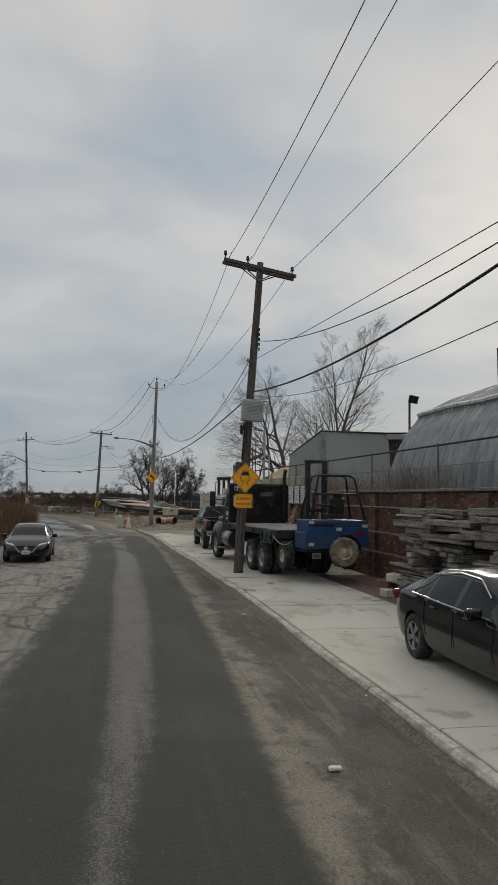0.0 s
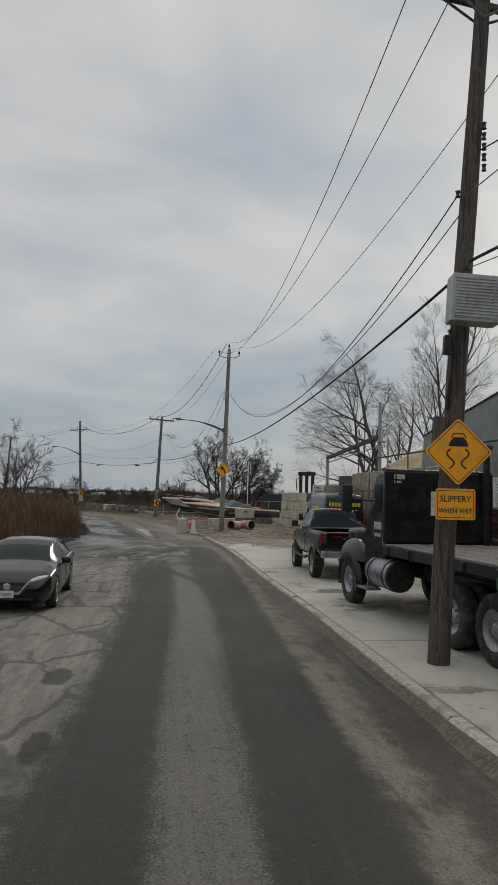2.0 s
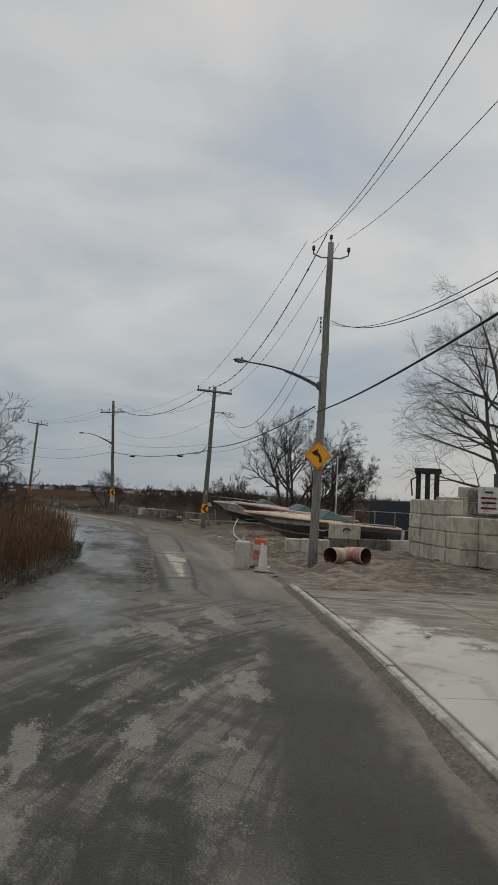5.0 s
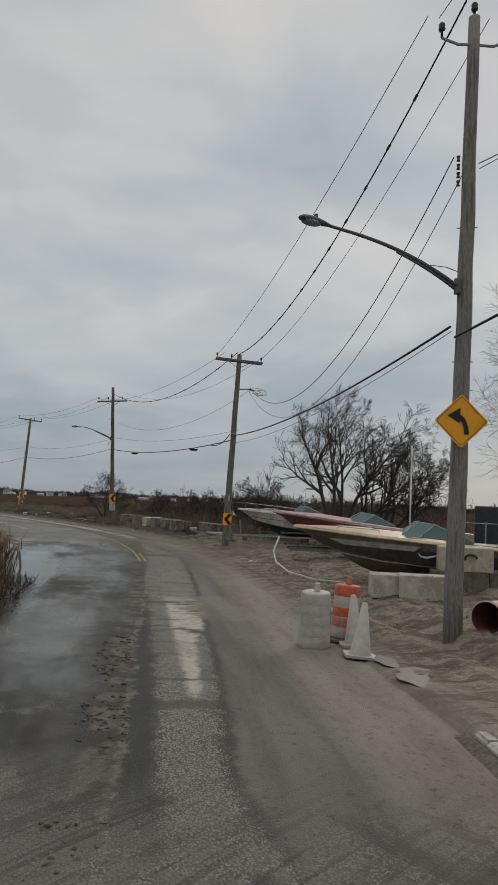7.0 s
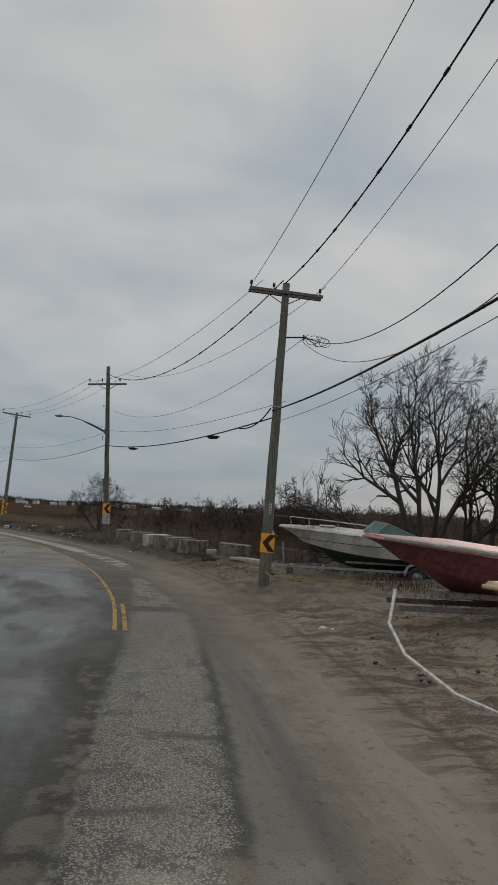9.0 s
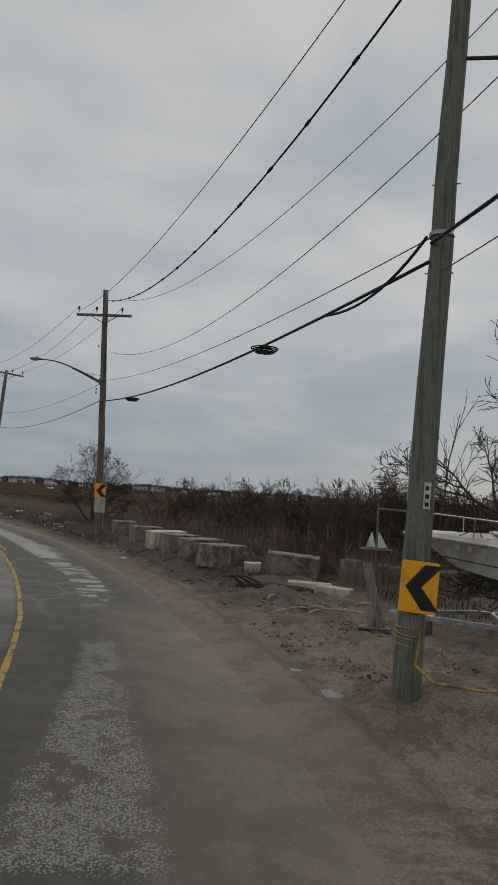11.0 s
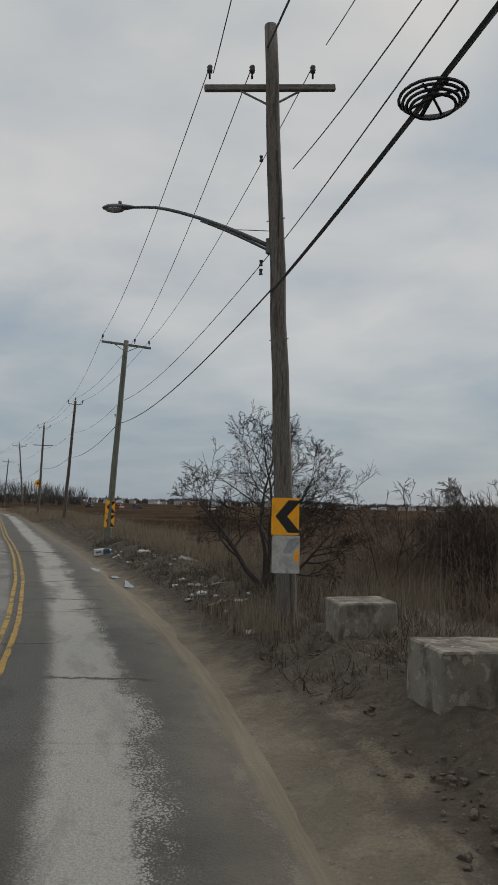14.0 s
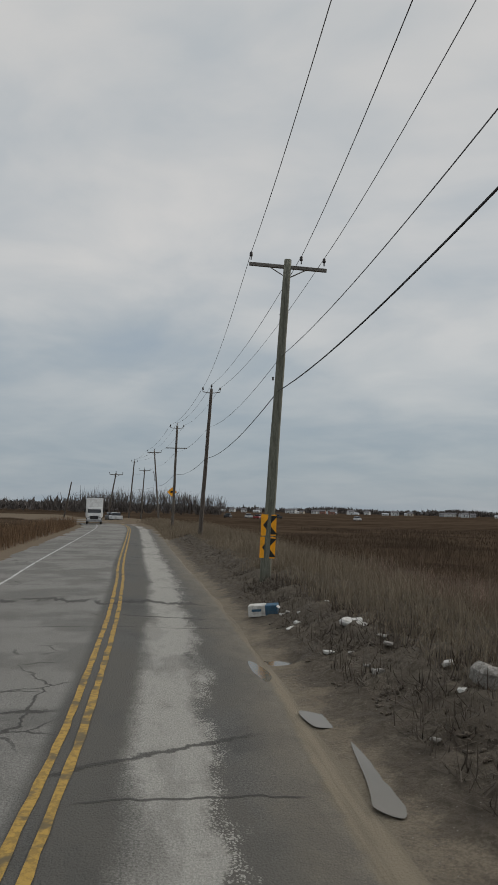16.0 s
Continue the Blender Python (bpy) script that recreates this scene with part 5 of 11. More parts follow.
def hardware(parent, p, n=2, step=0.16, side=(-0.16, 0, 0)):
    for k in range(n):
        q = Vector(p) + Vector(side) - Vector((0, 0, step * k))
        part("spool", lathe_mesh([(0, -0.05), (0.04, -0.05), (0.025, 0), (0.04, 0.05), (0, 0.05)], 8, Matrix.Translation(q)), INSULATOR, parent)


def pole_bolts(parent, base, top, zs):
    b, t = Vector(base), Vector(top)
    for k, z in enumerate(zs):
        p = b.lerp(t, (z - b.z) / (t.z - b.z))
        part("bolt", tube_mesh([p - Vector((0.2, 0, 0)), p + Vector((0.2, 0, 0))], 0.011, 6), GALV, parent)


def pole_at(base, top, z):
    b, t = Vector(base), Vector(top)
    return b.lerp(t, (z - b.z) / (t.z - b.z))


WIRES = {}      # for every pole: where each wire hangs

# the pole by the flatbed truck
B, T = (0.33, 32.95, 0.12), (0.95, 32.7, 10.9)
p1 = thing("utility_pole", "dark leaning wooden utility pole with double crossarm and warning signs", "utility pole", "utility poles")
pole_post(p1, B, T, 0.175, 0.115, DARK_POLE)
c = Vector((0.92, 32.68, 10.66))
d1 = Vector((0.962, 0.215, -0.165))
crossarm(p1, c - d1 * 1.3, c + d1 * 1.3, DARK_POLE, True)
hang = [c + d1 * v + Vector((0, -0.03, 0.09)) for v in (-1.22, -0.42, 1.2)]
for h in hang:
    insulator(p1, h, 1.05)
part("steel_strut", tube_mesh([c - d1 * 0.65 - Vector((0, 0.2, 0.02)), c - Vector((0, 0.16, 0.45)), c + d1 * 0.65 - Vector((0, 0.2, 0.02))], 0.025, 6), GREY_WOOD, p1)
hardware(p1, (0.80, 32.66, 8.5), 5, 0.17, (0.15, -0.02, 0))
hardware(p1, (0.72, 32.75, 7.45), 1, 0.1, (-0.15, 0, 0))
CABINET = worn("pale_steel_cabinet", (0.40, 0.405, 0.40), (0.48, 0.485, 0.48), 2, 0.5, 0.0, bump=0.05, dirt=0.25)
boxm = pose(0.76, 32.42, 5.64, 0, 3, 8)
cab = part("meter_cabinet", box_mesh((0, 0, 0), (0.74, 0.34, 0.72), bevel=0.012), CABINET, p1, "grey steel cabinet", at=boxm)
part("door_panel", box_mesh((0, -0.176, 0), (0.66, 0.012, 0.64), bevel=0.004), CABINET, cab)
for k in range(13):
    part("fin", box_mesh((0, -0.188, -0.29 + 0.048 * k), (0.64, 0.016, 0.018), bevel=0.003), CABINET, cab)
for k in range(11):
    part("louvre", box_mesh((0.374, 0, -0.28 + 0.055 * k), (0.012, 0.28, 0.03), (0, 25, 0)), CABINET, cab)
part("latch", box_mesh((0.26, -0.19, 0), (0.03, 0.02, 0.1), bevel=0.004), GALV, cab)
part("conduit", tube_mesh([(0.45, 32.66, 5.25), (0.5, 32.6, 4.9), (0.42, 32.72, 4.0)], 0.03, 8), BLACK_PAINT, p1)
part("small_box", box_mesh((0.30, 32.62, 3.68), (0.2, 0.16, 0.42), (0, 3, 8), 0.01), DARK_POLE, p1)
part("small_box", box_mesh((0.40, 32.6, 5.0), (0.11, 0.12, 0.3), (0, 3, 8), 0.01), BLACK_PAINT, p1)
sg = diamond(p1, (0.56, 32.50, 3.35), 5.5, 0.725, 0)
car_shape = [(-0.17, 0.10), (-0.13, 0.20), (-0.085, 0.27), (0.085, 0.27), (0.13, 0.20), (0.17, 0.10), (0.17, 0.045), (-0.17, 0.045)]
part("car_symbol", plate_mesh([(x * 0.85 + 0.0, y * 0.62 + 0.05) for x, y in car_shape], 0.0045, 0.006), SIGN_BLACK, sg)
part("car_symbol_roof", plate_mesh([(x, y + 0.2) for x, y in stroke([(-0.11, -0.0), (-0.08, 0.07), (0.08, 0.07), (0.11, -0.0)], 0.018)], 0.0045, 0.006), SIGN_BLACK, sg)
for x0, sw in ((-0.12, -1), (0.1, 1)):
    part("skid_mark", plate_mesh(stroke([(x0 + 0.055 * math.sin(k / 11 * 6.6) * sw, 0.04 - 0.30 * k / 11) for k in range(12)], 0.024), 0.0045, 0.006), SIGN_BLACK, sg)
for v in (0.36, -0.02, -0.3):
    part("bolt", lathe_mesh([(0.014, 0), (0.014, 0.008), (0, 0.01)], 8, Matrix.Translation((0, v, 0.006))), GALV, sg)
pq = part("sign_plaque", plate_mesh(round_rect(0.71, 0.50, 0.04), 0, 0.004), SIGN_YELLOW, p1, at=pose(0.52, 32.50, 2.56, 0, 0, 5.5) @ STAND @ Matrix.Diagonal((0.83, 0.93, 1, 1)))
bm = bmesh.new()
for a, b in (((-0.325, -0.22), (0.325, -0.21)), ((-0.325, 0.21), (0.325, 0.22))):
    add_plate(bm, [(a[0], a[1]), (b[0], a[1]), (b[0], b[1]), (a[0], b[1])], 0.0045, 0.0055)
for a, b in (((-0.325, -0.21), (-0.315, 0.21)), ((0.315, -0.21), (0.325, 0.21))):
    add_plate(bm, [(a[0], a[1]), (b[0], a[1]), (b[0], b[1]), (a[0], b[1])], 0.0045, 0.0055)
part("border", bm, SIGN_BLACK, pq)
lettering("SLIPPERY", 0.142, Matrix.Translation((0, 0.08, 0.0055)), SIGN_BLACK, pq)
lettering("WHEN WET", 0.112, Matrix.Translation((0, -0.11, 0.0055)), SIGN_BLACK, pq)
part("pale_tag", box_mesh((0.205, 32.56, 2.56), (0.07, 0.02, 0.36)), WHITE_PAINT, p1)
WIRES["p1"] = dict(a=hang[0] + Vector((0, 0, 0.26)), b=hang[1] + Vector((0, 0, 0.26)), c=hang[2] + Vector((0, 0, 0.04)), n=Vector((0.9, 32.7, 7.85)), m=Vector((0.62, 32.7, 7.35)), k=Vector((0.76, 32.62, 6.15)), j=Vector((0.7, 32.6, 6.2)))
o = Vector((9.3, -5.0, 0))
WIRES["p0"] = dict(a=o + Vector((-0.8, 0, 11.2)), b=o + Vector((-0.1, 0, 11.2)), c=o + Vector((1.3, 0, 11.2)), n=o + Vector((0, 0, 7.7)), m=o + Vector((0.2, 0, 7.3)), k=o + Vector((0, 0, 6.9)), j=o + Vector((0, 0, 6.7)))

# the pole by the driveway, with a street lamp and a bend sign
B, T = (-8.97, 69.1, 0.2), (-8.78, 69.03, 12.58)
p2 = thing("utility_pole", "pale grey wooden utility pole with street lamp and bend sign", "utility pole", "utility poles")
pole_post(p2, B, T, 0.185, 0.115, PALE_POLE)
hang = [Vector((-9.42, 68.85, 12.10)), Vector((-8.78, 69.03, 12.58)), Vector((-8.1, 69.15, 12.10))]
part("steel_arm", tube_mesh([hang[0], (-9.1, 68.9, 11.96), (-8.76, 69.0, 11.98), (-8.4, 69.08, 11.96), hang[2]], 0.03, 6), GALV, p2)
for h in hang:
    insulator(p2, h, 1.2)
street_lamp_arm(p2, (-9.02, 68.92, 6.97), (-11.3, 66.7, 7.42), 2.2)
hardware(p2, (-8.85, 69.0, 9.6), 4, 0.17, (-0.19, -0.02, 0))
sg = diamond(p2, (-8.9, 68.8, 4.3), 13, 0.74)
arrow = [(0.10 - 0.20 * (1 - math.cos(k / 8 * 1.35)), -0.26 + 0.36 * math.sin(k / 8 * 1.35) ) for k in range(9)]
part("arrow_shaft", plate_mesh(stroke(arrow, 0.095), 0.0045, 0.006), SIGN_BLACK, sg)
part("arrow_head", plate_mesh([(-0.02, 0.26), (-0.27, 0.10), (-0.03, -0.05)], 0.0047, 0.0062), SIGN_BLACK, sg)
for z in (3.0, 5.5, 8.2):
    pole_bolts(p2, B, T, (z,))
WIRES["p2"] = dict(n1=pole_at(B, T, 9.25) + Vector((0.2, 0, 0)), m1=pole_at(B, T, 8.5) + Vector((0.15, 0, 0)), a=hang[0] + Vector((0, 0, 0.3)), b=hang[1] + Vector((0, 0, 0.3)), c=hang[2] + Vector((0, 0, 0.3)), n=pole_at(B, T, 9.5) + Vector((0.2, 0, 0)), m=pole_at(B, T, 9.4) - Vector((0.2, 0, 0)), k=pole_at(B, T, 5.95) + Vector((-0.16, -0.1, 0)), j=pole_at(B, T, 5.8), e=hang[1] + Vector((0, 0, 0.3)))

# the green-tinged pole at the bend
B, T = (-19.28, 91.8, 0.1), (-18.92, 91.85, 11.1)
p3 = thing("utility_pole", "greenish leaning wooden utility pole with double crossarm and chevron sign", "utility pole", "utility poles")
pole_post(p3, (-19.30, 91.8, -0.5), T, 0.205, 0.135, GREEN_POLE)
c = Vector((-18.93, 91.85, 10.72))
d3 = Vector((0.93, 0.36, -0.05))
crossarm(p3, c - d3 * 1.38, c + d3 * 1.38, GREY_WOOD, True)
hang = [c + d3 * v + Vector((0, 0, 0.09)) for v in (-1.3, -0.45, 1.3)]
for h in hang:
    insulator(p3, h)
part("side_bracket", tube_mesh([(-19.0, 91.8, 9.05), (-18.15, 91.95, 9.07)], 0.03, 6), BLACK_PAINT, p3)
hardware(p3, (-18.2, 91.9, 9.1), 2, 0.1, (0, 0, 0))
rnd = random.Random(12)
for k in range(5):
    mid, w, h, lean = Vector((-17.85 + 0.11 * k, 91.9, 8.95 - 0.03 * k)), rnd.uniform(0.16, 0.30), rnd.uniform(0.10, 0.24), rnd.uniform(-0.6, 0.6)
    pts = [mid + Vector((math.cos(a) * w - math.sin(a) * h * lean, math.sin(a) * 0.12, math.sin(a) * h + math.cos(a) * w * lean)) for a in (math.pi + j * 0.42 for j in range(13))]
    part("loose_lead", tube_mesh([(-18.2, 91.9, 9.08)] + pts, 0.011, 5), CABLE, p3)
pole_bolts(p3, B, T, (5.9, 7.2))
part("steel_strap", lathe_mesh([(0.175, -0.03), (0.18, -0.03), (0.18, 0.03), (0.175, 0.03)], 14, Matrix.Translation(pole_at(B, T, 6.45))), GALV, p3)
chevron_sign(p3, (-19.15, 91.6, 1.52), 8, 0.50, 0.69, roll=3)
part("number_tag", box_mesh((-19.1, 91.63, 2.75), (0.09, 0.01, 0.36), (0, 2, 8)), WHITE_PAINT, p3, "small plate with unreadable marks")
for k in range(3):
    part("mark", box_mesh((-19.1, 91.62, 2.63 + 0.11 * k), (0.05, 0.008, 0.06), (0, 2, 8)), SIGN_BLACK, p3)
for k in range(4):
    z = 0.95 - 0.07 * k
    a = pole_at(B, T, z)
    part("rope_turn", lathe_mesh([(0.195, -0.012), (0.207, 0), (0.195, 0.012)], 14, Matrix.Translation(a) @ pose(0, 0, 0, 6 * (k % 2), 4, 0)), YELLOW_LINE, p3, "faded yellow rope")
WIRES["p3"] = dict(a=hang[0] + Vector((0, 0, 0.26)), b=hang[1] + Vector((0, 0, 0.26)), c=hang[2] + Vector((0, 0, 0.26)), n=Vector((-18.2, 91.9, 9.05)), m=Vector((-18.25, 91.9, 8.95)), n2=pole_at(B, T, 8.1), m2=pole_at(B, T, 6.38), k2=pole_at(B, T, 5.9) - Vector((0.2, 0.1, 0)), k=pole_at(B, T, 6.4) - Vector((0.2, 0.1, 0)), j=pole_at(B, T, 5.95), e=pole_at(B, T, 11.0))

P3_FIT = Matrix.Translation((-17.29, 77.86, 2.65)) @ Matrix.Scale(0.895, 4) @ Matrix.Translation((17.29, -77.86, -2.65))
p3.matrix_basis = P3_FIT
WIRES["p3"] = {k: P3_FIT @ v for k, v in WIRES["p3"].items()}

# the grey pole with the street lamp by the marsh
B, T = (-34.42, 111.12, 0.1), (-34.95, 110.9, 11.78)
p4 = thing("utility_pole", "weathered grey wooden utility pole with street lamp and two chevron signs", "utility pole", "utility poles")
pole_post(p4, B, T, 0.185, 0.12, POLE_WOOD)
c = Vector((-34.9, 110.93, 10.62))
d4 = Vector((0.78, 0.61, 0.12)).normalized()
crossarm(p4, c - d4 * 1.3, c + d4 * 1.3, GREY_WOOD)
hang = [c + d4 * v + Vector((0, 0, 0.09)) for v in (-1.22, -0.4, 0.8)]
for h in hang:
    insulator(p4, h)
street_lamp_arm(p4, (-34.92, 111.02, 7.42), (-37.42, 110.01, 8.26))
hardware(p4, (-34.8, 110.9, 7.05), 2, 0.17, (-0.2, -0.06, 0))
hardware(p4, (-34.85, 110.9, 9.1), 1, 0.17, (-0.2, -0.06, 0))
part("tied_lead", tube_mesh([pole_at(B, T, 9.2) + Vector((0.1, -0.1, 0)), pole_at(B, T, 8.4) + Vector((0.16, -0.14, 0)), pole_at(B, T, 7.5) + Vector((0.1, -0.12, 0))], 0.012, 5), CABLE, p4)
pole_bolts(p4, B, T, (5.6, 7.9))
chevron_sign(p4, (-34.42, 110.93, 2.33), 34, 0.50, 0.66)
chevron_sign(p4, (-34.40, 110.94, 1.655), 34, 0.50, 0.67, faded=True)
WIRES["p4"] = dict(a=hang[0] + Vector((0, 0, 0.26)), e=pole_at(B, T, 11.5), c=hang[2] + Vector((0, 0, 0.26)), b=hang[1] + Vector((0, 0, 0.26)), n=pole_at(B, T, 8.7), m=pole_at(B, T, 7.4), k=pole_at(B, T, 6.5) + Vector((-0.05, -0.18, 0)), j=pole_at(B, T, 6.4))

# the poles that follow along the marsh road
B, T = (-53.42, 128.45, 0.0), (-52.98, 128.82, 11.05)
p5 = thing("utility_pole", "grey-green wooden utility pole with crossarm and two chevron signs", "utility pole", "utility poles")
pole_post(p5, B, T, 0.185, 0.125, GREEN_POLE)
c = Vector((-52.98, 128.82, 10.86))
d5 = Vector((0.79, 0.6, -0.09)).normalized()
crossarm(p5, c - d5 * 1.32, c + d5 * 1.32, GREY_WOOD)
hang = [c + d5 * v + Vector((0, 0, 0.09)) for v in (-1.25, 0.45, 1.22)]
for h in hang:
    insulator(p5, h)
chevron_sign(p5, (-53.25, 128.4, 2.16), 41, 0.50, 0.68)
chevron_sign(p5, (-53.27, 128.39, 1.44), 41, 0.50, 0.68, roll=2)
hardware(p5, (-53.15, 128.6, 7.0), 1, 0.1, (-0.2, 0, 0))
pole_bolts(p5, B, T, (9.2,))
WIRES["p5"] = dict(a=hang[0] + Vector((0, 0, 0.26)), b=hang[1] + Vector((0, 0, 0.26)), c=hang[2] + Vector((0, 0, 0.26)), n=pole_at(B, T, 9.2), m=pole_at(B, T, 7.75), k=pole_at(B, T, 6.55) + Vector((0.1, -0.15, 0)), j=pole_at(B, T, 6.4))


def far_pole(base, top, kind, mat, label):
    ob = thing("utility_pole", label, "utility pole", "utility poles")
    pole_post(ob, base, top, 0.17, 0.11, mat)
    t = Vector(top)
    side = Vector((0.75, 0.66, 0))
    w = {"pins": 0.65, "arm": 1.25, "two": 0.75, "bare": 0}[kind]
    if w:
        c = t - Vector((0, 0, 0.35))
        if kind == "arm":
            crossarm(ob, c - side * w, c + side * w, mat)
        else:
            part("steel_arm", tube_mesh([c - side * w + Vector((0, 0, 0.1)), c, c + side * w + Vector((0, 0, 0.1))], 0.035, 6), GALV, ob)
            if kind == "two":
                part("crossarm", tube_mesh([c - side * 1.2 - Vector((0, 0, 2.2)), c + side * 1.2 - Vector((0, 0, 2.2))], 0.06, 4), mat, ob)
        hs = [c - side * w + Vector((0, 0, 0.12)), t, c + side * w + Vector((0, 0, 0.12))]
        for h in hs:
            insulator(ob, h, 1.2)
    else:
        hs = [t, t, t]
    return ob, dict(a=hs[0] + Vector((0, 0, 0.3)), b=hs[1] + Vector((0, 0, 0.3)), c=hs[2] + Vector((0, 0, 0.3)), n=pole_at(base, top, t.z - 2.2), m=pole_at(base, top, t.z - 2.9), k=pole_at(base, top, 6.4), j=pole_at(base, top, 6.3))


p6, WIRES["p6"] = far_pole((-76.5, 149.3, -0.2), (-75.4, 149.0, 11.65), "pins", DARK_POLE, "dark leaning wooden utility pole beside the marsh road")
p7, WIRES["p7"] = far_pole((-97.2, 166.3, -0.2), (-96.3, 165.7, 11.8), "two", POLE_WOOD, "wooden utility pole with a yellow warning sign")
sg = diamond(p7, (-97.0, 165.9, 4.35), 44, 0.78)
part("symbol", plate_mesh([(-0.2, -0.08), (-0.2, 0.06), (-0.1, 0.14), (0.1, 0.14), (0.2, 0.06), (0.2, -0.08)], 0.0045, 0.006), SIGN_BLACK, sg)
p8, WIRES["p8"] = far_pole((-132.6, 197.0, -0.2), (-134.0, 196.6, 12.7), "arm", POLE_WOOD, "wooden utility pole with a long crossarm")
street_lamp_arm(p8, (-133.6, 196.6, 7.4), (-131.0, 193.9, 8.6))
p9, WIRES["p9"] = far_pole((-152.8, 207.2, -0.2), (-152.1, 207.6, 12.1), "pins", DARK_POLE, "dark wooden utility pole far along the road")
far_pole((-147.8, 197.6, -0.2), (-144.9, 197.0, 8.9), "arm", POLE_WOOD, "leaning wooden pole at the far bend")
far_pole((-162.9, 219.4, -0.2), (-161.5, 218.8, 11.2), "arm", POLE_WOOD, "leaning wooden pole at the far bend")
far_pole((-157.5, 194.6, -0.3), (-154.4, 193.9, 7.1), "bare", DARK_POLE, "short leaning bare pole across the road")

# wires: one object for each span
GAUGE = dict(a=0.010, b=0.010, c=0.0095, e=0.02, n=0.012, m=0.0095, k=0.026, j=0.008)


CURVES = {}     # for every span: its line


def span(p, q, key, drop, key2=None, gauge=None, mat=None, label="thin grey overhead wire between poles", near=(0, 0), far=(0, 0)):
    """A wire from pole p to pole q; near and far move its ends aside and up."""
    a, b = WIRES[p][key] + Vector((near[0], 0, near[1])), WIRES[q][key2 or key] + Vector((far[0], 0, far[1]))
    CURVES[p, q, key] = (a, b, drop)
    ob = part("overhead_wire", tube_mesh(sag_line(a, b, drop, 26), gauge or GAUGE[key[0]], 5), mat or (CABLE if key[0] in "kne" else WIRE))
    return tagged(ob, label, "wire", "overhead wires")


# key, key at the far pole, sag, near end aside and up, far end aside and up
SPANS = {
    ("p0", "p1"): (("a", "a", 1.33, -0.76, 0.75, 0.12, -0.22), ("b", "b", 0.06, 0.0, 0.51, 0.13, -0.09), ("c", "c", 0.62, 1.23, -0.14, -0.07, 0.08), ("n", "n", 2.91, 1.7, 3.08, -0.02, 0.27),
                   ("m", "m", 0.11, 1.21, -1.83, 0, 0), ("k", "k", 2.04, 1.07, 3.2, -0.02, 0.17), ("j", "j", 1.89, -0.6, 0.46, 0, 0)),
    ("p1", "p2"): (("a", "a", 2.36, 0.2, -0.05, -0.06, 0.13), ("b", "b", 1.81, 0.13, 0.01, -0.05, 0.16), ("c", "c", 1.8, -0.04, 0.11, -0.08, 0.35), ("n", "n1", 2.65, -0.06, 0, -0.01, 0.26),
                   ("m", "n1", 2.25, 0.1, -0.08, 0, 0.15), ("k", "k", 0.66, -0.05, 0.07, 0, 0.02)),
    ("p2", "p3"): (("a", "a", 0.53, -0.28, 0.2, 0.08, -0.02), ("e", "e", 1.31, -0.16, 0.1, -0.05, 0.09), ("c", "c", 0.83, -0.38, 0.21, 0.03, -0.02), ("n", "n", 2.44, -0.5, 0.17, -0.02, 0.07),
                   ("m", "m", 2.86, 0.06, -0.13, -0.04, 0.01), ("k", "k", 0.44, -0.09, 0.23, 0.06, -0.08), ("j", "j", 0.45, -0.21, 0.32, 0.01, -0.03)),
    ("p3", "p4"): (("a", "a", 0.84, 0.39, -0.01, 0.08, -0.17), ("e", "e", 1.58, -0.1, 0.21, -0.1, -0.17), ("c", "c", 1.28, 0.19, 0.07, 0.27, 0.35), ("n", "n", 1.35, 0.17, 0.11, 0.38, 0.12),
                   ("m2", "m", 0.44, 0.29, 0.27, 0.16, 0.1), ("k2", "k", 0.43, 0.05, 0.12, 0.03, -0.01)),
}
for (p, q), wires in SPANS.items():
    for key, key2, drop, *ends in wires:
        thick = key[0] in "ke" and p != "p0"
        span(p, q, key, drop, key2, gauge=0.0095 if (p, key) == ("p3", "n") else None, mat=WIRE if (p, key) == ("p3", "n") else None,
             label="thick black telephone cable between poles" if thick else "thin grey overhead wire between poles", near=ends[:2], far=ends[2:])
for p, q in (("p4", "p5"), ("p5", "p6"), ("p6", "p7"), ("p7", "p8"), ("p8", "p9")):
    for key, drop in dict(a=0.55, b=0.55, c=0.55, m=0.5, k=0.5).items():
        span(p, q, key, drop, gauge=0.016 if key == "k" else None)

# knots along the lumpy cables, and the spare loops that hang from the telephone cable
for pair, name in ((("p3", "p4", "e"), "p4"), (("p2", "p3", "e"), "p3")):
    lump = sag_line(*CURVES[pair], 60)
    spacers = thing("cable_spacers", "row of small dark spacers clipped along a cable", "spacer", "cable spacers")
    for k in range(6, 58, 4):
        t = (lump[k + 1] - lump[k - 1]).normalized()
        part("spacer", tube_mesh([lump[k] - t * 0.09, lump[k] + t * 0.09], 0.034, 6), CABLE, spacers)


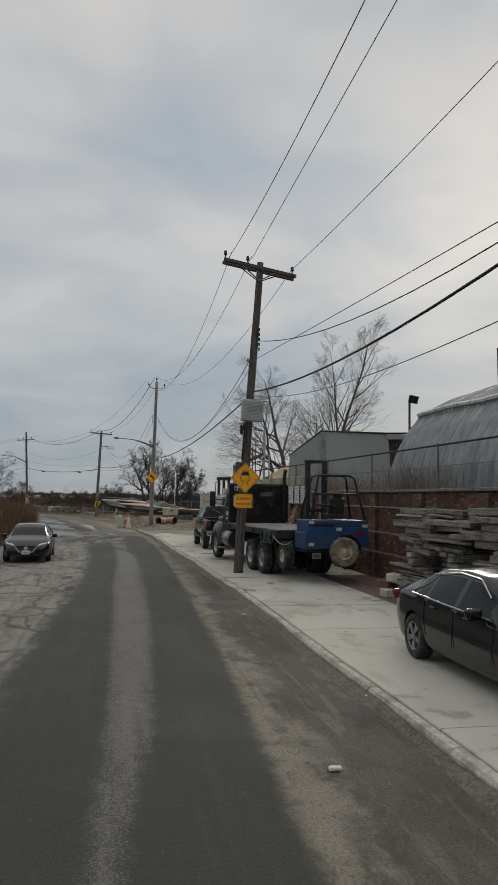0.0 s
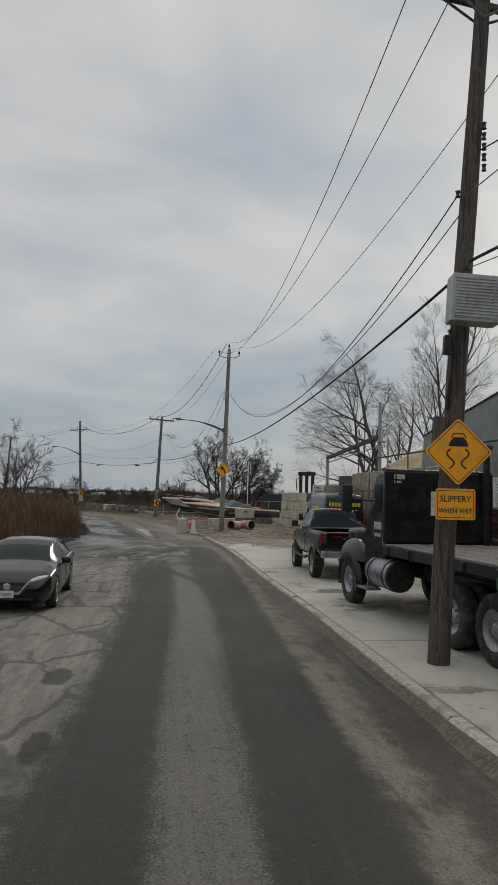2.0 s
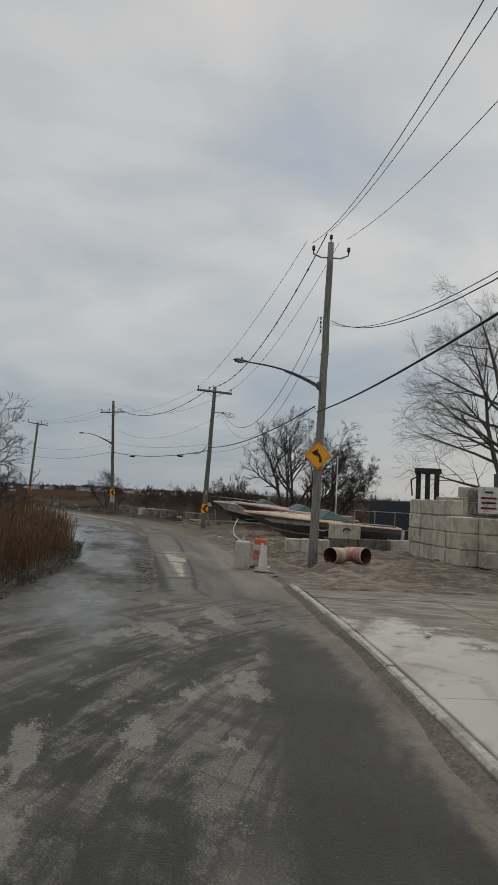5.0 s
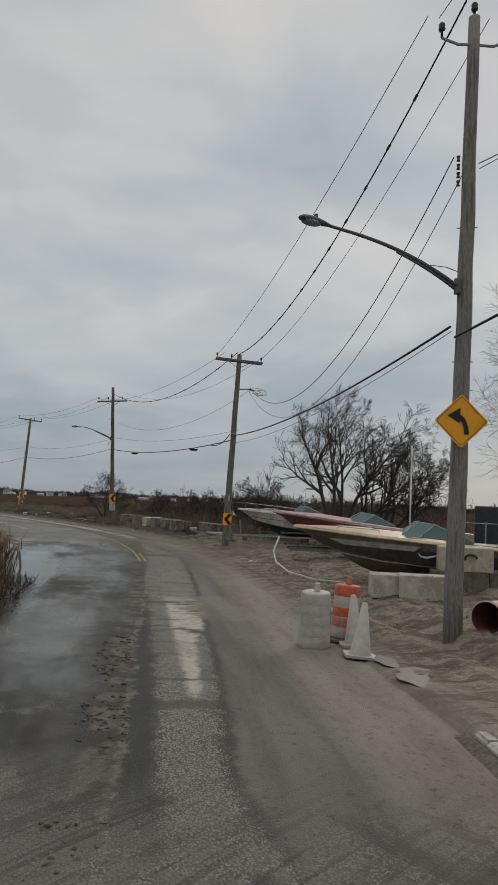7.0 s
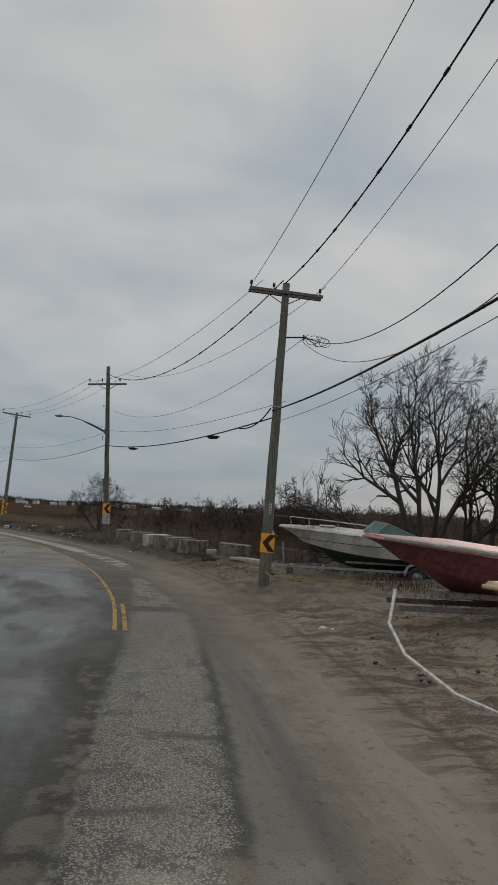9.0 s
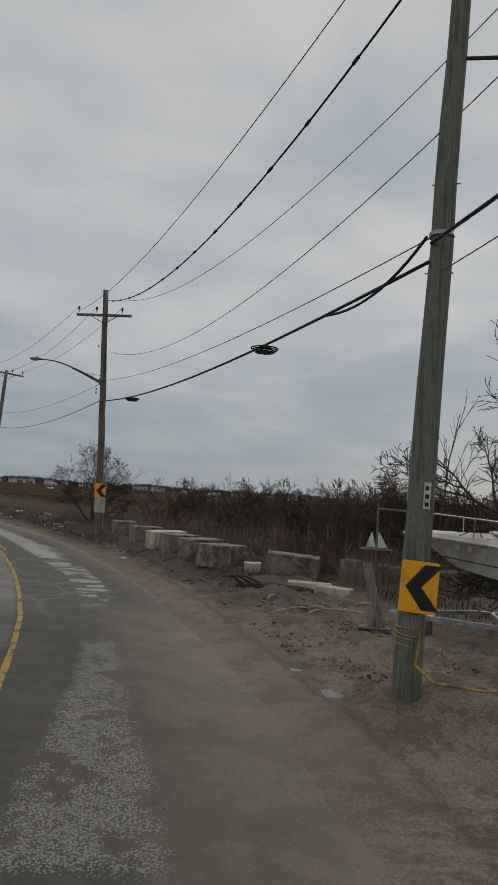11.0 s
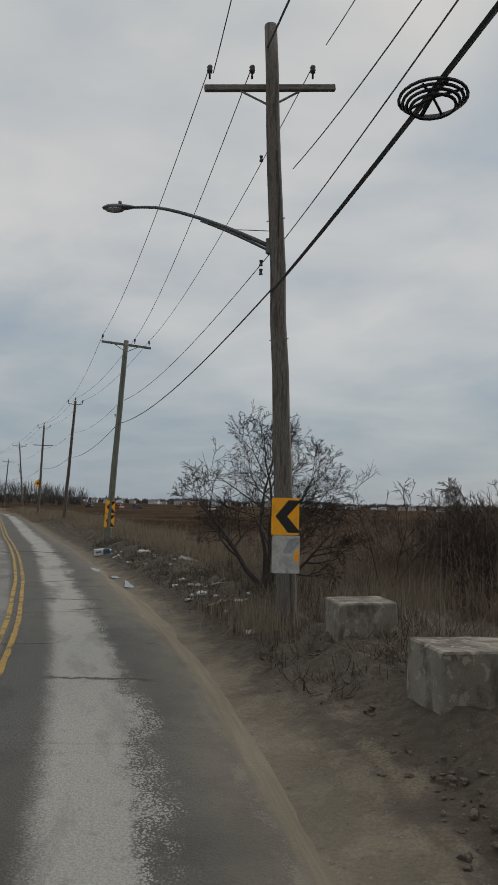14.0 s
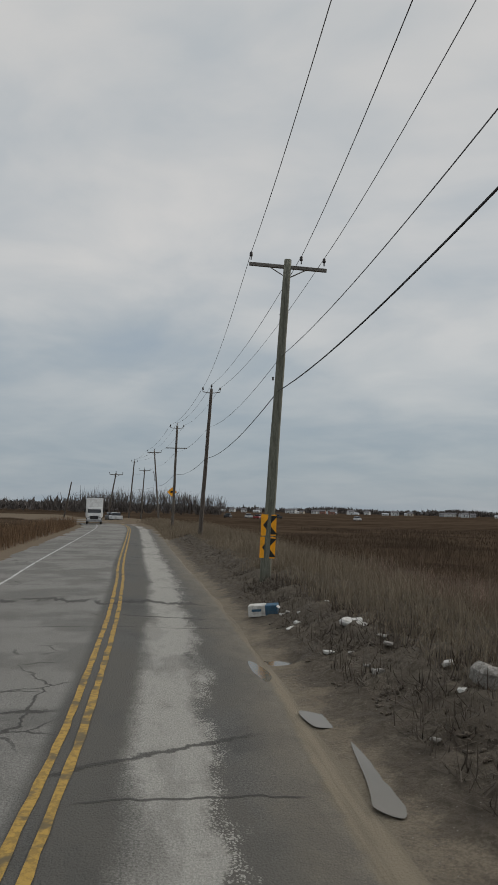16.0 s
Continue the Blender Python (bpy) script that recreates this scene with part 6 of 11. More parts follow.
def cable_loop(f, size):
    line = sag_line(*CURVES["p3", "p4", "k2"], 100)
    p, t = line[int(f * 100)], (line[int(f * 100) + 1] - line[int(f * 100) - 1]).normalized()
    ob = thing("cable_loop", "coiled black spare cable lashed under the telephone cable", "cable", "spare cable loops")
    t = Vector((t.x, t.y, 0)).normalized()
    side = t.cross(Vector((0, 0, 1))).normalized()
    for k in range(4):
        ring = []
        for j in range(25):
            a = 2 * math.pi * j / 24
            ring.append(p + t * math.cos(a) * (size - 0.03 * k) + side * math.sin(a) * (size - 0.03 * k) - Vector((0, 0, 0.07 + 0.025 * k)))
        part("turn", tube_mesh(ring, 0.014, 5), CABLE, ob)
    part("hanger", tube_mesh([p - t * size - Vector((0, 0, 0.08)), p - Vector((0, 0, 0.04)), p + t * size - Vector((0, 0, 0.08))], 0.02, 5), CABLE, ob)
    for turn in (-0.7, 0.7):
        o = t * math.cos(turn) * size * 0.95 + side * math.sin(turn) * size * 0.95
        part("spoke", tube_mesh([p - o - Vector((0, 0, 0.09)), p - Vector((0, 0, 0.06)), p + o - Vector((0, 0, 0.09))], 0.012, 5), CABLE, ob)


line = sag_line(*CURVES["p3", "p4", "k2"], 100)
a, b, c = WIRES["p3"]["k"], line[5] - Vector((0, 0, 0.30)), line[11]
lead = part("drop_cable", tube_mesh([a.lerp(b, u / 12).lerp(b.lerp(c, u / 12), u / 12) for u in range(13)], 0.022, 6), CABLE)
tagged(lead, "black telephone cable looping down from a pole", "cable")
cable_loop(0.215, 0.27)
cable_loop(0.715, 0.27)

# ---------------------------------------------------------------- vehicles
def paint(name, c, rough=0.28):
    n = Nodes(name, rough)
    n.b.inputs["Coat Weight"].default_value = 0.15
    n.b.inputs["Coat Roughness"].default_value = 0.12
    pos = n.coords()
    dust = n.noise(2.2, 5, 0.6, pos)
    low = n.math("MULTIPLY", n.step(dust, 0.48, 0.62), 0.10)
    fine = n.noise(40, 4, 0.7, pos)
    col = n.mix(low, c, (0.10, 0.09, 0.078))
    return n.done(col, n.math("ADD", rough, n.math("MULTIPLY", low, 0.9)), fine, 0.02, 0.002)


def glass(name, tint=(0.02, 0.024, 0.026)):
    n = Nodes(name, 0.06)
    n.b.inputs["Specular IOR Level"].default_value = 0.09
    return n.done(n.mix(n.noise(2, 3, 0.5), tint, tuple(1.6 * c for c in tint)), None)


CAR_BLACK = paint("black_car_paint", (0.006, 0.006, 0.007), 0.12)
CAR_DARK = paint("dark_car_paint", (0.006, 0.0065, 0.008), 0.12)
VAN_GREEN = paint("dark_green_van_paint", (0.005, 0.008, 0.007), 0.14)
PICKUP_BLACK = paint("faded_black_paint", (0.008, 0.008, 0.0085), 0.18)
TRUCK_BLACK = paint("dusty_black_truck_paint", (0.010, 0.0095, 0.0095), 0.26)
BLUE = worn("worn_blue_paint", (0.012, 0.040, 0.115), (0.022, 0.064, 0.165), 3, 0.4, bump=0.1, grime=(0.045, 0.045, 0.045), dirt=0.6)
MUD_RUBBER = worn("muddy_tyre", (0.15, 0.125, 0.09), (0.24, 0.205, 0.15), 5, 0.95, bump=0.6, grime=(0.05, 0.042, 0.035), dirt=0.6)
CREAM_RIM = worn("dirty_cream_rim", (0.42, 0.37, 0.25), (0.52, 0.46, 0.32), 5, 0.6, bump=0.1, grime=(0.15, 0.11, 0.06), dirt=0.7)
GLASS = glass("dark_window_glass")
RED_LENS = Nodes("red_lamp_lens", 0.15)
RED_LENS = RED_LENS.done(RED_LENS.mix(RED_LENS.noise(9), (0.16, 0.008, 0.008), (0.24, 0.014, 0.012)), None)
CLEAR_LENS = Nodes("clear_lamp_lens", 0.12)
CLEAR_LENS = CLEAR_LENS.done(CLEAR_LENS.mix(CLEAR_LENS.noise(14), (0.45, 0.46, 0.47), (0.7, 0.7, 0.7)), None)
DECK = worn("grey_deck_boards", (0.16, 0.148, 0.13), (0.26, 0.245, 0.22), 2.2, 0.9, bump=0.6, stretch=(6, 0.6, 6), grime=(0.08, 0.07, 0.06), dirt=0.6)
YELLOW_TEXT = worn("yellow_van_lettering", (0.55, 0.47, 0.05), (0.62, 0.53, 0.08), 6, 0.5, bump=0.0, dirt=0.1)
PALE_TEXT = worn("pale_green_lettering", (0.28, 0.40, 0.33), (0.34, 0.46, 0.38), 6, 0.5, bump=0.0, dirt=0.1)


def wheel(parent, x, y, z, r, w, rim_mat, spokes=0, rim=0.64, tyre=None, dual=0.0, lugs=0):
    """A wheel whose outer face looks along the sign of x."""
    sx = 1 if x > 0 else -1
    m = pose(x, y, z, 0, 90 * sx, 0)
    k = w / 2
    prof = [(rim * r, -k), (r * 0.93, -k), (r * 0.99, -k * 0.75), (r, -k * 0.3), (r, k * 0.3), (r * 0.99, k * 0.75), (r * 0.93, k), (rim * r, k * 0.96), (rim * r, -k)]
    bm = lathe_mesh(prof, 32)
    if lugs:
        for j in range(lugs):
            a = 2 * math.pi * j / lugs
            for v, tw in ((k * 0.45, 22), (-k * 0.45, -22)):
                add_box(bm, (r * 1.005 * math.cos(a + v), r * 1.005 * math.sin(a + v), v), (r * 0.07, r * 0.10, k * 0.85), (tw * 0, 0, math.degrees(a + v)))
    wob = part("wheel", bm, tyre or RUBBER, parent, at=m, smooth=not lugs)
    R = rim * r
    prof = [(R, k * 0.96), (R * 0.97, k * 0.9), (R * 0.9, k * 0.6), (R * 0.62, k * (0.35 if spokes else 0.25)), (R * 0.34, k * (0.45 if spokes else 0.7)), (R * 0.3, k * 0.8), (0, k * 0.82)]
    part("rim", lathe_mesh(prof, 24), BLACK_PAINT if spokes else rim_mat, wob, smooth=True)
    if spokes:
        bm = bmesh.new()
        for j in range(spokes):
            a = 360 * j / spokes
            for da in (-7, 7):
                q = pose(0, 0, 0, 0, 0, a + da)
                add_plate(bm, [(R * 0.18, -0.018), (R * 0.95, -0.022), (R * 0.95, 0.022), (R * 0.18, 0.018)], k * 0.66, k * 0.9, q)
        add_lathe(bm, [(R * 0.24, k * 0.6), (R * 0.24, k * 0.95), (0, k * 0.97)], 16)
        part("spokes", bm, rim_mat, wob)
        part("rim_lip", lathe_mesh([(R * 0.92, k * 0.82), (R * 1.0, k * 0.97), (R * 0.97, k * 1.0), (R * 0.9, k * 0.85)], 28), rim_mat, wob, smooth=True)
    else:
        for j in range(8):
            a = 2 * math.pi * j / 8
            part("wheel_nut", lathe_mesh([(0.022, 0), (0.022, 0.04), (0, 0.045)], 6, Matrix.Translation((R * 0.45 * math.cos(a), R * 0.45 * math.sin(a), k * 0.5))), rim_mat, wob)
    if dual:
        part("inner_tyre", lathe_mesh([(rim * r, -k - dual - 2 * k), (r * 0.96, -k - dual - 2 * k), (r, -k - dual - k), (r * 0.96, -k - dual), (rim * r, -k - dual)], 28), tyre or RUBBER, wob, smooth=True)
    return wob


def shell(parent, stations, mats, wheels, glass_y, windows, wheel_r, sill_drop=0.0, nose=0.12, flat_top=0.0, bed=None):
    """A car body lofted along y. Stations: y, lowest z, belt z, top z, half width at the belt, half width at the top.
    windows: side panes as (y0, y1); glass_y: ((windscreen y0, y1), (rear window y0, y1)); wheels: their y."""
    st = np.array(stations, float)
    ys = np.linspace(st[0, 0], st[-1, 0], 97)
    val = [np.interp(ys, st[:, 0], st[:, k]) for k in range(1, 6)]
    ker = np.array([1, 2, 3, 2, 1]) / 9
    val = [np.r_[v[:2], np.convolve(v, ker, "valid"), v[-2:]] for v in val]
    NS, NG, NT = 12, 6, 7                  # rows on the side, on the glass, on the top
    side = {-1: [], 1: []}
    bm = bmesh.new()
    kind = bm.faces.layers.int.new("kind")
    sections = []
    for i, y in enumerate(ys):
        zb, zl, zt, wl, wt = (v[i] for v in val)
        end = min(y - ys[0], ys[-1] - y)
        pinch = 1 - nose * (1 - min(1, end / 0.55)) ** 2
        pts = [(0.0, zb), (wl * 0.8 * pinch, zb)]
        for k in range(NS + 1):
            f = k / NS
            z = zb + (zl - zb) * f
            bulge = 1 - 0.075 * (1 - f) ** 2 - 0.05 * max(0, f - 0.62) / 0.38 * (0.8) + 0.018 * math.sin(min(1, f / 0.7) * math.pi)
            pts.append((wl * bulge * pinch, z))
        rise = zt - zl
        for k in range(1, NG + 1):
            f = k / NG
            pts.append((wl * 0.95 * pinch + (wt * pinch - wl * 0.95 * pinch) * (f ** 1.15), zl + max(rise, 0.01) * (f * (0.92 if rise > 0.15 else 0.8))))
        x0, z0 = pts[-1]
        for k in range(1, NT + 1):
            f = k / NT
            crown = (zt - z0)
            pts.append((x0 * (1 - f), z0 + crown * math.sin(f * math.pi / 2) ** 0.8))
        sections.append(pts)
    W = 0
    grid = {1: [], -1: []}
    for i, pts in enumerate(sections):
        for sgn in (1, -1):
            row = []
            for (x, z) in pts:
                y = ys[i]
                for wy in wheels:
                    ra = wheel_r * 1.13
                    r = math.hypot(y - wy, z - wheel_r)
                    if abs(x) > 0.5 and abs(r - ra) < 0.045:
                        y, z = wy + (y - wy) * ra / r, wheel_r + (z - wheel_r) * ra / r
                row.append(bm.verts.new((sgn * x, y, z)))
            grid[sgn].append(row)
    n = len(sections[0])
    for sgn in (1, -1):
        for i in range(len(ys) - 1):
            for j in range(n - 1):
                q = [grid[sgn][i][j], grid[sgn][i + 1][j], grid[sgn][i + 1][j + 1], grid[sgn][i][j + 1]]
                c = sum((v.co for v in q), Vector()) / 4
                if abs(c.x) > 0.45 and any(math.hypot(c.y - wy, c.z - wheel_r) < wheel_r * 1.13 for wy in wheels):
                    continue
                if bed and bed[0] < c.y < bed[1] and j >= 2 + NS + 2 and abs(c.x) < bed[2]:
                    continue
                try:
                    f = bm.faces.new(q if sgn < 0 else q[::-1])
                except ValueError:
                    continue
                band = 0
                if 2 + NS + 0 < j + 1 <= 2 + NS + NG - 1:
                    for w, (a, b) in enumerate(windows):
                        lean = (c.z - np.interp(c.y, st[:, 0], st[:, 2])) * 0.35
                        if a + (lean if w == 0 else 0) < c.y < b - (lean if w == len(windows) - 1 else 0):
                            band = 10 + w * 2 + (sgn > 0)
                if j + 1 > 2 + NS + NG - 2:
                    for w, (a, b) in enumerate(glass_y):
                        if a < c.y < b and abs(c.x) < np.interp(c.y, st[:, 0], st[:, 5]) * 0.97:
                            band = 1 + w
                f[kind] = band
    for row_i in (0, -1):
        loop = grid[1][row_i] + grid[-1][row_i][::-1]
        loop = list(dict.fromkeys(loop))
        for a, b in zip(range(n - 1), range(1, n)):
            q = [grid[1][row_i][a], grid[1][row_i][b], grid[-1][row_i][b], grid[-1][row_i][a]]
            try:
                bm.faces.new(q if row_i else q[::-1])
            except ValueError:
                pass
    bmesh.ops.remove_doubles(bm, verts=bm.verts, dist=0.0005)
    names = {1: "windscreen", 2: "rear_window"}
    kinds = sorted({f[kind] for f in bm.faces})
    out = {}
    for kd in kinds:
        cp = bm.copy()
        lay = cp.faces.layers.int["kind"]
        bmesh.ops.delete(cp, geom=[f for f in cp.faces if f[lay] != kd], context="FACES")
        bmesh.ops.delete(cp, geom=[v for v in cp.verts if not v.link_faces], context="VERTS")
        if kd == 0:
            bmesh.ops.recalc_face_normals(cp, faces=cp.faces)
            out["body"] = part("body", cp, mats[0], parent, smooth=True)
        else:
            ob = part(names.get(kd, "side_window"), cp, mats[1], parent, smooth=True)
            out[kd] = ob
    bm.free()
    # dark wheel wells and underside
    lo, hi = ys[0] + 0.25, ys[-1] - 0.25
    wb = float(st[:, 4].max())
    bmw = bmesh.new()
    add_box(bmw, (0, (lo + hi) / 2, float(st[:, 1].min()) + 0.12 + wheel_r * 0.45), (2 * wb * 0.80, hi - lo, 0.14 + wheel_r * 0.9))
    part("underbody", bmw, BLACK_PAINT, parent)
    return out


def plate_bar(parent, m, w=0.30, h=0.15):
    p = part("number_plate", plate_mesh(round_rect(w, h, 0.01), 0, 0.005), WHITE_PAINT, parent, at=m)
    part("bar", plate_mesh([(-w * 0.36, -h * 0.2), (w * 0.36, -h * 0.2), (w * 0.36, h * 0.2), (-w * 0.36, h * 0.2)], 0.006, 0.007), GREY_PAINT, p)


def mirror(parent, x, y, z, mat, size=(0.2, 0.12, 0.13)):
    ob = part("mirror", box_mesh((x, y, z), size, bevel=0.04, seg=2), mat, parent, smooth=True)
    return ob


SEDAN = [(-2.42, 0.42, 0.80, 0.82, 0.80, 0.60), (-2.33, 0.30, 0.92, 1.02, 0.86, 0.66), (-1.95, 0.24, 0.96, 1.10, 0.90, 0.64), (-1.55, 0.22, 0.96, 1.20, 0.915, 0.60), (-1.0, 0.22, 0.95, 1.41, 0.92, 0.58), (-0.35, 0.22, 0.93, 1.465, 0.92, 0.585),
         (0.25, 0.22, 0.91, 1.43, 0.92, 0.585), (0.75, 0.22, 0.90, 1.23, 0.92, 0.62), (1.15, 0.22, 0.885, 1.02, 0.915, 0.70), (1.5, 0.22, 0.85, 0.97, 0.91, 0.74), (2.05, 0.24, 0.76, 0.86, 0.87, 0.70), (2.34, 0.26, 0.62, 0.70, 0.80, 0.60), (2.44, 0.34, 0.54, 0.57, 0.74, 0.5)]


def sedan(name, label, at, body, front_detail):
    ob = thing(name, label, "car", at=at)
    shell(ob, SEDAN, (body, GLASS), (-1.39, 1.41), ((0.52, 1.17), (-1.85, -1.02)), ((-1.35, -1.02), (-0.95, -0.14), (-0.06, 0.78)), 0.335)
    for y in (-1.39, 1.41):
        for x in (-0.80, 0.80):
            wheel(ob, x, y, 0.335, 0.335, 0.225, STEEL_WHEEL, 5)
    for s in (-1, 1):
        mirror(ob, s * 0.99, 0.62, 0.98, body, (0.2, 0.13, 0.14))
        part("window_trim", tube_mesh([(s * 0.875, -1.5, 0.985), (s * 0.875, -0.5, 0.955), (s * 0.875, 0.85, 0.93)], 0.011, 6), CHROME, ob)
        part("window_trim", tube_mesh([(s * 0.84, -1.52, 1.0), (s * 0.66, -1.1, 1.30), (s * 0.62, -0.4, 1.39), (s * 0.625, 0.2, 1.36), (s * 0.72, 0.6, 1.17)], 0.010, 6), CHROME if front_detail == "wing" else BLACK_PAINT, ob)
        for y in (-0.72, 0.28):
            part("door_handle", box_mesh((s * 0.915, y, 0.86), (0.03, 0.17, 0.03), bevel=0.01), body, ob)
        for y in (-1.0, -0.1, 0.92):
            part("door_gap", tube_mesh([(s * 0.921, y, 0.40), (s * 0.926, y, 0.62), (s * 0.895, y + (0.02 if y > 0 else -0.03), 0.90)], 0.006, 4), BLACK_PAINT, ob)
        hl = bmesh.new()
        bmesh.ops.create_uvsphere(hl, u_segments=14, v_segments=8, radius=1)
        for v in hl.verts:
            v.co = Vector((s * (0.61 + v.co.x * 0.22), 2.12 - (v.co.x * 0.16) + v.co.y * 0.17, 0.70 + v.co.z * 0.075 + v.co.x * 0.05))
        part("headlight", hl, CLEAR_LENS, ob, smooth=True)
        tl = bmesh.new()
        add_box(tl, (s * 0.70, -2.30, 0.86), (0.30, 0.2, 0.14), (0, 0, s * -18), 0.04, 2)
        part("tail_light", tl, RED_LENS, ob, smooth=True)
    part("grille", plate_mesh([(-0.42, 0.13), (0.42, 0.13), (0.26, -0.13), (-0.26, -0.13)], 0, 0.03, pose(0, 2.40, 0.53, 90, 0, 180)), BLACK_PAINT, ob)
    part("grille_trim", plate_mesh(stroke([(-0.44, 0.13), (-0.25, -0.11), (0.25, -0.11), (0.44, 0.13)], 0.045), 0, 0.02, pose(0, 2.45, 0.55, 90, 0, 180)), CHROME, ob)
    part("badge", lathe_mesh([(0.075, 0), (0.075, 0.012), (0.05, 0.016), (0, 0.016)], 18, pose(0, 2.43, 0.57, -90, 0, 0)), CHROME, ob)
    part("lower_intake", box_mesh((0, 2.40, 0.33), (1.1, 0.08, 0.1), bevel=0.02), BLACK_PAINT, ob)
    plate_bar(ob, pose(0, 2.47, 0.42, 90, 0, 180))
    plate_bar(ob, pose(0, -2.43, 0.72, 90, 0, 0))
    return ob


sedan("sedan", "shiny black sedan parked on the pavement", pose(5.14, 19.02, 0.11, 0, 0, 180 + 13) @ Matrix.Scale(1.07, 4), CAR_BLACK, "wing")
sedan("sedan", "black sedan standing on the road facing the viewer", pose(-8.68, 38.15, 0.0, 0, 0, 180 + 15), CAR_DARK, "v")

# pickup truck
PICK = [(-2.72, 0.78, 1.22, 1.25, 0.93, 0.90), (-2.62, 0.68, 1.30, 1.34, 0.97, 0.93), (-1.7, 0.66, 1.31, 1.35, 0.98, 0.94), (-0.62, 0.62, 1.31, 1.36, 0.98, 0.93), (-0.50, 0.62, 1.31, 1.84, 0.98, 0.70), (-0.30, 0.60, 1.31, 1.96, 0.98, 0.67), (0.35, 0.60, 1.30, 1.97, 0.98, 0.67),
        (0.62, 0.60, 1.29, 1.90, 0.98, 0.69), (1.2, 0.60, 1.28, 1.42, 0.97, 0.80), (1.5, 0.60, 1.25, 1.38, 0.95, 0.76), (2.5, 0.58, 1.15, 1.28, 0.90, 0.62), (2.8, 0.60, 1.05, 1.12, 0.86, 0.58), (2.92, 0.66, 0.95, 0.98, 0.84, 0.55)]
pk = thing("pickup_truck", "black pickup truck with dull alloy wheels parked on the pavement", "pickup truck", at=pose(-1.42, 45.95, 0.11, 0, 0, 13.0) @ Matrix.Diagonal((1, 1, 1.09, 1)))
shell(pk, PICK, (PICKUP_BLACK, GLASS), (-1.66, 1.74), ((0.66, 1.22), (-0.66, -0.34)), ((-0.18, 0.80),), 0.42, nose=0.05, bed=(-2.56, -0.72, 0.76))
for y in (-1.66, 1.74):
    for x in (-0.86, 0.86):
        wheel(pk, x, y, 0.40, 0.40, 0.28, STEEL_WHEEL)
part("bed_floor", box_mesh((0, -1.64, 0.92), (1.56, 1.9, 0.04)), BLACK_PAINT, pk)
for s in (-1, 1):
    part("bed_wall", box_mesh((s * 0.78, -1.64, 1.13), (0.03, 1.9, 0.42)), BLACK_PAINT, pk)
    tl = part("tail_light", box_mesh((s * 0.86, -2.66, 1.14), (0.15, 0.10, 0.34), bevel=0.02, seg=2), RED_LENS, pk, smooth=True)
    part("mirror_arm", tube_mesh([(s * 0.95, 0.72, 1.36), (s * 1.1, 0.74, 1.42)], 0.03, 6), BLACK_PAINT, pk)
    mirror(pk, s * 1.14, 0.74, 1.45, BLACK_PAINT, (0.22, 0.1, 0.2))
    part("door_handle", box_mesh((s * 0.985, -0.05, 1.16), (0.03, 0.16, 0.05), bevel=0.01), BLACK_PAINT, pk)
    part("side_step", tube_mesh([(s * 1.0, -0.9, 0.55), (s * 1.02, -0.7, 0.5), (s * 1.02, 0.9, 0.5), (s * 1.0, 1.1, 0.55)], 0.04, 8), BLACK_PAINT, pk)
    part("door_gap", tube_mesh([(s * 0.985, -0.42, 0.7), (s * 0.99, -0.42, 1.0), (s * 0.955, -0.42, 1.3)], 0.008, 4), BLACK_PAINT, pk)
    part("fender_flare", tube_mesh([(s * 0.965, -1.66 + 0.50 * math.cos(a), 0.42 + 0.50 * math.sin(a)) for a in (k * math.pi / 12 for k in range(13))], 0.045, 6), PICKUP_BLACK, pk, smooth=True)
    part("mud_flap", box_mesh((s * 0.84, -2.16, 0.52), (0.3, 0.02, 0.36), bevel=0.005), BLACK_PAINT, pk)
part("tailgate", box_mesh((0, -2.70, 1.10), (1.52, 0.06, 0.46), bevel=0.02, seg=2), PICKUP_BLACK, pk)
part("tailgate_handle", box_mesh((0, -2.735, 1.22), (0.24, 0.02, 0.07), bevel=0.01), BLACK_PAINT, pk)
part("tailgate_badge", box_mesh((-0.42, -2.735, 1.22), (0.3, 0.01, 0.045)), RED_LENS, pk)
part("rear_bumper", box_mesh((0, -2.82, 0.74), (1.86, 0.2, 0.2), bevel=0.03, seg=2), CHROME, pk)
plate_bar(pk, pose(0, -2.93, 0.74, 90, 0, 0), 0.28, 0.13)
part("brake_light", box_mesh((0, -0.56, 1.90), (0.4, 0.04, 0.045), bevel=0.01), RED_LENS, pk)

# panel van
VAN = [(-2.92, 0.42, 1.50, 2.52, 0.98, 0.82), (-2.80, 0.36, 1.52, 2.68, 1.0, 0.84), (-2.2, 0.34, 1.52, 2.72, 1.01, 0.84), (0.6, 0.34, 1.50, 2.74, 1.01, 0.84), (1.25, 0.34, 1.45, 2.66, 1.01, 0.82), (1.6, 0.34, 1.42, 2.35, 1.0, 0.80), (2.05, 0.34, 1.34, 1.62, 0.99, 0.82), (2.5, 0.36, 1.2, 1.36, 0.95, 0.80), (2.85, 0.40, 0.95, 1.05, 0.88, 0.7), (2.95, 0.5, 0.78, 0.82, 0.82, 0.6)]
vn = thing("van", "dark green panel van with yellow lettering parked on the pavement", "van", at=pose(-1.56, 56.65, 0.11, 0, 0, 12.7))
shell(vn, VAN, (VAN_GREEN, GLASS), (-1.78, 1.78), ((1.5, 2.12), (5, 6)), ((0.72, 1.62),), 0.37, nose=0.03)
for y in (-1.78, 1.78):
    for x in (-0.88, 0.88):
        wheel(vn, x, y, 0.36, 0.36, 0.24, STEEL_WHEEL)
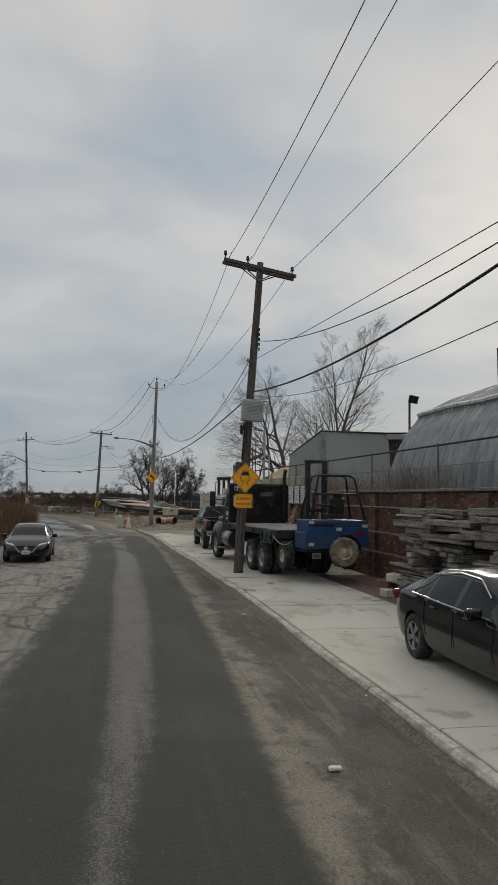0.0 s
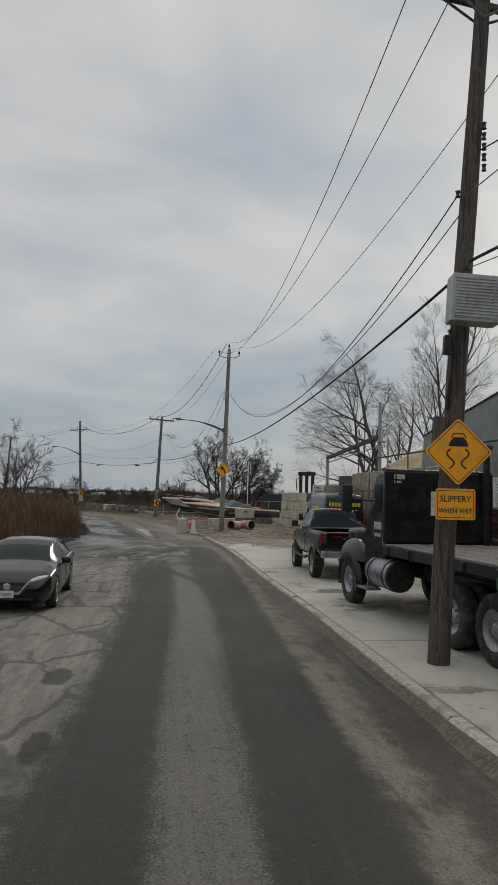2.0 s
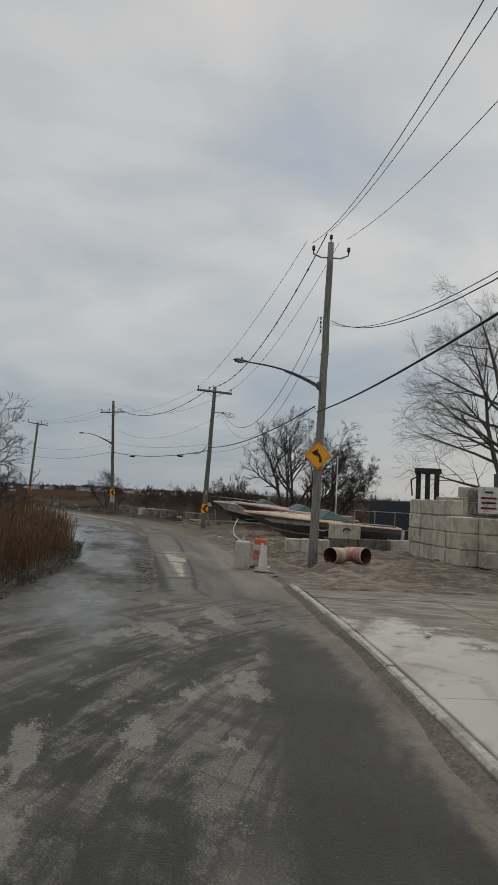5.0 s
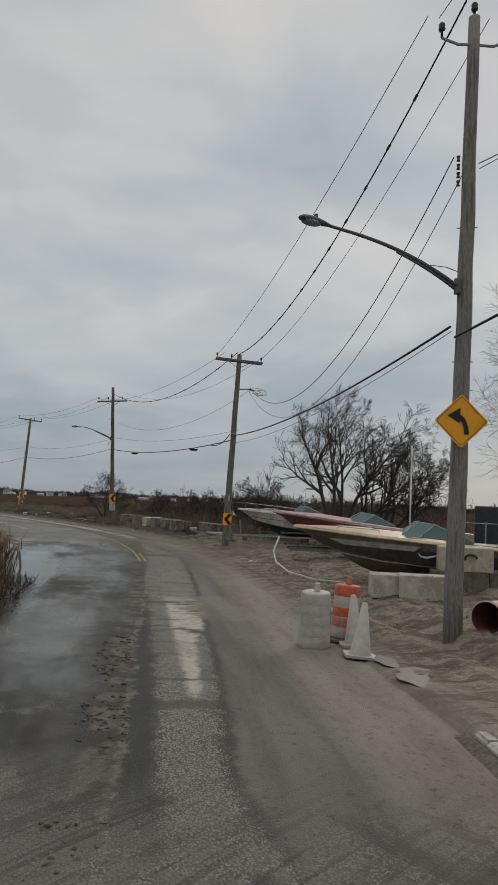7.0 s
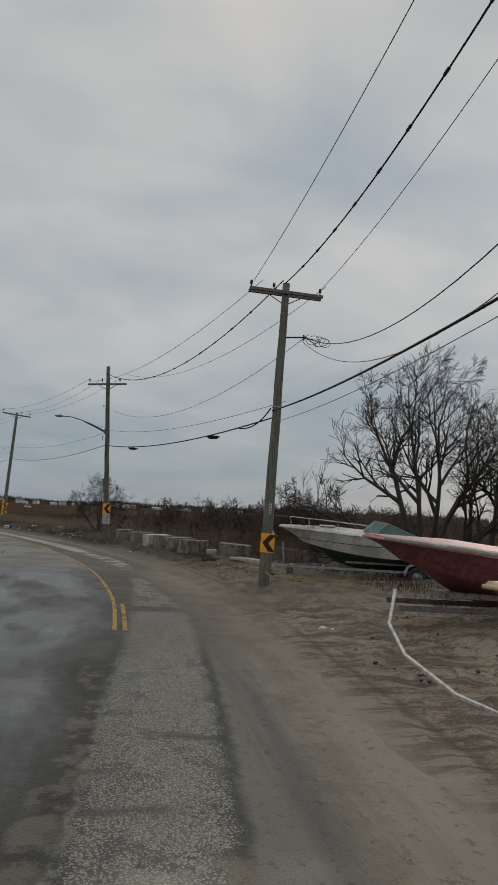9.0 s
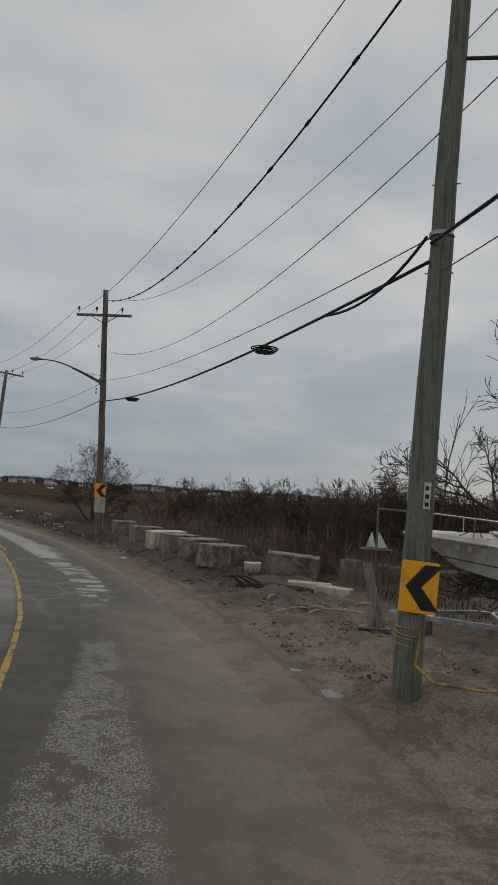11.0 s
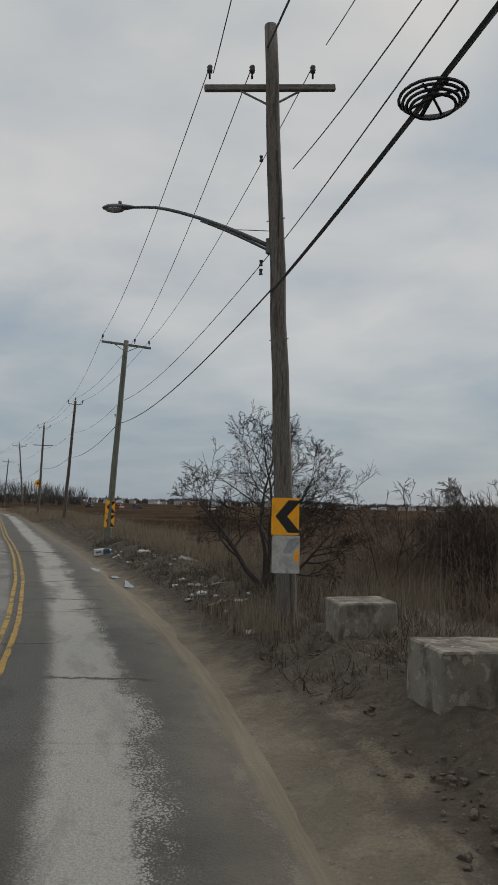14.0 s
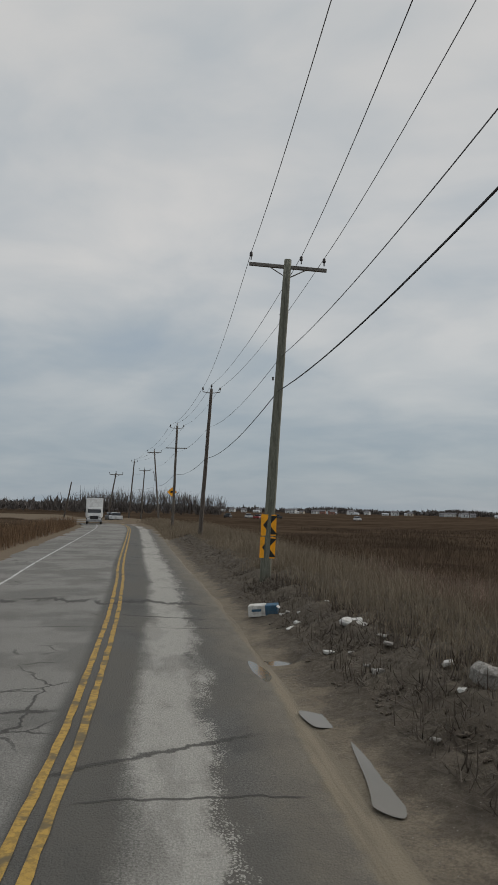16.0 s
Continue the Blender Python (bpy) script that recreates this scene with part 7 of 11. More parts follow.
for s in (-1, 1):
    part("tail_light", box_mesh((s * 0.93, -2.88, 1.28), (0.13, 0.12, 0.72), bevel=0.02, seg=2), RED_LENS, vn, smooth=True)
    part("mirror_arm", tube_mesh([(s * 0.96, 1.55, 1.42), (s * 1.12, 1.6, 1.42)], 0.03, 6), BLACK_PAINT, vn)
    mirror(vn, s * 1.2, 1.58, 1.48, BLACK_PAINT, (0.2, 0.12, 0.36))
    part("rub_strip", box_mesh((s * 1.0, 0, 0.72), (0.03, 4.6, 0.12), bevel=0.008), BLACK_PAINT, vn)
    part("door_gap", tube_mesh([(s * 1.012, 0.62, 0.45), (s * 1.022, 0.62, 1.0), (s * 0.97, 0.62, 1.52), (s * 0.87, 0.62, 2.45)], 0.008, 4), BLACK_PAINT, vn)
    for k, (z, w, h, mt) in enumerate(((1.98, 1.55, 0.24, YELLOW_TEXT), (1.68, 1.5, 0.07, YELLOW_TEXT), (1.55, 1.1, 0.06, YELLOW_TEXT), (1.3, 0.5, 0.05, YELLOW_TEXT))):
        nn = 9 if k == 0 else 7
        bm = bmesh.new()
        for j in range(nn):
            add_box(bm, (0, -0.9 + w * (j - (nn - 1) / 2) / nn, 0), (0.006, w / nn * 0.78, h))
        tilt = math.degrees(math.atan2(0.13, 1.0)) * (1 if k < 3 else 0.3)
        xx = 0.965 - (z - 1.52) * 0.108 if z > 1.52 else 1.005
        part("lettering", bm, mt, vn, "plain bars in place of painted lettering", at=pose(s * (xx + 0.012), 0, z, 0, -tilt * s, 0))
for k, (z, w, h, mt) in enumerate(((2.2, 1.45, 0.17, YELLOW_TEXT), (1.96, 1.2, 0.06, PALE_TEXT), (1.82, 0.7, 0.05, PALE_TEXT))):
    bm = bmesh.new()
    nn = 11 if k == 0 else 8
    for j in range(nn):
        add_box(bm, (w * (j - (nn - 1) / 2) / nn, 0, 0), (w / nn * 0.78, 0.006, h))
    part("lettering", bm, mt, vn, "plain bars in place of painted lettering", at=pose(0, -2.935, z))
part("door_gap", box_mesh((0, -2.93, 1.5), (0.012, 0.02, 1.9)), BLACK_PAINT, vn)
part("rear_bumper", box_mesh((0, -2.96, 0.52), (1.9, 0.14, 0.2), bevel=0.03, seg=2), BLACK_PAINT, vn)
part("roof_lamp", box_mesh((0, -2.78, 2.68), (0.5, 0.1, 0.06), bevel=0.02), BLACK_PAINT, vn)
plate_bar(vn, pose(-0.4, -2.95, 0.86, 90, 0, 0), 0.3, 0.15)

# ---------------------------------------------------------------- flatbed truck and the forklift that hangs from its tail
TRUCK = pose(2.05, 33.85, 0.11, 0, 0, 18.6)
tk = thing("flatbed_truck", "black flatbed truck with a grey plank deck parked on the pavement", "truck", at=TRUCK)
for s in (-1, 1):
    part("chassis_rail", box_mesh((s * 0.42, 2.4, 0.98), (0.09, 9.8, 0.26), bevel=0.01), BLACK_PAINT, tk)
    part("deck_side_rail", box_mesh((s * 1.24, 0.53, 1.44), (0.06, 5.96, 0.2), bevel=0.01), BLACK_PAINT, tk)
    part("front_wheel_arch", tube_mesh([(s * 1.12, 5.82 + 0.64 * math.cos(a), 0.56 + 0.64 * math.sin(a)) for a in (k * math.pi / 12 for k in range(-1, 14))], 0.13, 8), TRUCK_BLACK, tk, smooth=True)
for k in range(10):
    part("deck_plank", box_mesh((-1.11 + 0.2467 * k, 0.53, 1.535 + 0.004 * (k % 3)), (0.235, 5.96, 0.05), bevel=0.006), DECK, tk)
for k in range(7):
    part("cross_bearer", box_mesh((0, -2.2 + 0.9 * k, 1.36), (2.4, 0.08, 0.13)), BLACK_PAINT, tk)
for k in range(6):
    part("stake_pocket", box_mesh((-1.29, -2.0 + 1.05 * k, 1.43), (0.05, 0.12, 0.16), bevel=0.006), BLACK_PAINT, tk)
part("tail_beam", box_mesh((0, -2.47, 1.42), (2.5, 0.08, 0.26), bevel=0.01), BLACK_PAINT, tk)
for y in (-0.68, 0.68):
    for x in (-1.06, 1.06):
        wheel(tk, x, y, 0.56, 0.56, 0.27, STEEL_WHEEL, rim=0.56, dual=0.06)
    part("axle", tube_mesh([(-0.9, y, 0.56), (0.9, y, 0.56)], 0.09, 8), BLACK_PAINT, tk)
for x in (-1.06, 1.06):
    wheel(tk, x, 5.82, 0.56, 0.56, 0.28, STEEL_WHEEL, rim=0.56)
# cab with a raked windscreen, its headboard, and the long bonnet before it
cab = bmesh.new()
side_line = [(3.66, 1.05), (3.66, 2.96), (3.78, 3.05), (4.30, 3.04), (4.42, 2.98), (4.86, 2.08), (4.92, 1.05)]
rings = [[cab.verts.new((x * (1.0 if z < 2.2 else 0.94), y, z)) for y, z in side_line] for x in (-1.15, -0.9, 0.9, 1.15)]
for p, q in zip(rings, rings[1:]):
    for k in range(len(side_line)):
        cab.faces.new((p[k], p[k - 1], q[k - 1], q[k]))
cab.faces.new(rings[0])
cab.faces.new(rings[-1][::-1])
bmesh.ops.recalc_face_normals(cab, faces=cab.faces)
bmesh.ops.bevel(cab, geom=cab.edges[:], offset=0.03, segments=2, affect="EDGES")
part("cab_body", cab, TRUCK_BLACK, tk)
part("windscreen", box_mesh((0, 4.67, 2.56), (1.86, 0.02, 0.82), (-26, 0, 0), 0.01), GLASS, tk)
part("headboard", box_mesh((0, 3.55, 2.35), (2.5, 0.09, 1.5), bevel=0.03, seg=2), TRUCK_BLACK, tk)
for k in range(-2, 3):
    part("headboard_rib", box_mesh((k * 0.5, 3.50, 2.35), (0.03, 0.03, 1.34), bevel=0.006), TRUCK_BLACK, tk)
part("headboard_rail", tube_mesh([(-1.22, 3.54, 3.11), (1.22, 3.54, 3.11)], 0.035, 8), TRUCK_BLACK, tk)
part("headboard_label", box_mesh((-0.92, 3.498, 2.98), (0.24, 0.006, 0.1)), SIGN_PALE, tk)
part("headboard_label", box_mesh((-0.96, 3.498, 2.87), (0.16, 0.006, 0.05)), SIGN_PALE, tk)
for k in range(6):
    part("mesh_bar", box_mesh((0.10 + 0.085 * k, 3.498, 2.72), (0.012, 0.008, 0.24), (0, 45, 0)), GALV, tk)
    part("mesh_bar", box_mesh((0.10 + 0.085 * k, 3.496, 2.72), (0.012, 0.008, 0.24), (0, -45, 0)), GALV, tk)
hood = bmesh.new()
add_box(hood, (0, 6.0, 1.38), (1.5, 2.4, 0.86), (-4, 0, 0), 0.16, 4)
part("bonnet", hood, TRUCK_BLACK, tk, smooth=True)
for s in (-1, 1):
    wing = bmesh.new()
    bmesh.ops.create_uvsphere(wing, u_segments=18, v_segments=10, radius=1)
    bmesh.ops.delete(wing, geom=[v for v in wing.verts if v.co.z < -0.05], context="VERTS")
    for v in wing.verts:
        v.co = Vector((s * (1.02 + v.co.x * 0.24), 5.82 + v.co.y * 0.92, 1.04 + v.co.z * 0.50))
    part("front_wing", wing, TRUCK_BLACK, tk, smooth=True)
    part("side_window", box_mesh((s * 1.10, 4.12, 2.52), (0.03, 0.62, 0.62), bevel=0.01), GLASS, tk)
    part("mirror_arm", tube_mesh([(s * 1.10, 4.5, 2.45), (s * 1.55, 4.95, 2.5), (s * 1.55, 4.95, 2.05), (s * 1.12, 4.7, 1.8)], 0.022, 6), BLACK_PAINT, tk)
    mirror(tk, s * 1.58, 4.93, 2.50, BLACK_PAINT, (0.24, 0.12, 0.62))
    tank = lathe_mesh([(0, -0.62), (0.27, -0.62), (0.32, -0.56), (0.32, 0.56), (0.27, 0.62), (0, 0.62)], 24, pose(s * 1.05, 3.72, 0.92, 90, 0, 0))
    tank = part("fuel_tank", tank, STEEL_WHEEL if s < 0 else BLACK_PAINT, tk, smooth=True)
    part("tank_end", lathe_mesh([(0, -0.632), (0.30, -0.632), (0.326, -0.60), (0.326, -0.585)], 24, pose(s * 1.05, 3.72, 0.92, 90, 0, 0)), BLACK_PAINT, tank)
    part("tank_end", lathe_mesh([(0, 0.632), (0.30, 0.632), (0.326, 0.60), (0.326, 0.585)], 24, pose(s * 1.05, 3.72, 0.92, 90, 0, 0)), BLACK_PAINT, tank)
    for v in (-0.4, 0.4):
        part("tank_strap", lathe_mesh([(0.322, -0.03), (0.332, -0.03), (0.332, 0.03), (0.322, 0.03)], 24, pose(s * 1.05, 3.72 + v, 0.92, 90, 0, 0)), BLACK_PAINT, tank)
    part("step", box_mesh((s * 1.1, 4.72, 0.5), (0.34, 0.62, 0.05), bevel=0.01), GALV, tk)
    part("step_hanger", box_mesh((s * 1.0, 4.72, 0.75), (0.05, 0.56, 0.5), bevel=0.01), BLACK_PAINT, tk)
    part("grab_rail", tube_mesh([(s * 1.18, 3.72, 1.5), (s * 1.18, 3.72, 2.6)], 0.016, 6), GALV, tk)
    part("marker_lamp", box_mesh((s * 1.2, 6.1, 1.5), (0.05, 0.1, 0.04), bevel=0.01), RED_LENS, tk)
stack_pipe = tube_mesh([(1.05, 3.42, 1.2), (1.05, 3.42, 3.45), (1.05, 3.38, 3.60), (1.05, 3.26, 3.70)], 0.075, 12)
part("exhaust_stack", stack_pipe, BLACK_PAINT, tk, smooth=True)
part("horn", tube_mesh([(-0.6, 3.8, 3.1), (-0.6, 4.3, 3.14)], 0.04, 8), BLACK_PAINT, tk)
part("roof_beacon", box_mesh((-0.75, 3.95, 3.10), (0.4, 0.24, 0.10), bevel=0.03), BLACK_PAINT, tk)
part("bumper", box_mesh((0, 7.2, 0.72), (1.9, 0.16, 0.3), bevel=0.04, seg=2), CHROME, tk)
part("door_lettering", box_mesh((-1.157, 4.1, 1.92), (0.008, 0.42, 0.16)), SIGN_PALE, tk, "plain bars in place of painted lettering")
part("door_lettering", box_mesh((-1.157, 4.1, 1.72), (0.008, 0.36, 0.08)), SIGN_PALE, tk, "plain bars in place of painted lettering")
rnd = random.Random(5)
for k in range(4):
    y0 = -1.9 + 0.22 * k
    part("green_hose", tube_mesh([(-1.27 - 0.02 * k, y0 + 0.22 * math.sin(a), 1.30 + 0.2 * math.cos(a)) for a in (j * 2 * math.pi / 14 for j in range(15))], 0.013, 5), worn("green_hose_%d" % k, (0.09, 0.14, 0.10), (0.14, 0.20, 0.15), 6, 0.6), tk)
part("chain", tube_mesh(sag_line((-1.28, -2.2, 1.35), (-1.0, -3.2, 1.25), 0.18, 12), 0.018, 5), GALV, tk)
plate_bar(tk, pose(0.05, -2.62, 0.74, 90, 0, 0), 0.3, 0.2)
part("plate_bracket", box_mesh((0.05, -2.57, 0.9), (0.5, 0.04, 0.5), bevel=0.01), BLACK_PAINT, tk)
for x in (-0.75, 0.85):
    part("tail_lamp", box_mesh((x, -2.56, 1.05), (0.28, 0.05, 0.11), bevel=0.02), RED_LENS, tk)

fk = thing("forklift", "blue truck-mounted forklift hanging from the flatbed's tail, muddy tyres", "forklift", at=TRUCK @ pose(0.08, -3.35, 0))
body = bmesh.new()
add_box(body, (0.12, -0.1, 1.72), (1.95, 1.0, 0.42), (0, 0, 0), 0.05, 2)
part("engine_cover", body, BLUE, fk, smooth=False)
part("side_skirt", plate_mesh([(-0.95, 0.30), (0.98, 0.30), (0.98, -0.22), (0.78, -0.30), (0.60, -0.05), (0.45, 0.06), (0.10, 0.06), (-0.06, -0.1), (-0.2, -0.35), (-0.95, -0.35)], -0.03, 0.03, pose(0.1, -0.66, 1.42, 90, 0, 0)), BLUE, fk)
part("left_pod", box_mesh((-0.72, -0.2, 1.3), (0.48, 0.9, 0.5), bevel=0.04, seg=2), BLUE, fk)
part("right_pod", box_mesh((0.98, -0.1, 1.36), (0.26, 0.9, 0.44), bevel=0.04, seg=2), BLUE, fk)
part("red_badge", box_mesh((-0.62, -0.665, 1.47), (0.34, 0.02, 0.1)), RED_LENS, fk)
part("red_badge", box_mesh((0.82, -0.70, 1.52), (0.26, 0.02, 0.1)), RED_LENS, fk)
for x, z in ((-0.78, 1.86), (0.12, 1.66), (0.98, 1.76), (-0.78, 1.2)):
    part("pale_label", box_mesh((x, -0.70, z), (0.17, 0.012, 0.09)), SIGN_PALE, fk)
for k in range(4):
    part("vent_slot", box_mesh((-0.32, -0.62, 1.62 + 0.06 * k), (0.6, 0.06, 0.02)), BLACK_PAINT, fk)
part("frame", box_mesh((0.1, 0.2, 1.05), (1.9, 1.0, 0.22), bevel=0.03), BLACK_PAINT, fk)
wheel(fk, 0.20, -0.98, 1.02, 0.43, 0.36, CREAM_RIM, rim=0.52, tyre=MUD_RUBBER, lugs=16)
for ch in list(fk.children):
    if ch.name.startswith("wheel"):
        ch.matrix_basis = pose(0.22, -0.86, 0.99, 90, 0, -14)
wheel(fk, -1.05, 0.75, 0.76, 0.44, 0.30, CREAM_RIM, rim=0.5, lugs=16)
wheel(fk, 1.05, 0.75, 0.76, 0.44, 0.30, CREAM_RIM, rim=0.5, lugs=16)
for s in (-1, 1):
    x = 0.1 + s * 0.3 - 0.22
    part("mast_rail", box_mesh((x, 0.62, 2.3), (0.12, 0.16, 3.0), bevel=0.012), BLACK_PAINT, fk)
    part("mast_inner_rail", box_mesh((x * 0.8 - 0.02, 0.62, 2.35), (0.06, 0.1, 2.9), bevel=0.01), BLACK_PAINT, fk)
    part("lift_ram", tube_mesh([(x * 0.6 - 0.05, 0.68, 0.9), (x * 0.6 - 0.05, 0.68, 3.4)], 0.045, 8), GREY_PAINT, fk)
    part("arm_guard", tube_mesh([(-0.72 if s < 0 else 0.95, 0.35, 1.9), (-0.86 if s < 0 else 1.0, 0.2, 1.25)], 0.05, 8), BLUE, fk)
for z in (0.95, 2.2, 3.76):
    part("mast_tie", box_mesh((-0.12, 0.66, z), (0.74, 0.12, 0.1), bevel=0.01), BLACK_PAINT, fk)
# roll cage of bent tube
cage = [[(-0.72, -0.5, 1.95), (-0.46, -0.38, 3.2), (-0.34, -0.32, 3.30), (0.62, -0.32, 3.30), (0.76, -0.38, 3.2), (1.06, -0.5, 1.95)],
        [(-0.72, 0.45, 1.5), (-0.66, 0.4, 2.3), (-0.42, 0.2, 3.25), (-0.30, 0.15, 3.30), (0.60, 0.15, 3.30), (0.74, 0.2, 3.2), (0.98, 0.4, 1.95)],
        [(-0.34, -0.32, 3.30), (-0.30, 0.15, 3.30)], [(0.62, -0.32, 3.30), (0.60, 0.15, 3.30)], [(0.14, -0.32, 3.30), (0.14, 0.15, 3.30)],
        [(-0.55, -0.42, 2.72), (0.88, -0.42, 2.72)], [(-0.62, -0.44, 2.4), (0.2, -0.44, 2.35)]]
for pts in cage:
    part("cage_tube", tube_mesh(pts, 0.034, 8), BLACK_PAINT, fk, smooth=True)
part("seat_base", box_mesh((0.2, -0.05, 2.05), (0.5, 0.5, 0.16), bevel=0.05, seg=2), BLACK_PAINT, fk)
part("seat_back", box_mesh((0.2, -0.28, 2.36), (0.5, 0.12, 0.5), (12, 0, 0), 0.05, 2), BLACK_PAINT, fk)
part("headrest", box_mesh((0.2, -0.34, 2.66), (0.28, 0.09, 0.18), (12, 0, 0), 0.04, 2), BLACK_PAINT, fk)
part("steering_wheel", lathe_mesh([(0.17, 0), (0.19, 0.015), (0.17, 0.03), (0.15, 0.015), (0.17, 0)], 18, pose(0.2, 0.3, 2.35, 60, 0, 0)), BLACK_PAINT, fk)
for k in range(3):
    part("control_lever", tube_mesh([(0.5 + 0.09 * k, 0.2, 2.0), (0.5 + 0.09 * k, 0.24, 2.3)], 0.012, 5), BLACK_PAINT, fk)
for k in range(3):
    part("hydraulic_hose", tube_mesh(sag_line((-0.5 + 0.1 * k, 0.6, 2.0), (-0.95, 0.5, 1.25), 0.25, 10), 0.016, 5), CABLE, fk)

# ---------------------------------------------------------------- the yard: brick wall, stacks, sheds, blocks
def wall_line(y, off=0.0):
    """A place on the brick wall's face, at y, moved off metres towards the yard behind."""
    return Vector((5.0 - 0.245 * (y - 32.3) + off * 0.971, y + off * 0.238, 0))


WALL_YAW = 13.8
n = Nodes("old_brick", 0.9)
fine, mid = n.noise(34, 4, 0.7), n.noise(2.0, 5, 0.6, n.coords("World"))
rnd_in = n.random()
BRICK = n.done(n.mix(n.math("MULTIPLY", n.step(mid, 0.42, 0.66), 0.6), n.ramp(rnd_in, [(0.0, (0.10, 0.046, 0.033)), (0.45, (0.185, 0.082, 0.055)), (0.8, (0.15, 0.086, 0.062)), (1.0, (0.26, 0.165, 0.112))]), (0.035, 0.028, 0.024)), None, fine, 0.5, 0.006)
n = Nodes("old_brick_joined", 0.9)
isl = n.add("ShaderNodeNewGeometry").outputs["Random Per Island"]
mid = n.noise(0.55, 5, 0.6, n.coords("World"))
BRICKS = n.done(n.mix(n.math("MULTIPLY", n.step(mid, 0.42, 0.66), 0.65), n.ramp(isl, [(0.0, (0.10, 0.046, 0.033)), (0.45, (0.185, 0.082, 0.055)), (0.8, (0.15, 0.086, 0.062)), (1.0, (0.26, 0.165, 0.112))]), (0.035, 0.028, 0.024)), None, n.noise(30, 4, 0.7), 0.5, 0.006)
MORTAR = worn("dark_mortar", (0.09, 0.08, 0.07), (0.14, 0.128, 0.112), 3, 0.95, bump=0.4, grime=(0.04, 0.036, 0.032), dirt=0.7)
COPING = worn("stone_coping", (0.15, 0.142, 0.13), (0.23, 0.22, 0.2), 2.5, 0.9, bump=0.4, dirt=0.6)
PIPE = worn("dull_pipe", (0.13, 0.12, 0.11), (0.2, 0.185, 0.17), 3, 0.7, 0.2, bump=0.15, grime=(0.09, 0.05, 0.03), dirt=0.6)

bw = tagged(new("wall_brick"), "old dark red brick wall with piers and stone coping", "wall", kind="structure")
a, b = wall_line(12), wall_line(44)
part("wall_core", box_mesh((0, 0, 0), (0.24, (b - a).length, 2.85)), MORTAR, bw, at=pose(*wall_line(28, 0.16).xy, 1.5, 0, 0, WALL_YAW))
for k in range(8):
    y = 13.9 + 4.0 * k
    part("coping_stone", box_mesh((0, 0, 0), (0.46, 4.08, 0.09), bevel=0.015), COPING, bw, at=pose(*wall_line(y, 0.12).xy, 2.96 + 0.01 * (k % 2), 0, 0, WALL_YAW))
PIERS = [15.2, 18.7, 22.1, 25.6, 29.1, 32.5, 36.0, 39.5, 43.0]
brick_me = {}


def brick_mesh(key, size):
    if key not in brick_me:
        me = bpy.data.meshes.new("brick")
        bm = box_mesh((0, 0, 0), size, bevel=0.006)
        bm.to_mesh(me)
        bm.free()
        me.materials.append(BRICK)
        brick_me[key] = me
    return brick_me[key]


rnd = random.Random(21)
loose = bmesh.new()
single = 0
for y in PIERS:
    q = wall_line(y)
    part("pier_core", box_mesh((0, 0, 0), (0.34, 0.54, 2.8)), MORTAR, bw, at=pose(*wall_line(y, 0.06).xy, 1.47, 0, 0, WALL_YAW))
    for row in range(36):
        z = 0.14 + 0.0765 * row
        for j in range(3):
            off = -0.19 + 0.19 * j
            m = pose(*q.xy, z, 0, 0, WALL_YAW) @ pose(-0.085 + rnd.uniform(-0.004, 0.004), off, 0)
            if 28 < y < 37 and single < 300:
                ob = new("brick", brick_mesh("p", (0.06, 0.18, 0.066)))
                ob.parent, ob.matrix_basis = bw, m
                single += 1
            else:
                add_box(loose, (0, 0, 0), (0.06, 0.18, 0.066))
                bmesh.ops.transform(loose, matrix=m, verts=loose.verts[-8:])
verts, faces = [], []
cube_f = [(0, 1, 3, 2), (4, 6, 7, 5), (0, 4, 5, 1), (2, 3, 7, 6), (0, 2, 6, 4), (1, 5, 7, 3)]
for row in range(37):
    z = 0.12 + 0.0765 * row
    y = 20.0 + (0.105 if row % 2 else 0)
    while y < 42:
        if not any(abs(y - p) < 0.34 for p in PIERS):
            m = pose(*wall_line(y).xy, z, 0, 0, WALL_YAW)
            px = rnd.uniform(-0.006, 0.004)
            base = len(verts)
            for x in (-0.025 + px, 0.05):
                for v in (-0.1, 0.1):
                    for h in (-0.033, 0.033):
                        verts.append(m @ Vector((x + 0.01, v, h)))
            faces += [tuple(base + i for i in f) for f in cube_f]
        y += 0.21
me = bpy.data.meshes.new("bricks")
me.from_pydata(verts, [], faces)
me.materials.append(BRICKS)
ob = tagged(new("bricks", me), kind="stuff")
ob.parent = bw
ob = part("pier_bricks", loose, BRICKS, bw)
tagged(ob, kind="stuff")
for z, y0, y1 in ((2.42, 20, 43), (1.62, 26, 43), (0.98, 27, 36)):
    p, q = wall_line(y0, -0.26), wall_line(y1, -0.26)
    part("wall_rail", tube_mesh([(p.x, p.y, z), (q.x, q.y, z + 0.03)], 0.035, 8), PIPE, bw)
# fence rail above the wall
fence = thing("fence", "thin black fence rail on posts above the brick wall", "fence")
for k in range(9):
    p = wall_line(14 + 5 * k, 0.5)
    part("post", tube_mesh([(p.x, p.y, 2.6), (p.x, p.y, 4.35)], 0.03, 6), PIPE, fence)
p, q = wall_line(12, 0.5), wall_line(56, 0.5)
part("rail", tube_mesh(sag_line((p.x, p.y, 4.30), (q.x, q.y, 4.42), 0.06), 0.03, 6), BLACK_PAINT, fence)
part("wire", tube_mesh(sag_line((p.x, p.y, 3.75), (q.x, q.y, 3.8), 0.1), 0.012, 4), WIRE, fence)

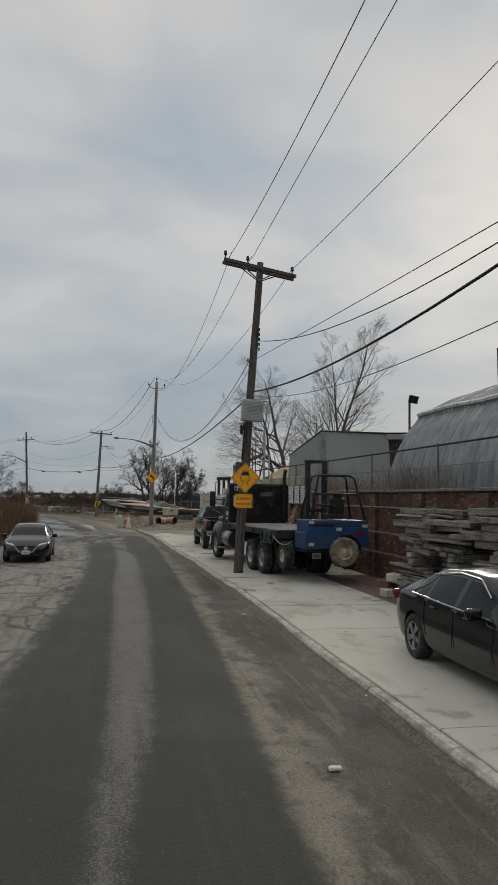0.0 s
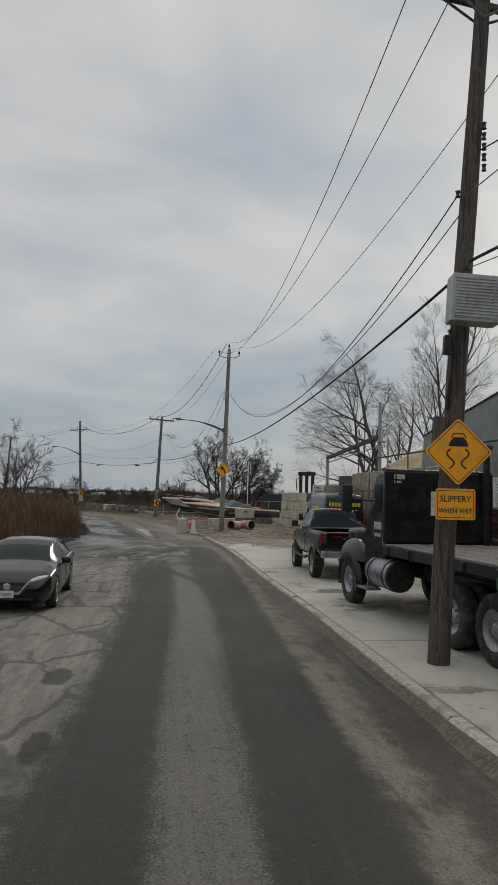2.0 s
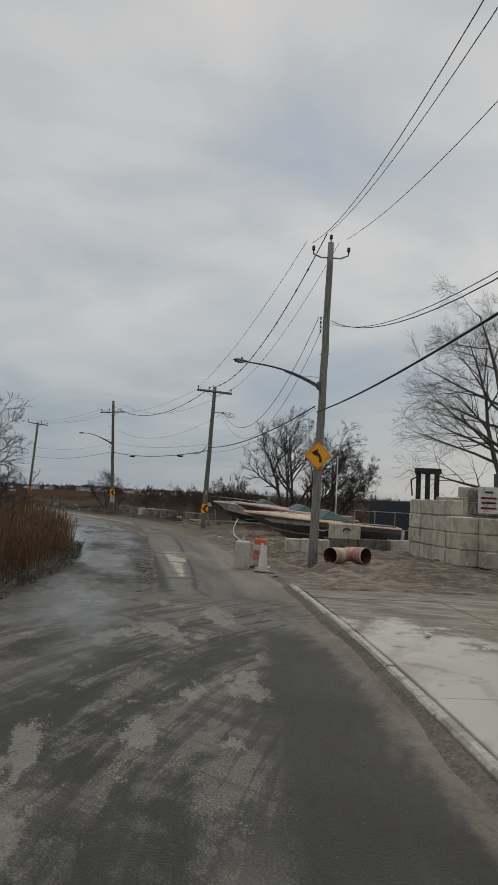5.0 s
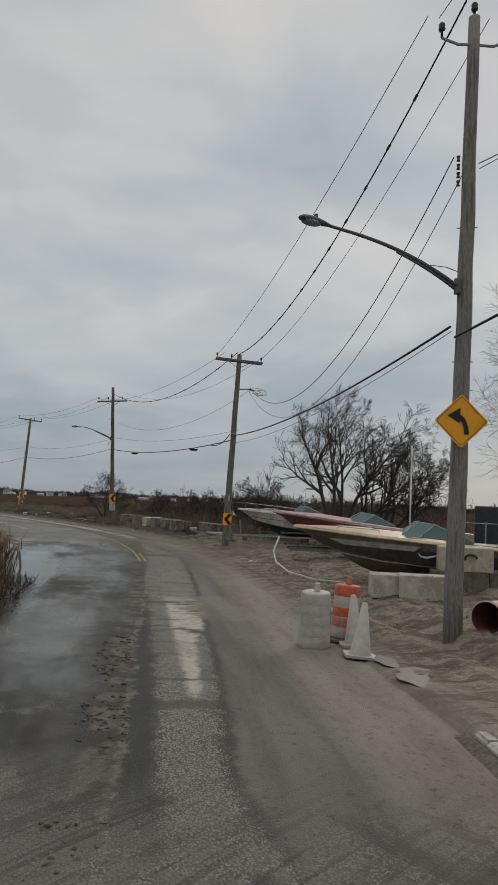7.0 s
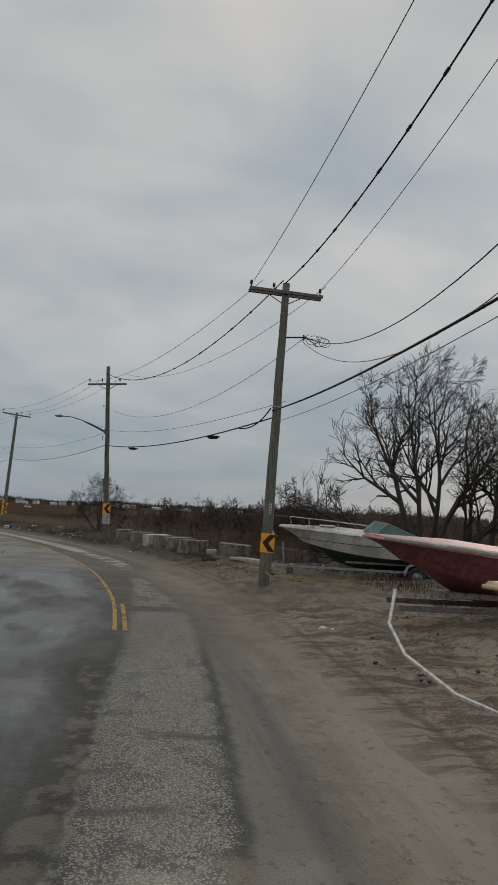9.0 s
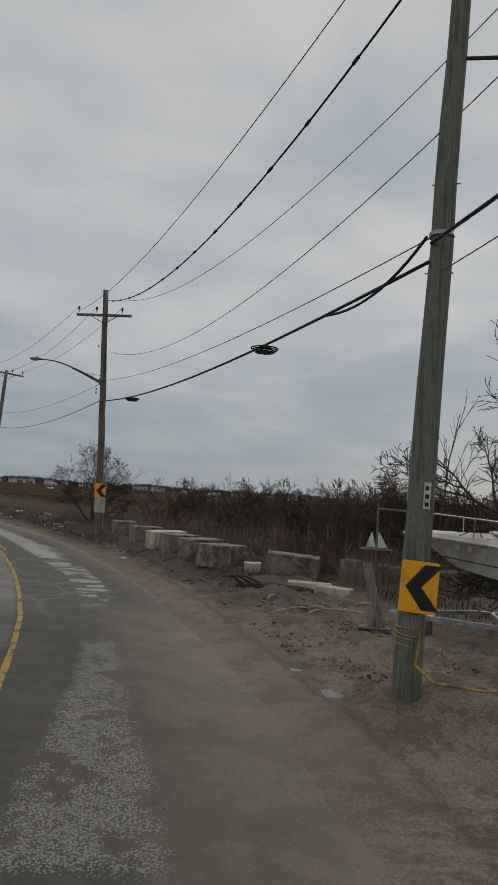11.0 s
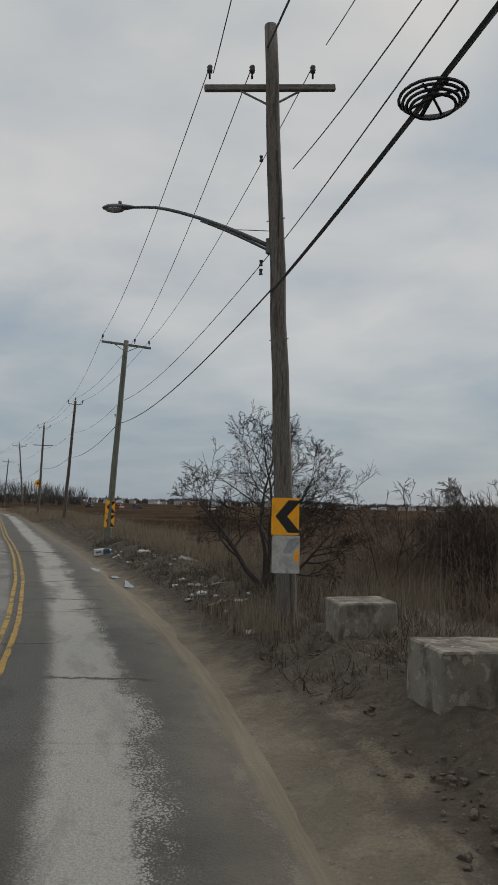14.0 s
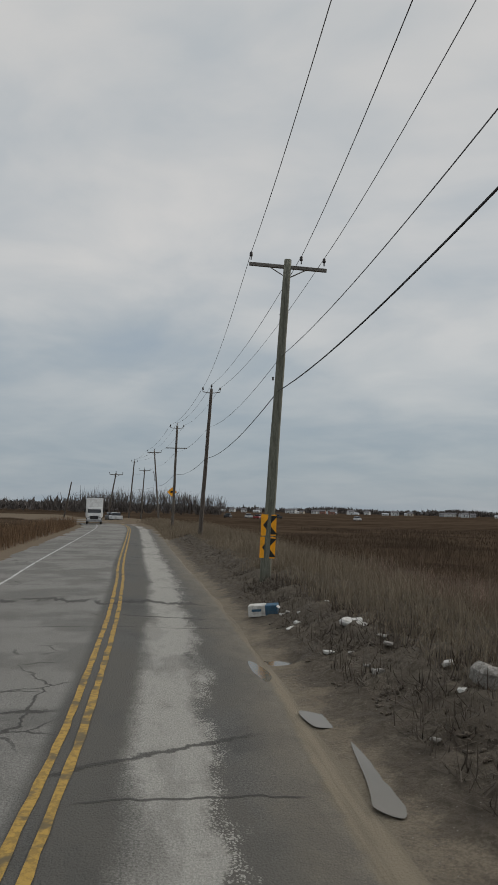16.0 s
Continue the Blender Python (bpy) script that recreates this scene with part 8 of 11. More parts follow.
# notice boards fixed to the wall past the truck
for k, (yy, w) in enumerate(((42.2, 0.72), (41.2, 0.72), (40.2, 0.72))):
    nb = thing("notice_board", "white printed notice in a thin frame on the wall", "notice board", "notices on the wall", at=pose(*wall_line(yy, -0.24).xy, 2.86, 0, 0, WALL_YAW - 90))
    part("frame", box_mesh((0, 0.02, 0), (w + 0.08, 0.04, 0.84), bevel=0.008), PIPE, nb)
    part("sheet", box_mesh((0, -0.008, 0), (w, 0.012, 0.76)), WHITE_PAINT, nb)
    for j in range(8):
        part("text_bar", box_mesh((0, -0.018, 0.28 - 0.08 * j), (w * (0.75 - 0.08 * (j % 3)), 0.006, 0.02)), GREY_PAINT, nb)
ORANGE_BROWN = worn("rusty_board", (0.17, 0.075, 0.035), (0.24, 0.11, 0.05), 3, 0.85, bump=0.2, dirt=0.5)
lb = thing("leaning_board", "rust-brown printed board leaning against the wall", "board", at=pose(*wall_line(40.9, -0.75).xy, 0.11, 0, 0, WALL_YAW - 90))
part("panel", box_mesh((0, 0.1, 1.15), (0.95, 0.04, 2.25), (-17, -14, 0), 0.008), ORANGE_BROWN, lb)
for j in range(5):
    part("text_bar", box_mesh((-0.05 + 0.05 * j, -0.2 + 0.085 * j + 0.02, 0.55 + 0.3 * j), (0.5, 0.008, 0.05), (-17, -14, 0)), SIGN_PALE, lb)

# stack of weathered timber and stone slabs
SLABS = worn("weathered_timber", (0.15, 0.132, 0.110), (0.30, 0.275, 0.238), 2.0, 0.92, bump=0.7, stretch=(6, 0.8, 6), grime=(0.035, 0.03, 0.026), dirt=0.6)
SLAB_PALE = worn("pale_timber", (0.30, 0.28, 0.245), (0.45, 0.425, 0.38), 2.0, 0.92, bump=0.6, stretch=(6, 0.8, 6), grime=(0.08, 0.07, 0.06), dirt=0.5)
ls = thing("timber_stack", "untidy tall stack of weathered grey planks and beams", "timber stack", at=pose(*wall_line(24.6, -0.72).xy, 0.1, 0, 0, WALL_YAW))
rnd = random.Random(8)
for col, (y0, top) in enumerate(((2.4, 2.3), (0.6, 2.1), (-1.3, 2.3), (-3.2, 1.9), (-5.0, 1.5))):
    z = 0.06
    while z < top:
        h = rnd.choice((0.06, 0.09, 0.12, 0.16))
        w = rnd.uniform(0.2, 0.4)
        length = rnd.uniform(1.3, 2.3)
        for r in range(2):
            x = -0.38 + 0.62 * r + rnd.uniform(-0.1, 0.1)
            along_wall = rnd.random() < 0.78
            tilt = rnd.uniform(-3, 3)
            size = (w, length, h) if along_wall else (rnd.uniform(0.9, 1.25), w, h)
            if rnd.random() < 0.9:
                part("plank", box_mesh((x if along_wall else -0.05, y0 + rnd.uniform(-0.35, 0.35), z + h / 2), size, (tilt * 0.5, rnd.uniform(-2, 2), rnd.uniform(-9, 9)), 0.012), SLAB_PALE if rnd.random() < 0.22 else SLABS, ls)
        z += h + rnd.uniform(0.0, 0.035)
for k in range(3):
    cb = part("rubble_block", box_mesh((-0.75 + 0.1 * k, 3.4 + 0.4 * (k % 2), 0.12 + 0.2 * k), (0.4, 0.45, 0.22), (0, 0, 20 * k), 0.03), BRICK if k == 1 else BLOCK, ls)

# long arched shed of corrugated sheet
n = Nodes("corrugated_sheet", 0.42, 0.55)
streak = n.noise(0.8, 5, 0.6, n.scaled(n.coords("World"), (3, 3, 0.25)))
CORR = n.done(n.mix(n.step(streak, 0.35, 0.7), (0.19, 0.205, 0.205), (0.30, 0.315, 0.31)), None, n.noise(6, 3), 0.1, 0.01)
AX = Vector((-0.238, 0.971, 0))
SD = Vector((0.971, 0.238, 0))
prof = [(6.75, 0.4), (6.8, 2.6), (6.95, 3.8), (7.25, 4.6), (7.65, 5.3), (8.1, 5.85), (8.14, 6.02), (9.6, 6.75), (11.5, 7.4), (13.5, 7.7), (15.5, 7.5), (19, 6.2), (21, 0.4)]
shed = thing("corrugated_shed", "long arched shed clad in grey corrugated metal sheet", "shed")
verts, faces = [], []
base = Vector((-1.9, 36.4, 0))
NL = 34 * 4 * 4
for i in range(NL + 1):
    f = i / NL * 34
    rib = 0.045 * math.sin(2 * math.pi * f / 0.30)
    for x, z in prof:
        p = base - AX * f * 1.0 + Vector((0, 0, z))
        p += SD * (x + (0.971 - 1) * 0 - rib * (1 if z < 6 else 0.3)) * 1.0 + Vector((0, 0, rib * (0.4 if z < 6 else 1)))
        p += SD * 1.35
        p.y -= 0.238 * 8
        verts.append(p)
m = len(prof)
for i in range(NL):
    for j in range(m - 1):
        faces.append((i * m + j, i * m + j + 1, (i + 1) * m + j + 1, (i + 1) * m + j))
me = bpy.data.meshes.new("cladding")
me.from_pydata(verts, [], faces)
me.materials.append(CORR)
ob = new("cladding", me)
ob.parent = shed
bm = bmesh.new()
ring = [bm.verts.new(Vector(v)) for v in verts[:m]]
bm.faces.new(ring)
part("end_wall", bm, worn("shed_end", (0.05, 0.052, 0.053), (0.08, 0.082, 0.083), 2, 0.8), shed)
part("verge_trim", tube_mesh([Vector(v) + Vector((0, 0.03, 0.02)) for v in verts[:m]], 0.06, 6), GREY_PAINT, shed)
top_line = [verts[i * m + 6] + Vector((-0.05, 0, 0.06)) for i in range(0, NL + 1, 40)]
part("ridge_flashing", tube_mesh(top_line, 0.09, 6), WHITE_PAINT, shed)
ch = tagged(part("chimney_pipe", tube_mesh([(8.55, 30.4, 5.9), (8.52, 30.4, 7.45)], 0.11, 12), PIPE), "short rusty chimney pipe on the shed roof", "chimney")

# floodlight on a pole behind the wall
fl = thing("floodlight_pole", "two floodlights on a thin pole behind the wall", "floodlight", at=pose(8.75, 46.6, 0))
part("pole", tube_mesh([(0, 0, 0), (0, 0, 8.0)], 0.06, 8), BLACK_PAINT, fl)
for z, s in ((8.0, 1.0), (6.3, 0.8)):
    h = part("lamp_housing", box_mesh((0.2 * s, -0.05, z + 0.1), (0.5 * s, 0.2, 0.42 * s), (18, 10, 0), 0.03), BLACK_PAINT, fl)
    part("lamp_glass", box_mesh((0.2 * s, -0.16, z + 0.07), (0.42 * s, 0.02, 0.34 * s), (18, 10, 0)), GLASS, fl)

# pale green hip-roofed hall further back
HALL = Nodes("pale_green_sheet", 0.5, 0.1)
HALL = HALL.done(HALL.mix(HALL.step(HALL.noise(0.35, 4, 0.5, HALL.coords("World")), 0.3, 0.7), (0.27, 0.295, 0.275), (0.33, 0.355, 0.335)), None, HALL.noise(3, 2), 0.05, 0.01)
# the hall's sheet again with shade put into its colour, for side wall and fold
HALL_SHADE = worn("shadowed_green_sheet", (0.20, 0.222, 0.21), (0.25, 0.272, 0.258), 1, 0.6, bump=0.05, dirt=0.2)
hall = thing("storage_hall", "pale grey-green metal hall with a steep roof", "building")


def hull_face(pts, mat, name, parent):
    bm = bmesh.new()
    vs = [bm.verts.new(p) for p in pts]
    bm.faces.new(vs)
    ext = bmesh.ops.extrude_face_region(bm, geom=bm.faces[:])
    nrm = (Vector(pts[1]) - Vector(pts[0])).cross(Vector(pts[2]) - Vector(pts[0])).normalized()
    for v in ext["geom"]:
        if isinstance(v, bmesh.types.BMVert):
            v.co += nrm * 0.12
    bmesh.ops.recalc_face_normals(bm, faces=bm.faces)
    return part(name, bm, mat, parent)


hull_face([(3.9, 45.07, 6.10), (7.35, 45.0, 6.04), (7.75, 44.55, 0.1), (3.75, 44.62, 0.1)], HALL, "front_wall", hall)
hull_face([(3.9, 45.07, 6.10), (3.75, 44.62, 0.1), (2.1, 53.5, 0.1), (2.5, 53.5, 5.38)], HALL_SHADE, "side_wall", hall)
hull_face([(3.9, 45.07, 6.12), (2.5, 53.5, 5.40), (8.6, 53.5, 5.8), (8.9, 45.0, 6.06)], HALL, "roof", hall)
# the corner's fold, a thin plate with its shade in the colour
hull_face([(3.93, 44.98, 6.05), (4.12, 44.96, 6.05), (4.5, 44.50, 0.1), (3.75, 44.52, 0.1)], HALL_SHADE, "corner_fold", hall)
part("ridge_trim", tube_mesh([(2.5, 53.5, 5.45), (3.9, 45.0, 6.17), (7.35, 44.95, 6.10), (8.9, 44.9, 6.12)], 0.045, 6), BLACK_PAINT, hall)
# flat black plate, painting the shade inside the hall's side opening
hull_face([(7.38, 45.1, 5.75), (8.75, 45.1, 5.75), (8.5, 45.1, 4.9), (7.95, 45.1, 4.1), (7.75, 45.1, 1.0), (7.6, 45.1, 1.0)], BLACK_PAINT, "side_opening", hall)
part("side_eave", box_mesh((8.1, 45.05, 5.92), (1.6, 0.3, 0.26), (0, 0, -1)), HALL, hall)

# sand heap and tall wall of concrete panels
SAND = worn("yellow_sand", (0.42, 0.33, 0.2), (0.52, 0.42, 0.27), 0.6, 0.95, bump=0.4, grime=(0.3, 0.23, 0.14), dirt=0.5)


def heap_fn(u, v):
    """Sand tipped against the back of the concrete wall: u metres behind it, v metres along it."""
    x, y = 3.2 - 0.264 * v + 0.964 * u + 0.45, 47.4 + 0.964 * v + 0.264 * u
    r = np.hypot(x - 7.4, y - 58.8)
    z = np.array([noise.noise((a * 0.5, b * 0.5, 0)) * 0.35 + noise.noise((a * 1.7, b * 1.7, 3)) * 0.10 for a, b in zip(x, y)])
    return x, y, np.maximum(7.7 - 0.55 * r + z * (r > 1), 0.05)


heap = grid_sheet("heap_of_sand", np.linspace(0, 17, 46), np.linspace(2.6, 12.2, 34), heap_fn, SAND)
tagged(heap, "yellow sand heap behind the concrete wall", "sand heap")

PANEL = block_material("stained_panel", (0.50, 0.455, 0.365), (0.20, 0.155, 0.10), 0.34)


def stacked(parent, p, q, rows, h, length, depth, z0, mat, seed, skip=(), name="block"):
    """Rows of big cast blocks along a line, each slightly out of true."""
    rnd = random.Random(seed)
    p, q = Vector((*p, 0)), Vector((*q, 0))
    d = (q - p)
    n = max(1, round(d.length / length))
    yaw = math.degrees(math.atan2(d.y, d.x))
    d.normalize()
    step = (q - p).length / n
    for r in range(rows):
        for k in range(n):
            if (r, k) in skip:
                continue
            c = p + d * (step * (k + 0.5))
            block(parent, (c.x + rnd.uniform(-0.03, 0.03), c.y + rnd.uniform(-0.03, 0.03), z0 + h * (r + 0.5)), (step * rnd.uniform(0.95, 0.985), depth, h * 0.975), yaw + rnd.uniform(-1.2, 1.2), mat, seed * 100 + r * 10 + k, name)


def block(parent, c, size, yaw, mat, seed, name="block"):
    rnd = random.Random(seed)
    bm = box_mesh((0, 0, 0), size, bevel=0.035, seg=1)
    for v in bm.verts:
        v.co += Vector([rnd.uniform(-0.012, 0.012) for _ in range(3)])
    return part(name, bm, mat, parent, at=pose(*c, rnd.uniform(-0.6, 0.6), rnd.uniform(-0.6, 0.6), yaw))


cw = tagged(new("wall_concrete"), "tall stained concrete wall of large cast panels", "wall", kind="structure")
stacked(cw, (3.2, 47.4), (-0.22, 59.9), 4, 0.96, 2.1, 0.5, 0.1, PANEL, 31, name="panel")
stacked(cw, (-0.1, 60.3), (6, 62.2), 4, 0.96, 2.1, 0.5, 0.1, PANEL, 32, name="panel")

bs = thing("block_stack", "stack of pale concrete blocks four rows high with stains", "concrete blocks")
stacked(bs, (-3.25, 70.1), (-5.05, 74.7), 4, 0.62, 1.22, 0.75, 0.42, BLOCK, 41, skip=((3, 0),))
stacked(bs, (-2.9, 70.2), (-1.2, 71.0), 3, 0.62, 1.9, 0.75, 0.42, BLOCK, 42)
part("white_notice", box_mesh((0, 0, 0), (0.82, 0.03, 1.0), bevel=0.005), WHITE_PAINT, bs, "white notice with plain bars", at=pose(-2.55, 70.35, 2.95, 0, 0, 14))
for j, (z, w, mt) in enumerate(((0.3, 0.3, SIGN_BLACK), (0.08, 0.6, RED_LENS), (-0.1, 0.55, SIGN_BLACK), (-0.3, 0.6, RED_LENS))):
    part("text_bar", box_mesh((-2.56, 70.32, 2.95 + z), (w, 0.01, 0.07), (0, 0, 14)), mt, bs)
bs2 = thing("block_stack", "further rows of pale concrete blocks behind the yard", "concrete blocks")
stacked(bs2, (-3.6, 86.2), (2.6, 84.4), 6, 0.62, 1.25, 0.7, 0.1, BLOCK, 43, skip=((5, 0), (5, 2), (5, 3)))
stacked(bs2, (-2.2, 79.0), (-1.0, 74.5), 5, 0.62, 1.25, 0.7, 0.42, OLD_BLOCK, 44)
tagged(part("grey_panel", box_mesh((0, 0, 0), (6, 0.2, 4.4), bevel=0.02), worn("dark_grey_sheet", (0.075, 0.075, 0.078), (0.11, 0.11, 0.112), 1.5, 0.8), at=pose(1.8, 79.5, 2.2, 0, 0, -10)), "dark grey sheet screen behind the blocks", "screen")
ct = thing("container", "dark blue-grey shipping container behind a mesh fence", "container", at=pose(-5.6, 84.5, 0.2, 0, 0, -6))
part("body", box_mesh((0, 0, 1.3), (3.4, 2.4, 2.6), bevel=0.04), worn("container_paint", (0.028, 0.036, 0.044), (0.045, 0.055, 0.064), 1.5, 0.6), ct)
for k in range(14):
    part("rib", box_mesh((-1.55 + 0.24 * k, -1.21, 1.3), (0.1, 0.05, 2.3)), worn("container_rib", (0.028, 0.036, 0.044), (0.045, 0.055, 0.064), 1.5, 0.6) if k == 0 else bpy.data.materials["container_rib"], ct)
mf = thing("mesh_fence", "thin steel mesh fence panels beside the boats", "fence")
for k in range(4):
    x = -8.2 + 1.1 * k
    part("post", tube_mesh([(x, 82.5, 0.2), (x, 82.5, 2.2)], 0.03, 6), GALV, mf)
for z in (0.4, 1.2, 2.15):
    part("rail", tube_mesh([(-8.2, 82.5, z), (-4.9, 82.5, z)], 0.02, 5), GALV, mf)

# the lifting mast of a machine behind the blocks
mm = thing("machine_mast", "black lifting mast of a machine behind the blocks", "machine", at=pose(-4.1, 87.5, 0))
for x in (-0.55, 0.0, 0.55):
    part("upright", box_mesh((x, 0, 2.4), (0.3, 0.35, 4.8), bevel=0.02), BLACK_PAINT, mm)
part("head", box_mesh((0, 0, 4.75), (1.6, 0.5, 0.35), bevel=0.03), BLACK_PAINT, mm)
part("cage", tube_mesh([(-0.9, 0.2, 3.2), (-1.0, 0.2, 4.2), (-0.6, 0.2, 4.4)], 0.05, 6), BLACK_PAINT, mm)

# gate frame
gt = thing("gate_frame", "tall steel gate frame with a black beam and thin poles", "gate")
part("beam", tube_mesh([(-1.95, 69.4, 5.25), (0.75, 57.3, 5.7)], 0.13, 4), BLACK_PAINT, gt)
part("lower_bar", tube_mesh([(-1.9, 69.3, 4.95), (1.0, 57.3, 5.3)], 0.03, 6), GALV, gt)
part("post", tube_mesh([(-1.95, 69.4, 0.3), (-1.95, 69.4, 5.5)], 0.1, 8), GALV, gt)
part("post", tube_mesh([(0.8, 57.3, 0.1), (0.8, 57.3, 7.4)], 0.09, 8), GALV, gt)
part("post", tube_mesh([(1.15, 56.6, 0.1), (1.15, 56.6, 5.6)], 0.05, 8), GALV, gt)
part("brace", tube_mesh([(0.8, 57.2, 5.4), (0.35, 58.6, 3.6), (0.35, 58.6, 0.2)], 0.05, 6), BLACK_PAINT, gt)
for y, z0, z1 in ((60.0, 3.6, 7.2), (61.2, 3.8, 6.4), (58.4, 3.5, 6.2)):
    x = 0.75 - (y - 57.3) * 0.223
    part("thin_pole", tube_mesh([(x, y, z0), (x, y, z1)], 0.03, 6), BLACK_PAINT, gt)
part("bracket", tube_mesh([(0.1, 61.6, 3.95), (0.3, 59.6, 4.1)], 0.05, 6), BLACK_PAINT, gt)


# wet brick paving along the foot of the wall
n = Nodes("old_brick_paving", 0.75)
pos = n.coords("World")
tex = n.add("ShaderNodeTexBrick", Scale=1.0)
tex.inputs["Brick Width"].default_value, tex.inputs["Row Height"].default_value, tex.inputs["Mortar Size"].default_value = 0.21, 0.105, 0.008
n.put(tex.inputs["Vector"], n.scaled(pos, (1, 1, 1)))
tex.inputs["Color1"].default_value, tex.inputs["Color2"].default_value, tex.inputs["Mortar"].default_value = (0.20, 0.125, 0.10, 1), (0.145, 0.095, 0.08, 1), (0.10, 0.085, 0.07, 1)
c = n.mix(n.math("MULTIPLY", n.step(n.noise(1.1, 5, 0.6, pos), 0.46, 0.56), 0.6), tex.outputs["Color"], (0.085, 0.068, 0.057))
PAVING = n.done(c, None, n.noise(30, 4, 0.7, pos), 0.3, 0.01)
bm = bmesh.new()
rows = [[bm.verts.new((*wall_line(v, o).xy, z)) for o, z in ((-1.85, 0.10), (-1.84, 0.126), (0.1, 0.130))] for v in np.linspace(6, 33, 28)]
for p, q in zip(rows, rows[1:]):
    for k in (0, 1):
        bm.faces.new((p[k], p[k + 1], q[k + 1], q[k]))
bmesh.ops.recalc_face_normals(bm, faces=bm.faces)
tagged(part("brick_paving", bm, PAVING), "damp reddish brick paving at the foot of the wall", "paving", kind="structure")

# ---------------------------------------------------------------- boats, blocks and barrels on the dirt
CREAM = worn("faded_cream_gelcoat", (0.56, 0.405, 0.245), (0.66, 0.490, 0.305), 1.4, 0.45, bump=0.05, grime=(0.30, 0.25, 0.18), dirt=0.5)
DARK_HULL = worn("dark_hull_paint", (0.046, 0.045, 0.047), (0.080, 0.077, 0.077), 1.2, 0.4, bump=0.05, grime=(0.09, 0.08, 0.07), dirt=0.55)
TAN_HULL = worn("tan_hull_paint", (0.22, 0.19, 0.15), (0.30, 0.26, 0.21), 1.2, 0.5, bump=0.05, grime=(0.13, 0.11, 0.09), dirt=0.5)
WHITE_HULL = worn("chalky_white_gelcoat", (0.56, 0.54, 0.50), (0.66, 0.64, 0.60), 1.4, 0.5, bump=0.05, grime=(0.33, 0.30, 0.25), dirt=0.6)
GREEN_BOTTOM = worn("green_bottom_paint", (0.022, 0.05, 0.042), (0.04, 0.08, 0.068), 1.6, 0.7, bump=0.1, grime=(0.06, 0.055, 0.05), dirt=0.6)
RED_STRIPE = worn("faded_red_deck", (0.46, 0.17, 0.17), (0.58, 0.27, 0.26), 1.6, 0.5, bump=0.05, grime=(0.45, 0.36, 0.34), dirt=0.6)
MAROON = worn("maroon_hull", (0.15, 0.04, 0.045), (0.22, 0.07, 0.072), 1.4, 0.45, bump=0.05, dirt=0.4)
SCREEN = glass("tinted_windscreen", (0.10, 0.15, 0.15))
STRAP = worn("grey_webbing", (0.56, 0.54, 0.49), (0.68, 0.66, 0.61), 8, 0.9, bump=0.2)


def hull(parent, length, beam, depth, sheer, deck, mid, bottom, upper, rise=0.35):
    """A planing hull with its bow at the origin, running back along +x: bottom, topside band, upper topside and deck are separate parts."""
    N = 30
    rows = {k: [] for k in ("keel", "chine", "mid", "gunwale", "deck", "crown")}
    for i in range(N + 1):
        f = i / N
        x = length * f
        w = beam / 2 * (1 - (1 - min(1, f / 0.62)) ** 2.1)
        keel_z = -depth + rise * max(0, 1 - f / 0.42) ** 2.0 * depth * 1.9
        top = sheer * (1 - f) ** 1.6
        chine_z = -depth * 0.55 + depth * 0.34 * max(0, 1 - f / 0.5) ** 1.5
        rows["keel"].append((x * 1.0 + 0.42 * depth * max(0, 1 - f / 0.1) * 0, 0.0, min(keel_z, top - 0.05)))
        rows["chine"].append((x, w * 0.80, min(chine_z, top - 0.04)))
        rows["mid"].append((x - 0.06 * (1 - f), w * 0.95, top - (top - chine_z) * 0.36))
        rows["gunwale"].append((x - 0.12 * (1 - f), w, top))
        rows["deck"].append((x - 0.06 * (1 - f), w * 0.93, top + 0.07))
        rows["crown"].append((x, 0.0, top + 0.07 + 0.16 * min(1, f / 0.25) * (1 if f < 0.45 else max(0, 1 - (f - 0.45) / 0.02))))
    # the raked stem
    for name, back in (("keel", 1.25), ("chine", 0.75), ("mid", 0.35)):
        for i in range(N + 1):
            f = i / N
            x, y, z = rows[name][i]
            rows[name][i] = (x + back * depth * (1 - f) ** 3, y, z)

    def strip(names, mat, label):
        bm = bmesh.new()
        for s in (-1, 1):
            grid = [[bm.verts.new((p[0], p[1] * s, p[2])) for p in rows[k]] for k in names]
            for a, b in zip(grid, grid[1:]):
                for i in range(N):
                    try:
                        bm.faces.new((a[i], a[i + 1], b[i + 1], b[i]))
                    except ValueError:
                        pass
            if s == 1:
                first = grid
        bmesh.ops.remove_doubles(bm, verts=bm.verts, dist=0.001)
        bmesh.ops.recalc_face_normals(bm, faces=bm.faces)
        return part(label, bm, mat, parent, smooth=True)

    strip(("keel", "chine"), bottom, "hull_bottom")
    strip(("chine", "mid"), mid, "topside_band")
    strip(("mid", "gunwale"), upper, "topside")
    strip(("gunwale", "deck"), deck, "rub_rail")
    strip(("deck", "crown"), deck, "deck")
    bm = bmesh.new()
    vs = [bm.verts.new((rows[k][N][0], rows[k][N][1] * s, rows[k][N][2])) for s, ks in ((1, ("keel", "chine", "mid", "gunwale", "deck")), (-1, ("deck", "gunwale", "mid", "chine"))) for k in ks]
    bm.faces.new(vs)
    part("transom", bm, mid, parent)
    for s in (-1, 1):
        part("gunwale_strip", tube_mesh([(x, y * s * 1.005, z) for x, y, z in rows["gunwale"]], 0.028, 6), deck, parent, smooth=True)
    return rows


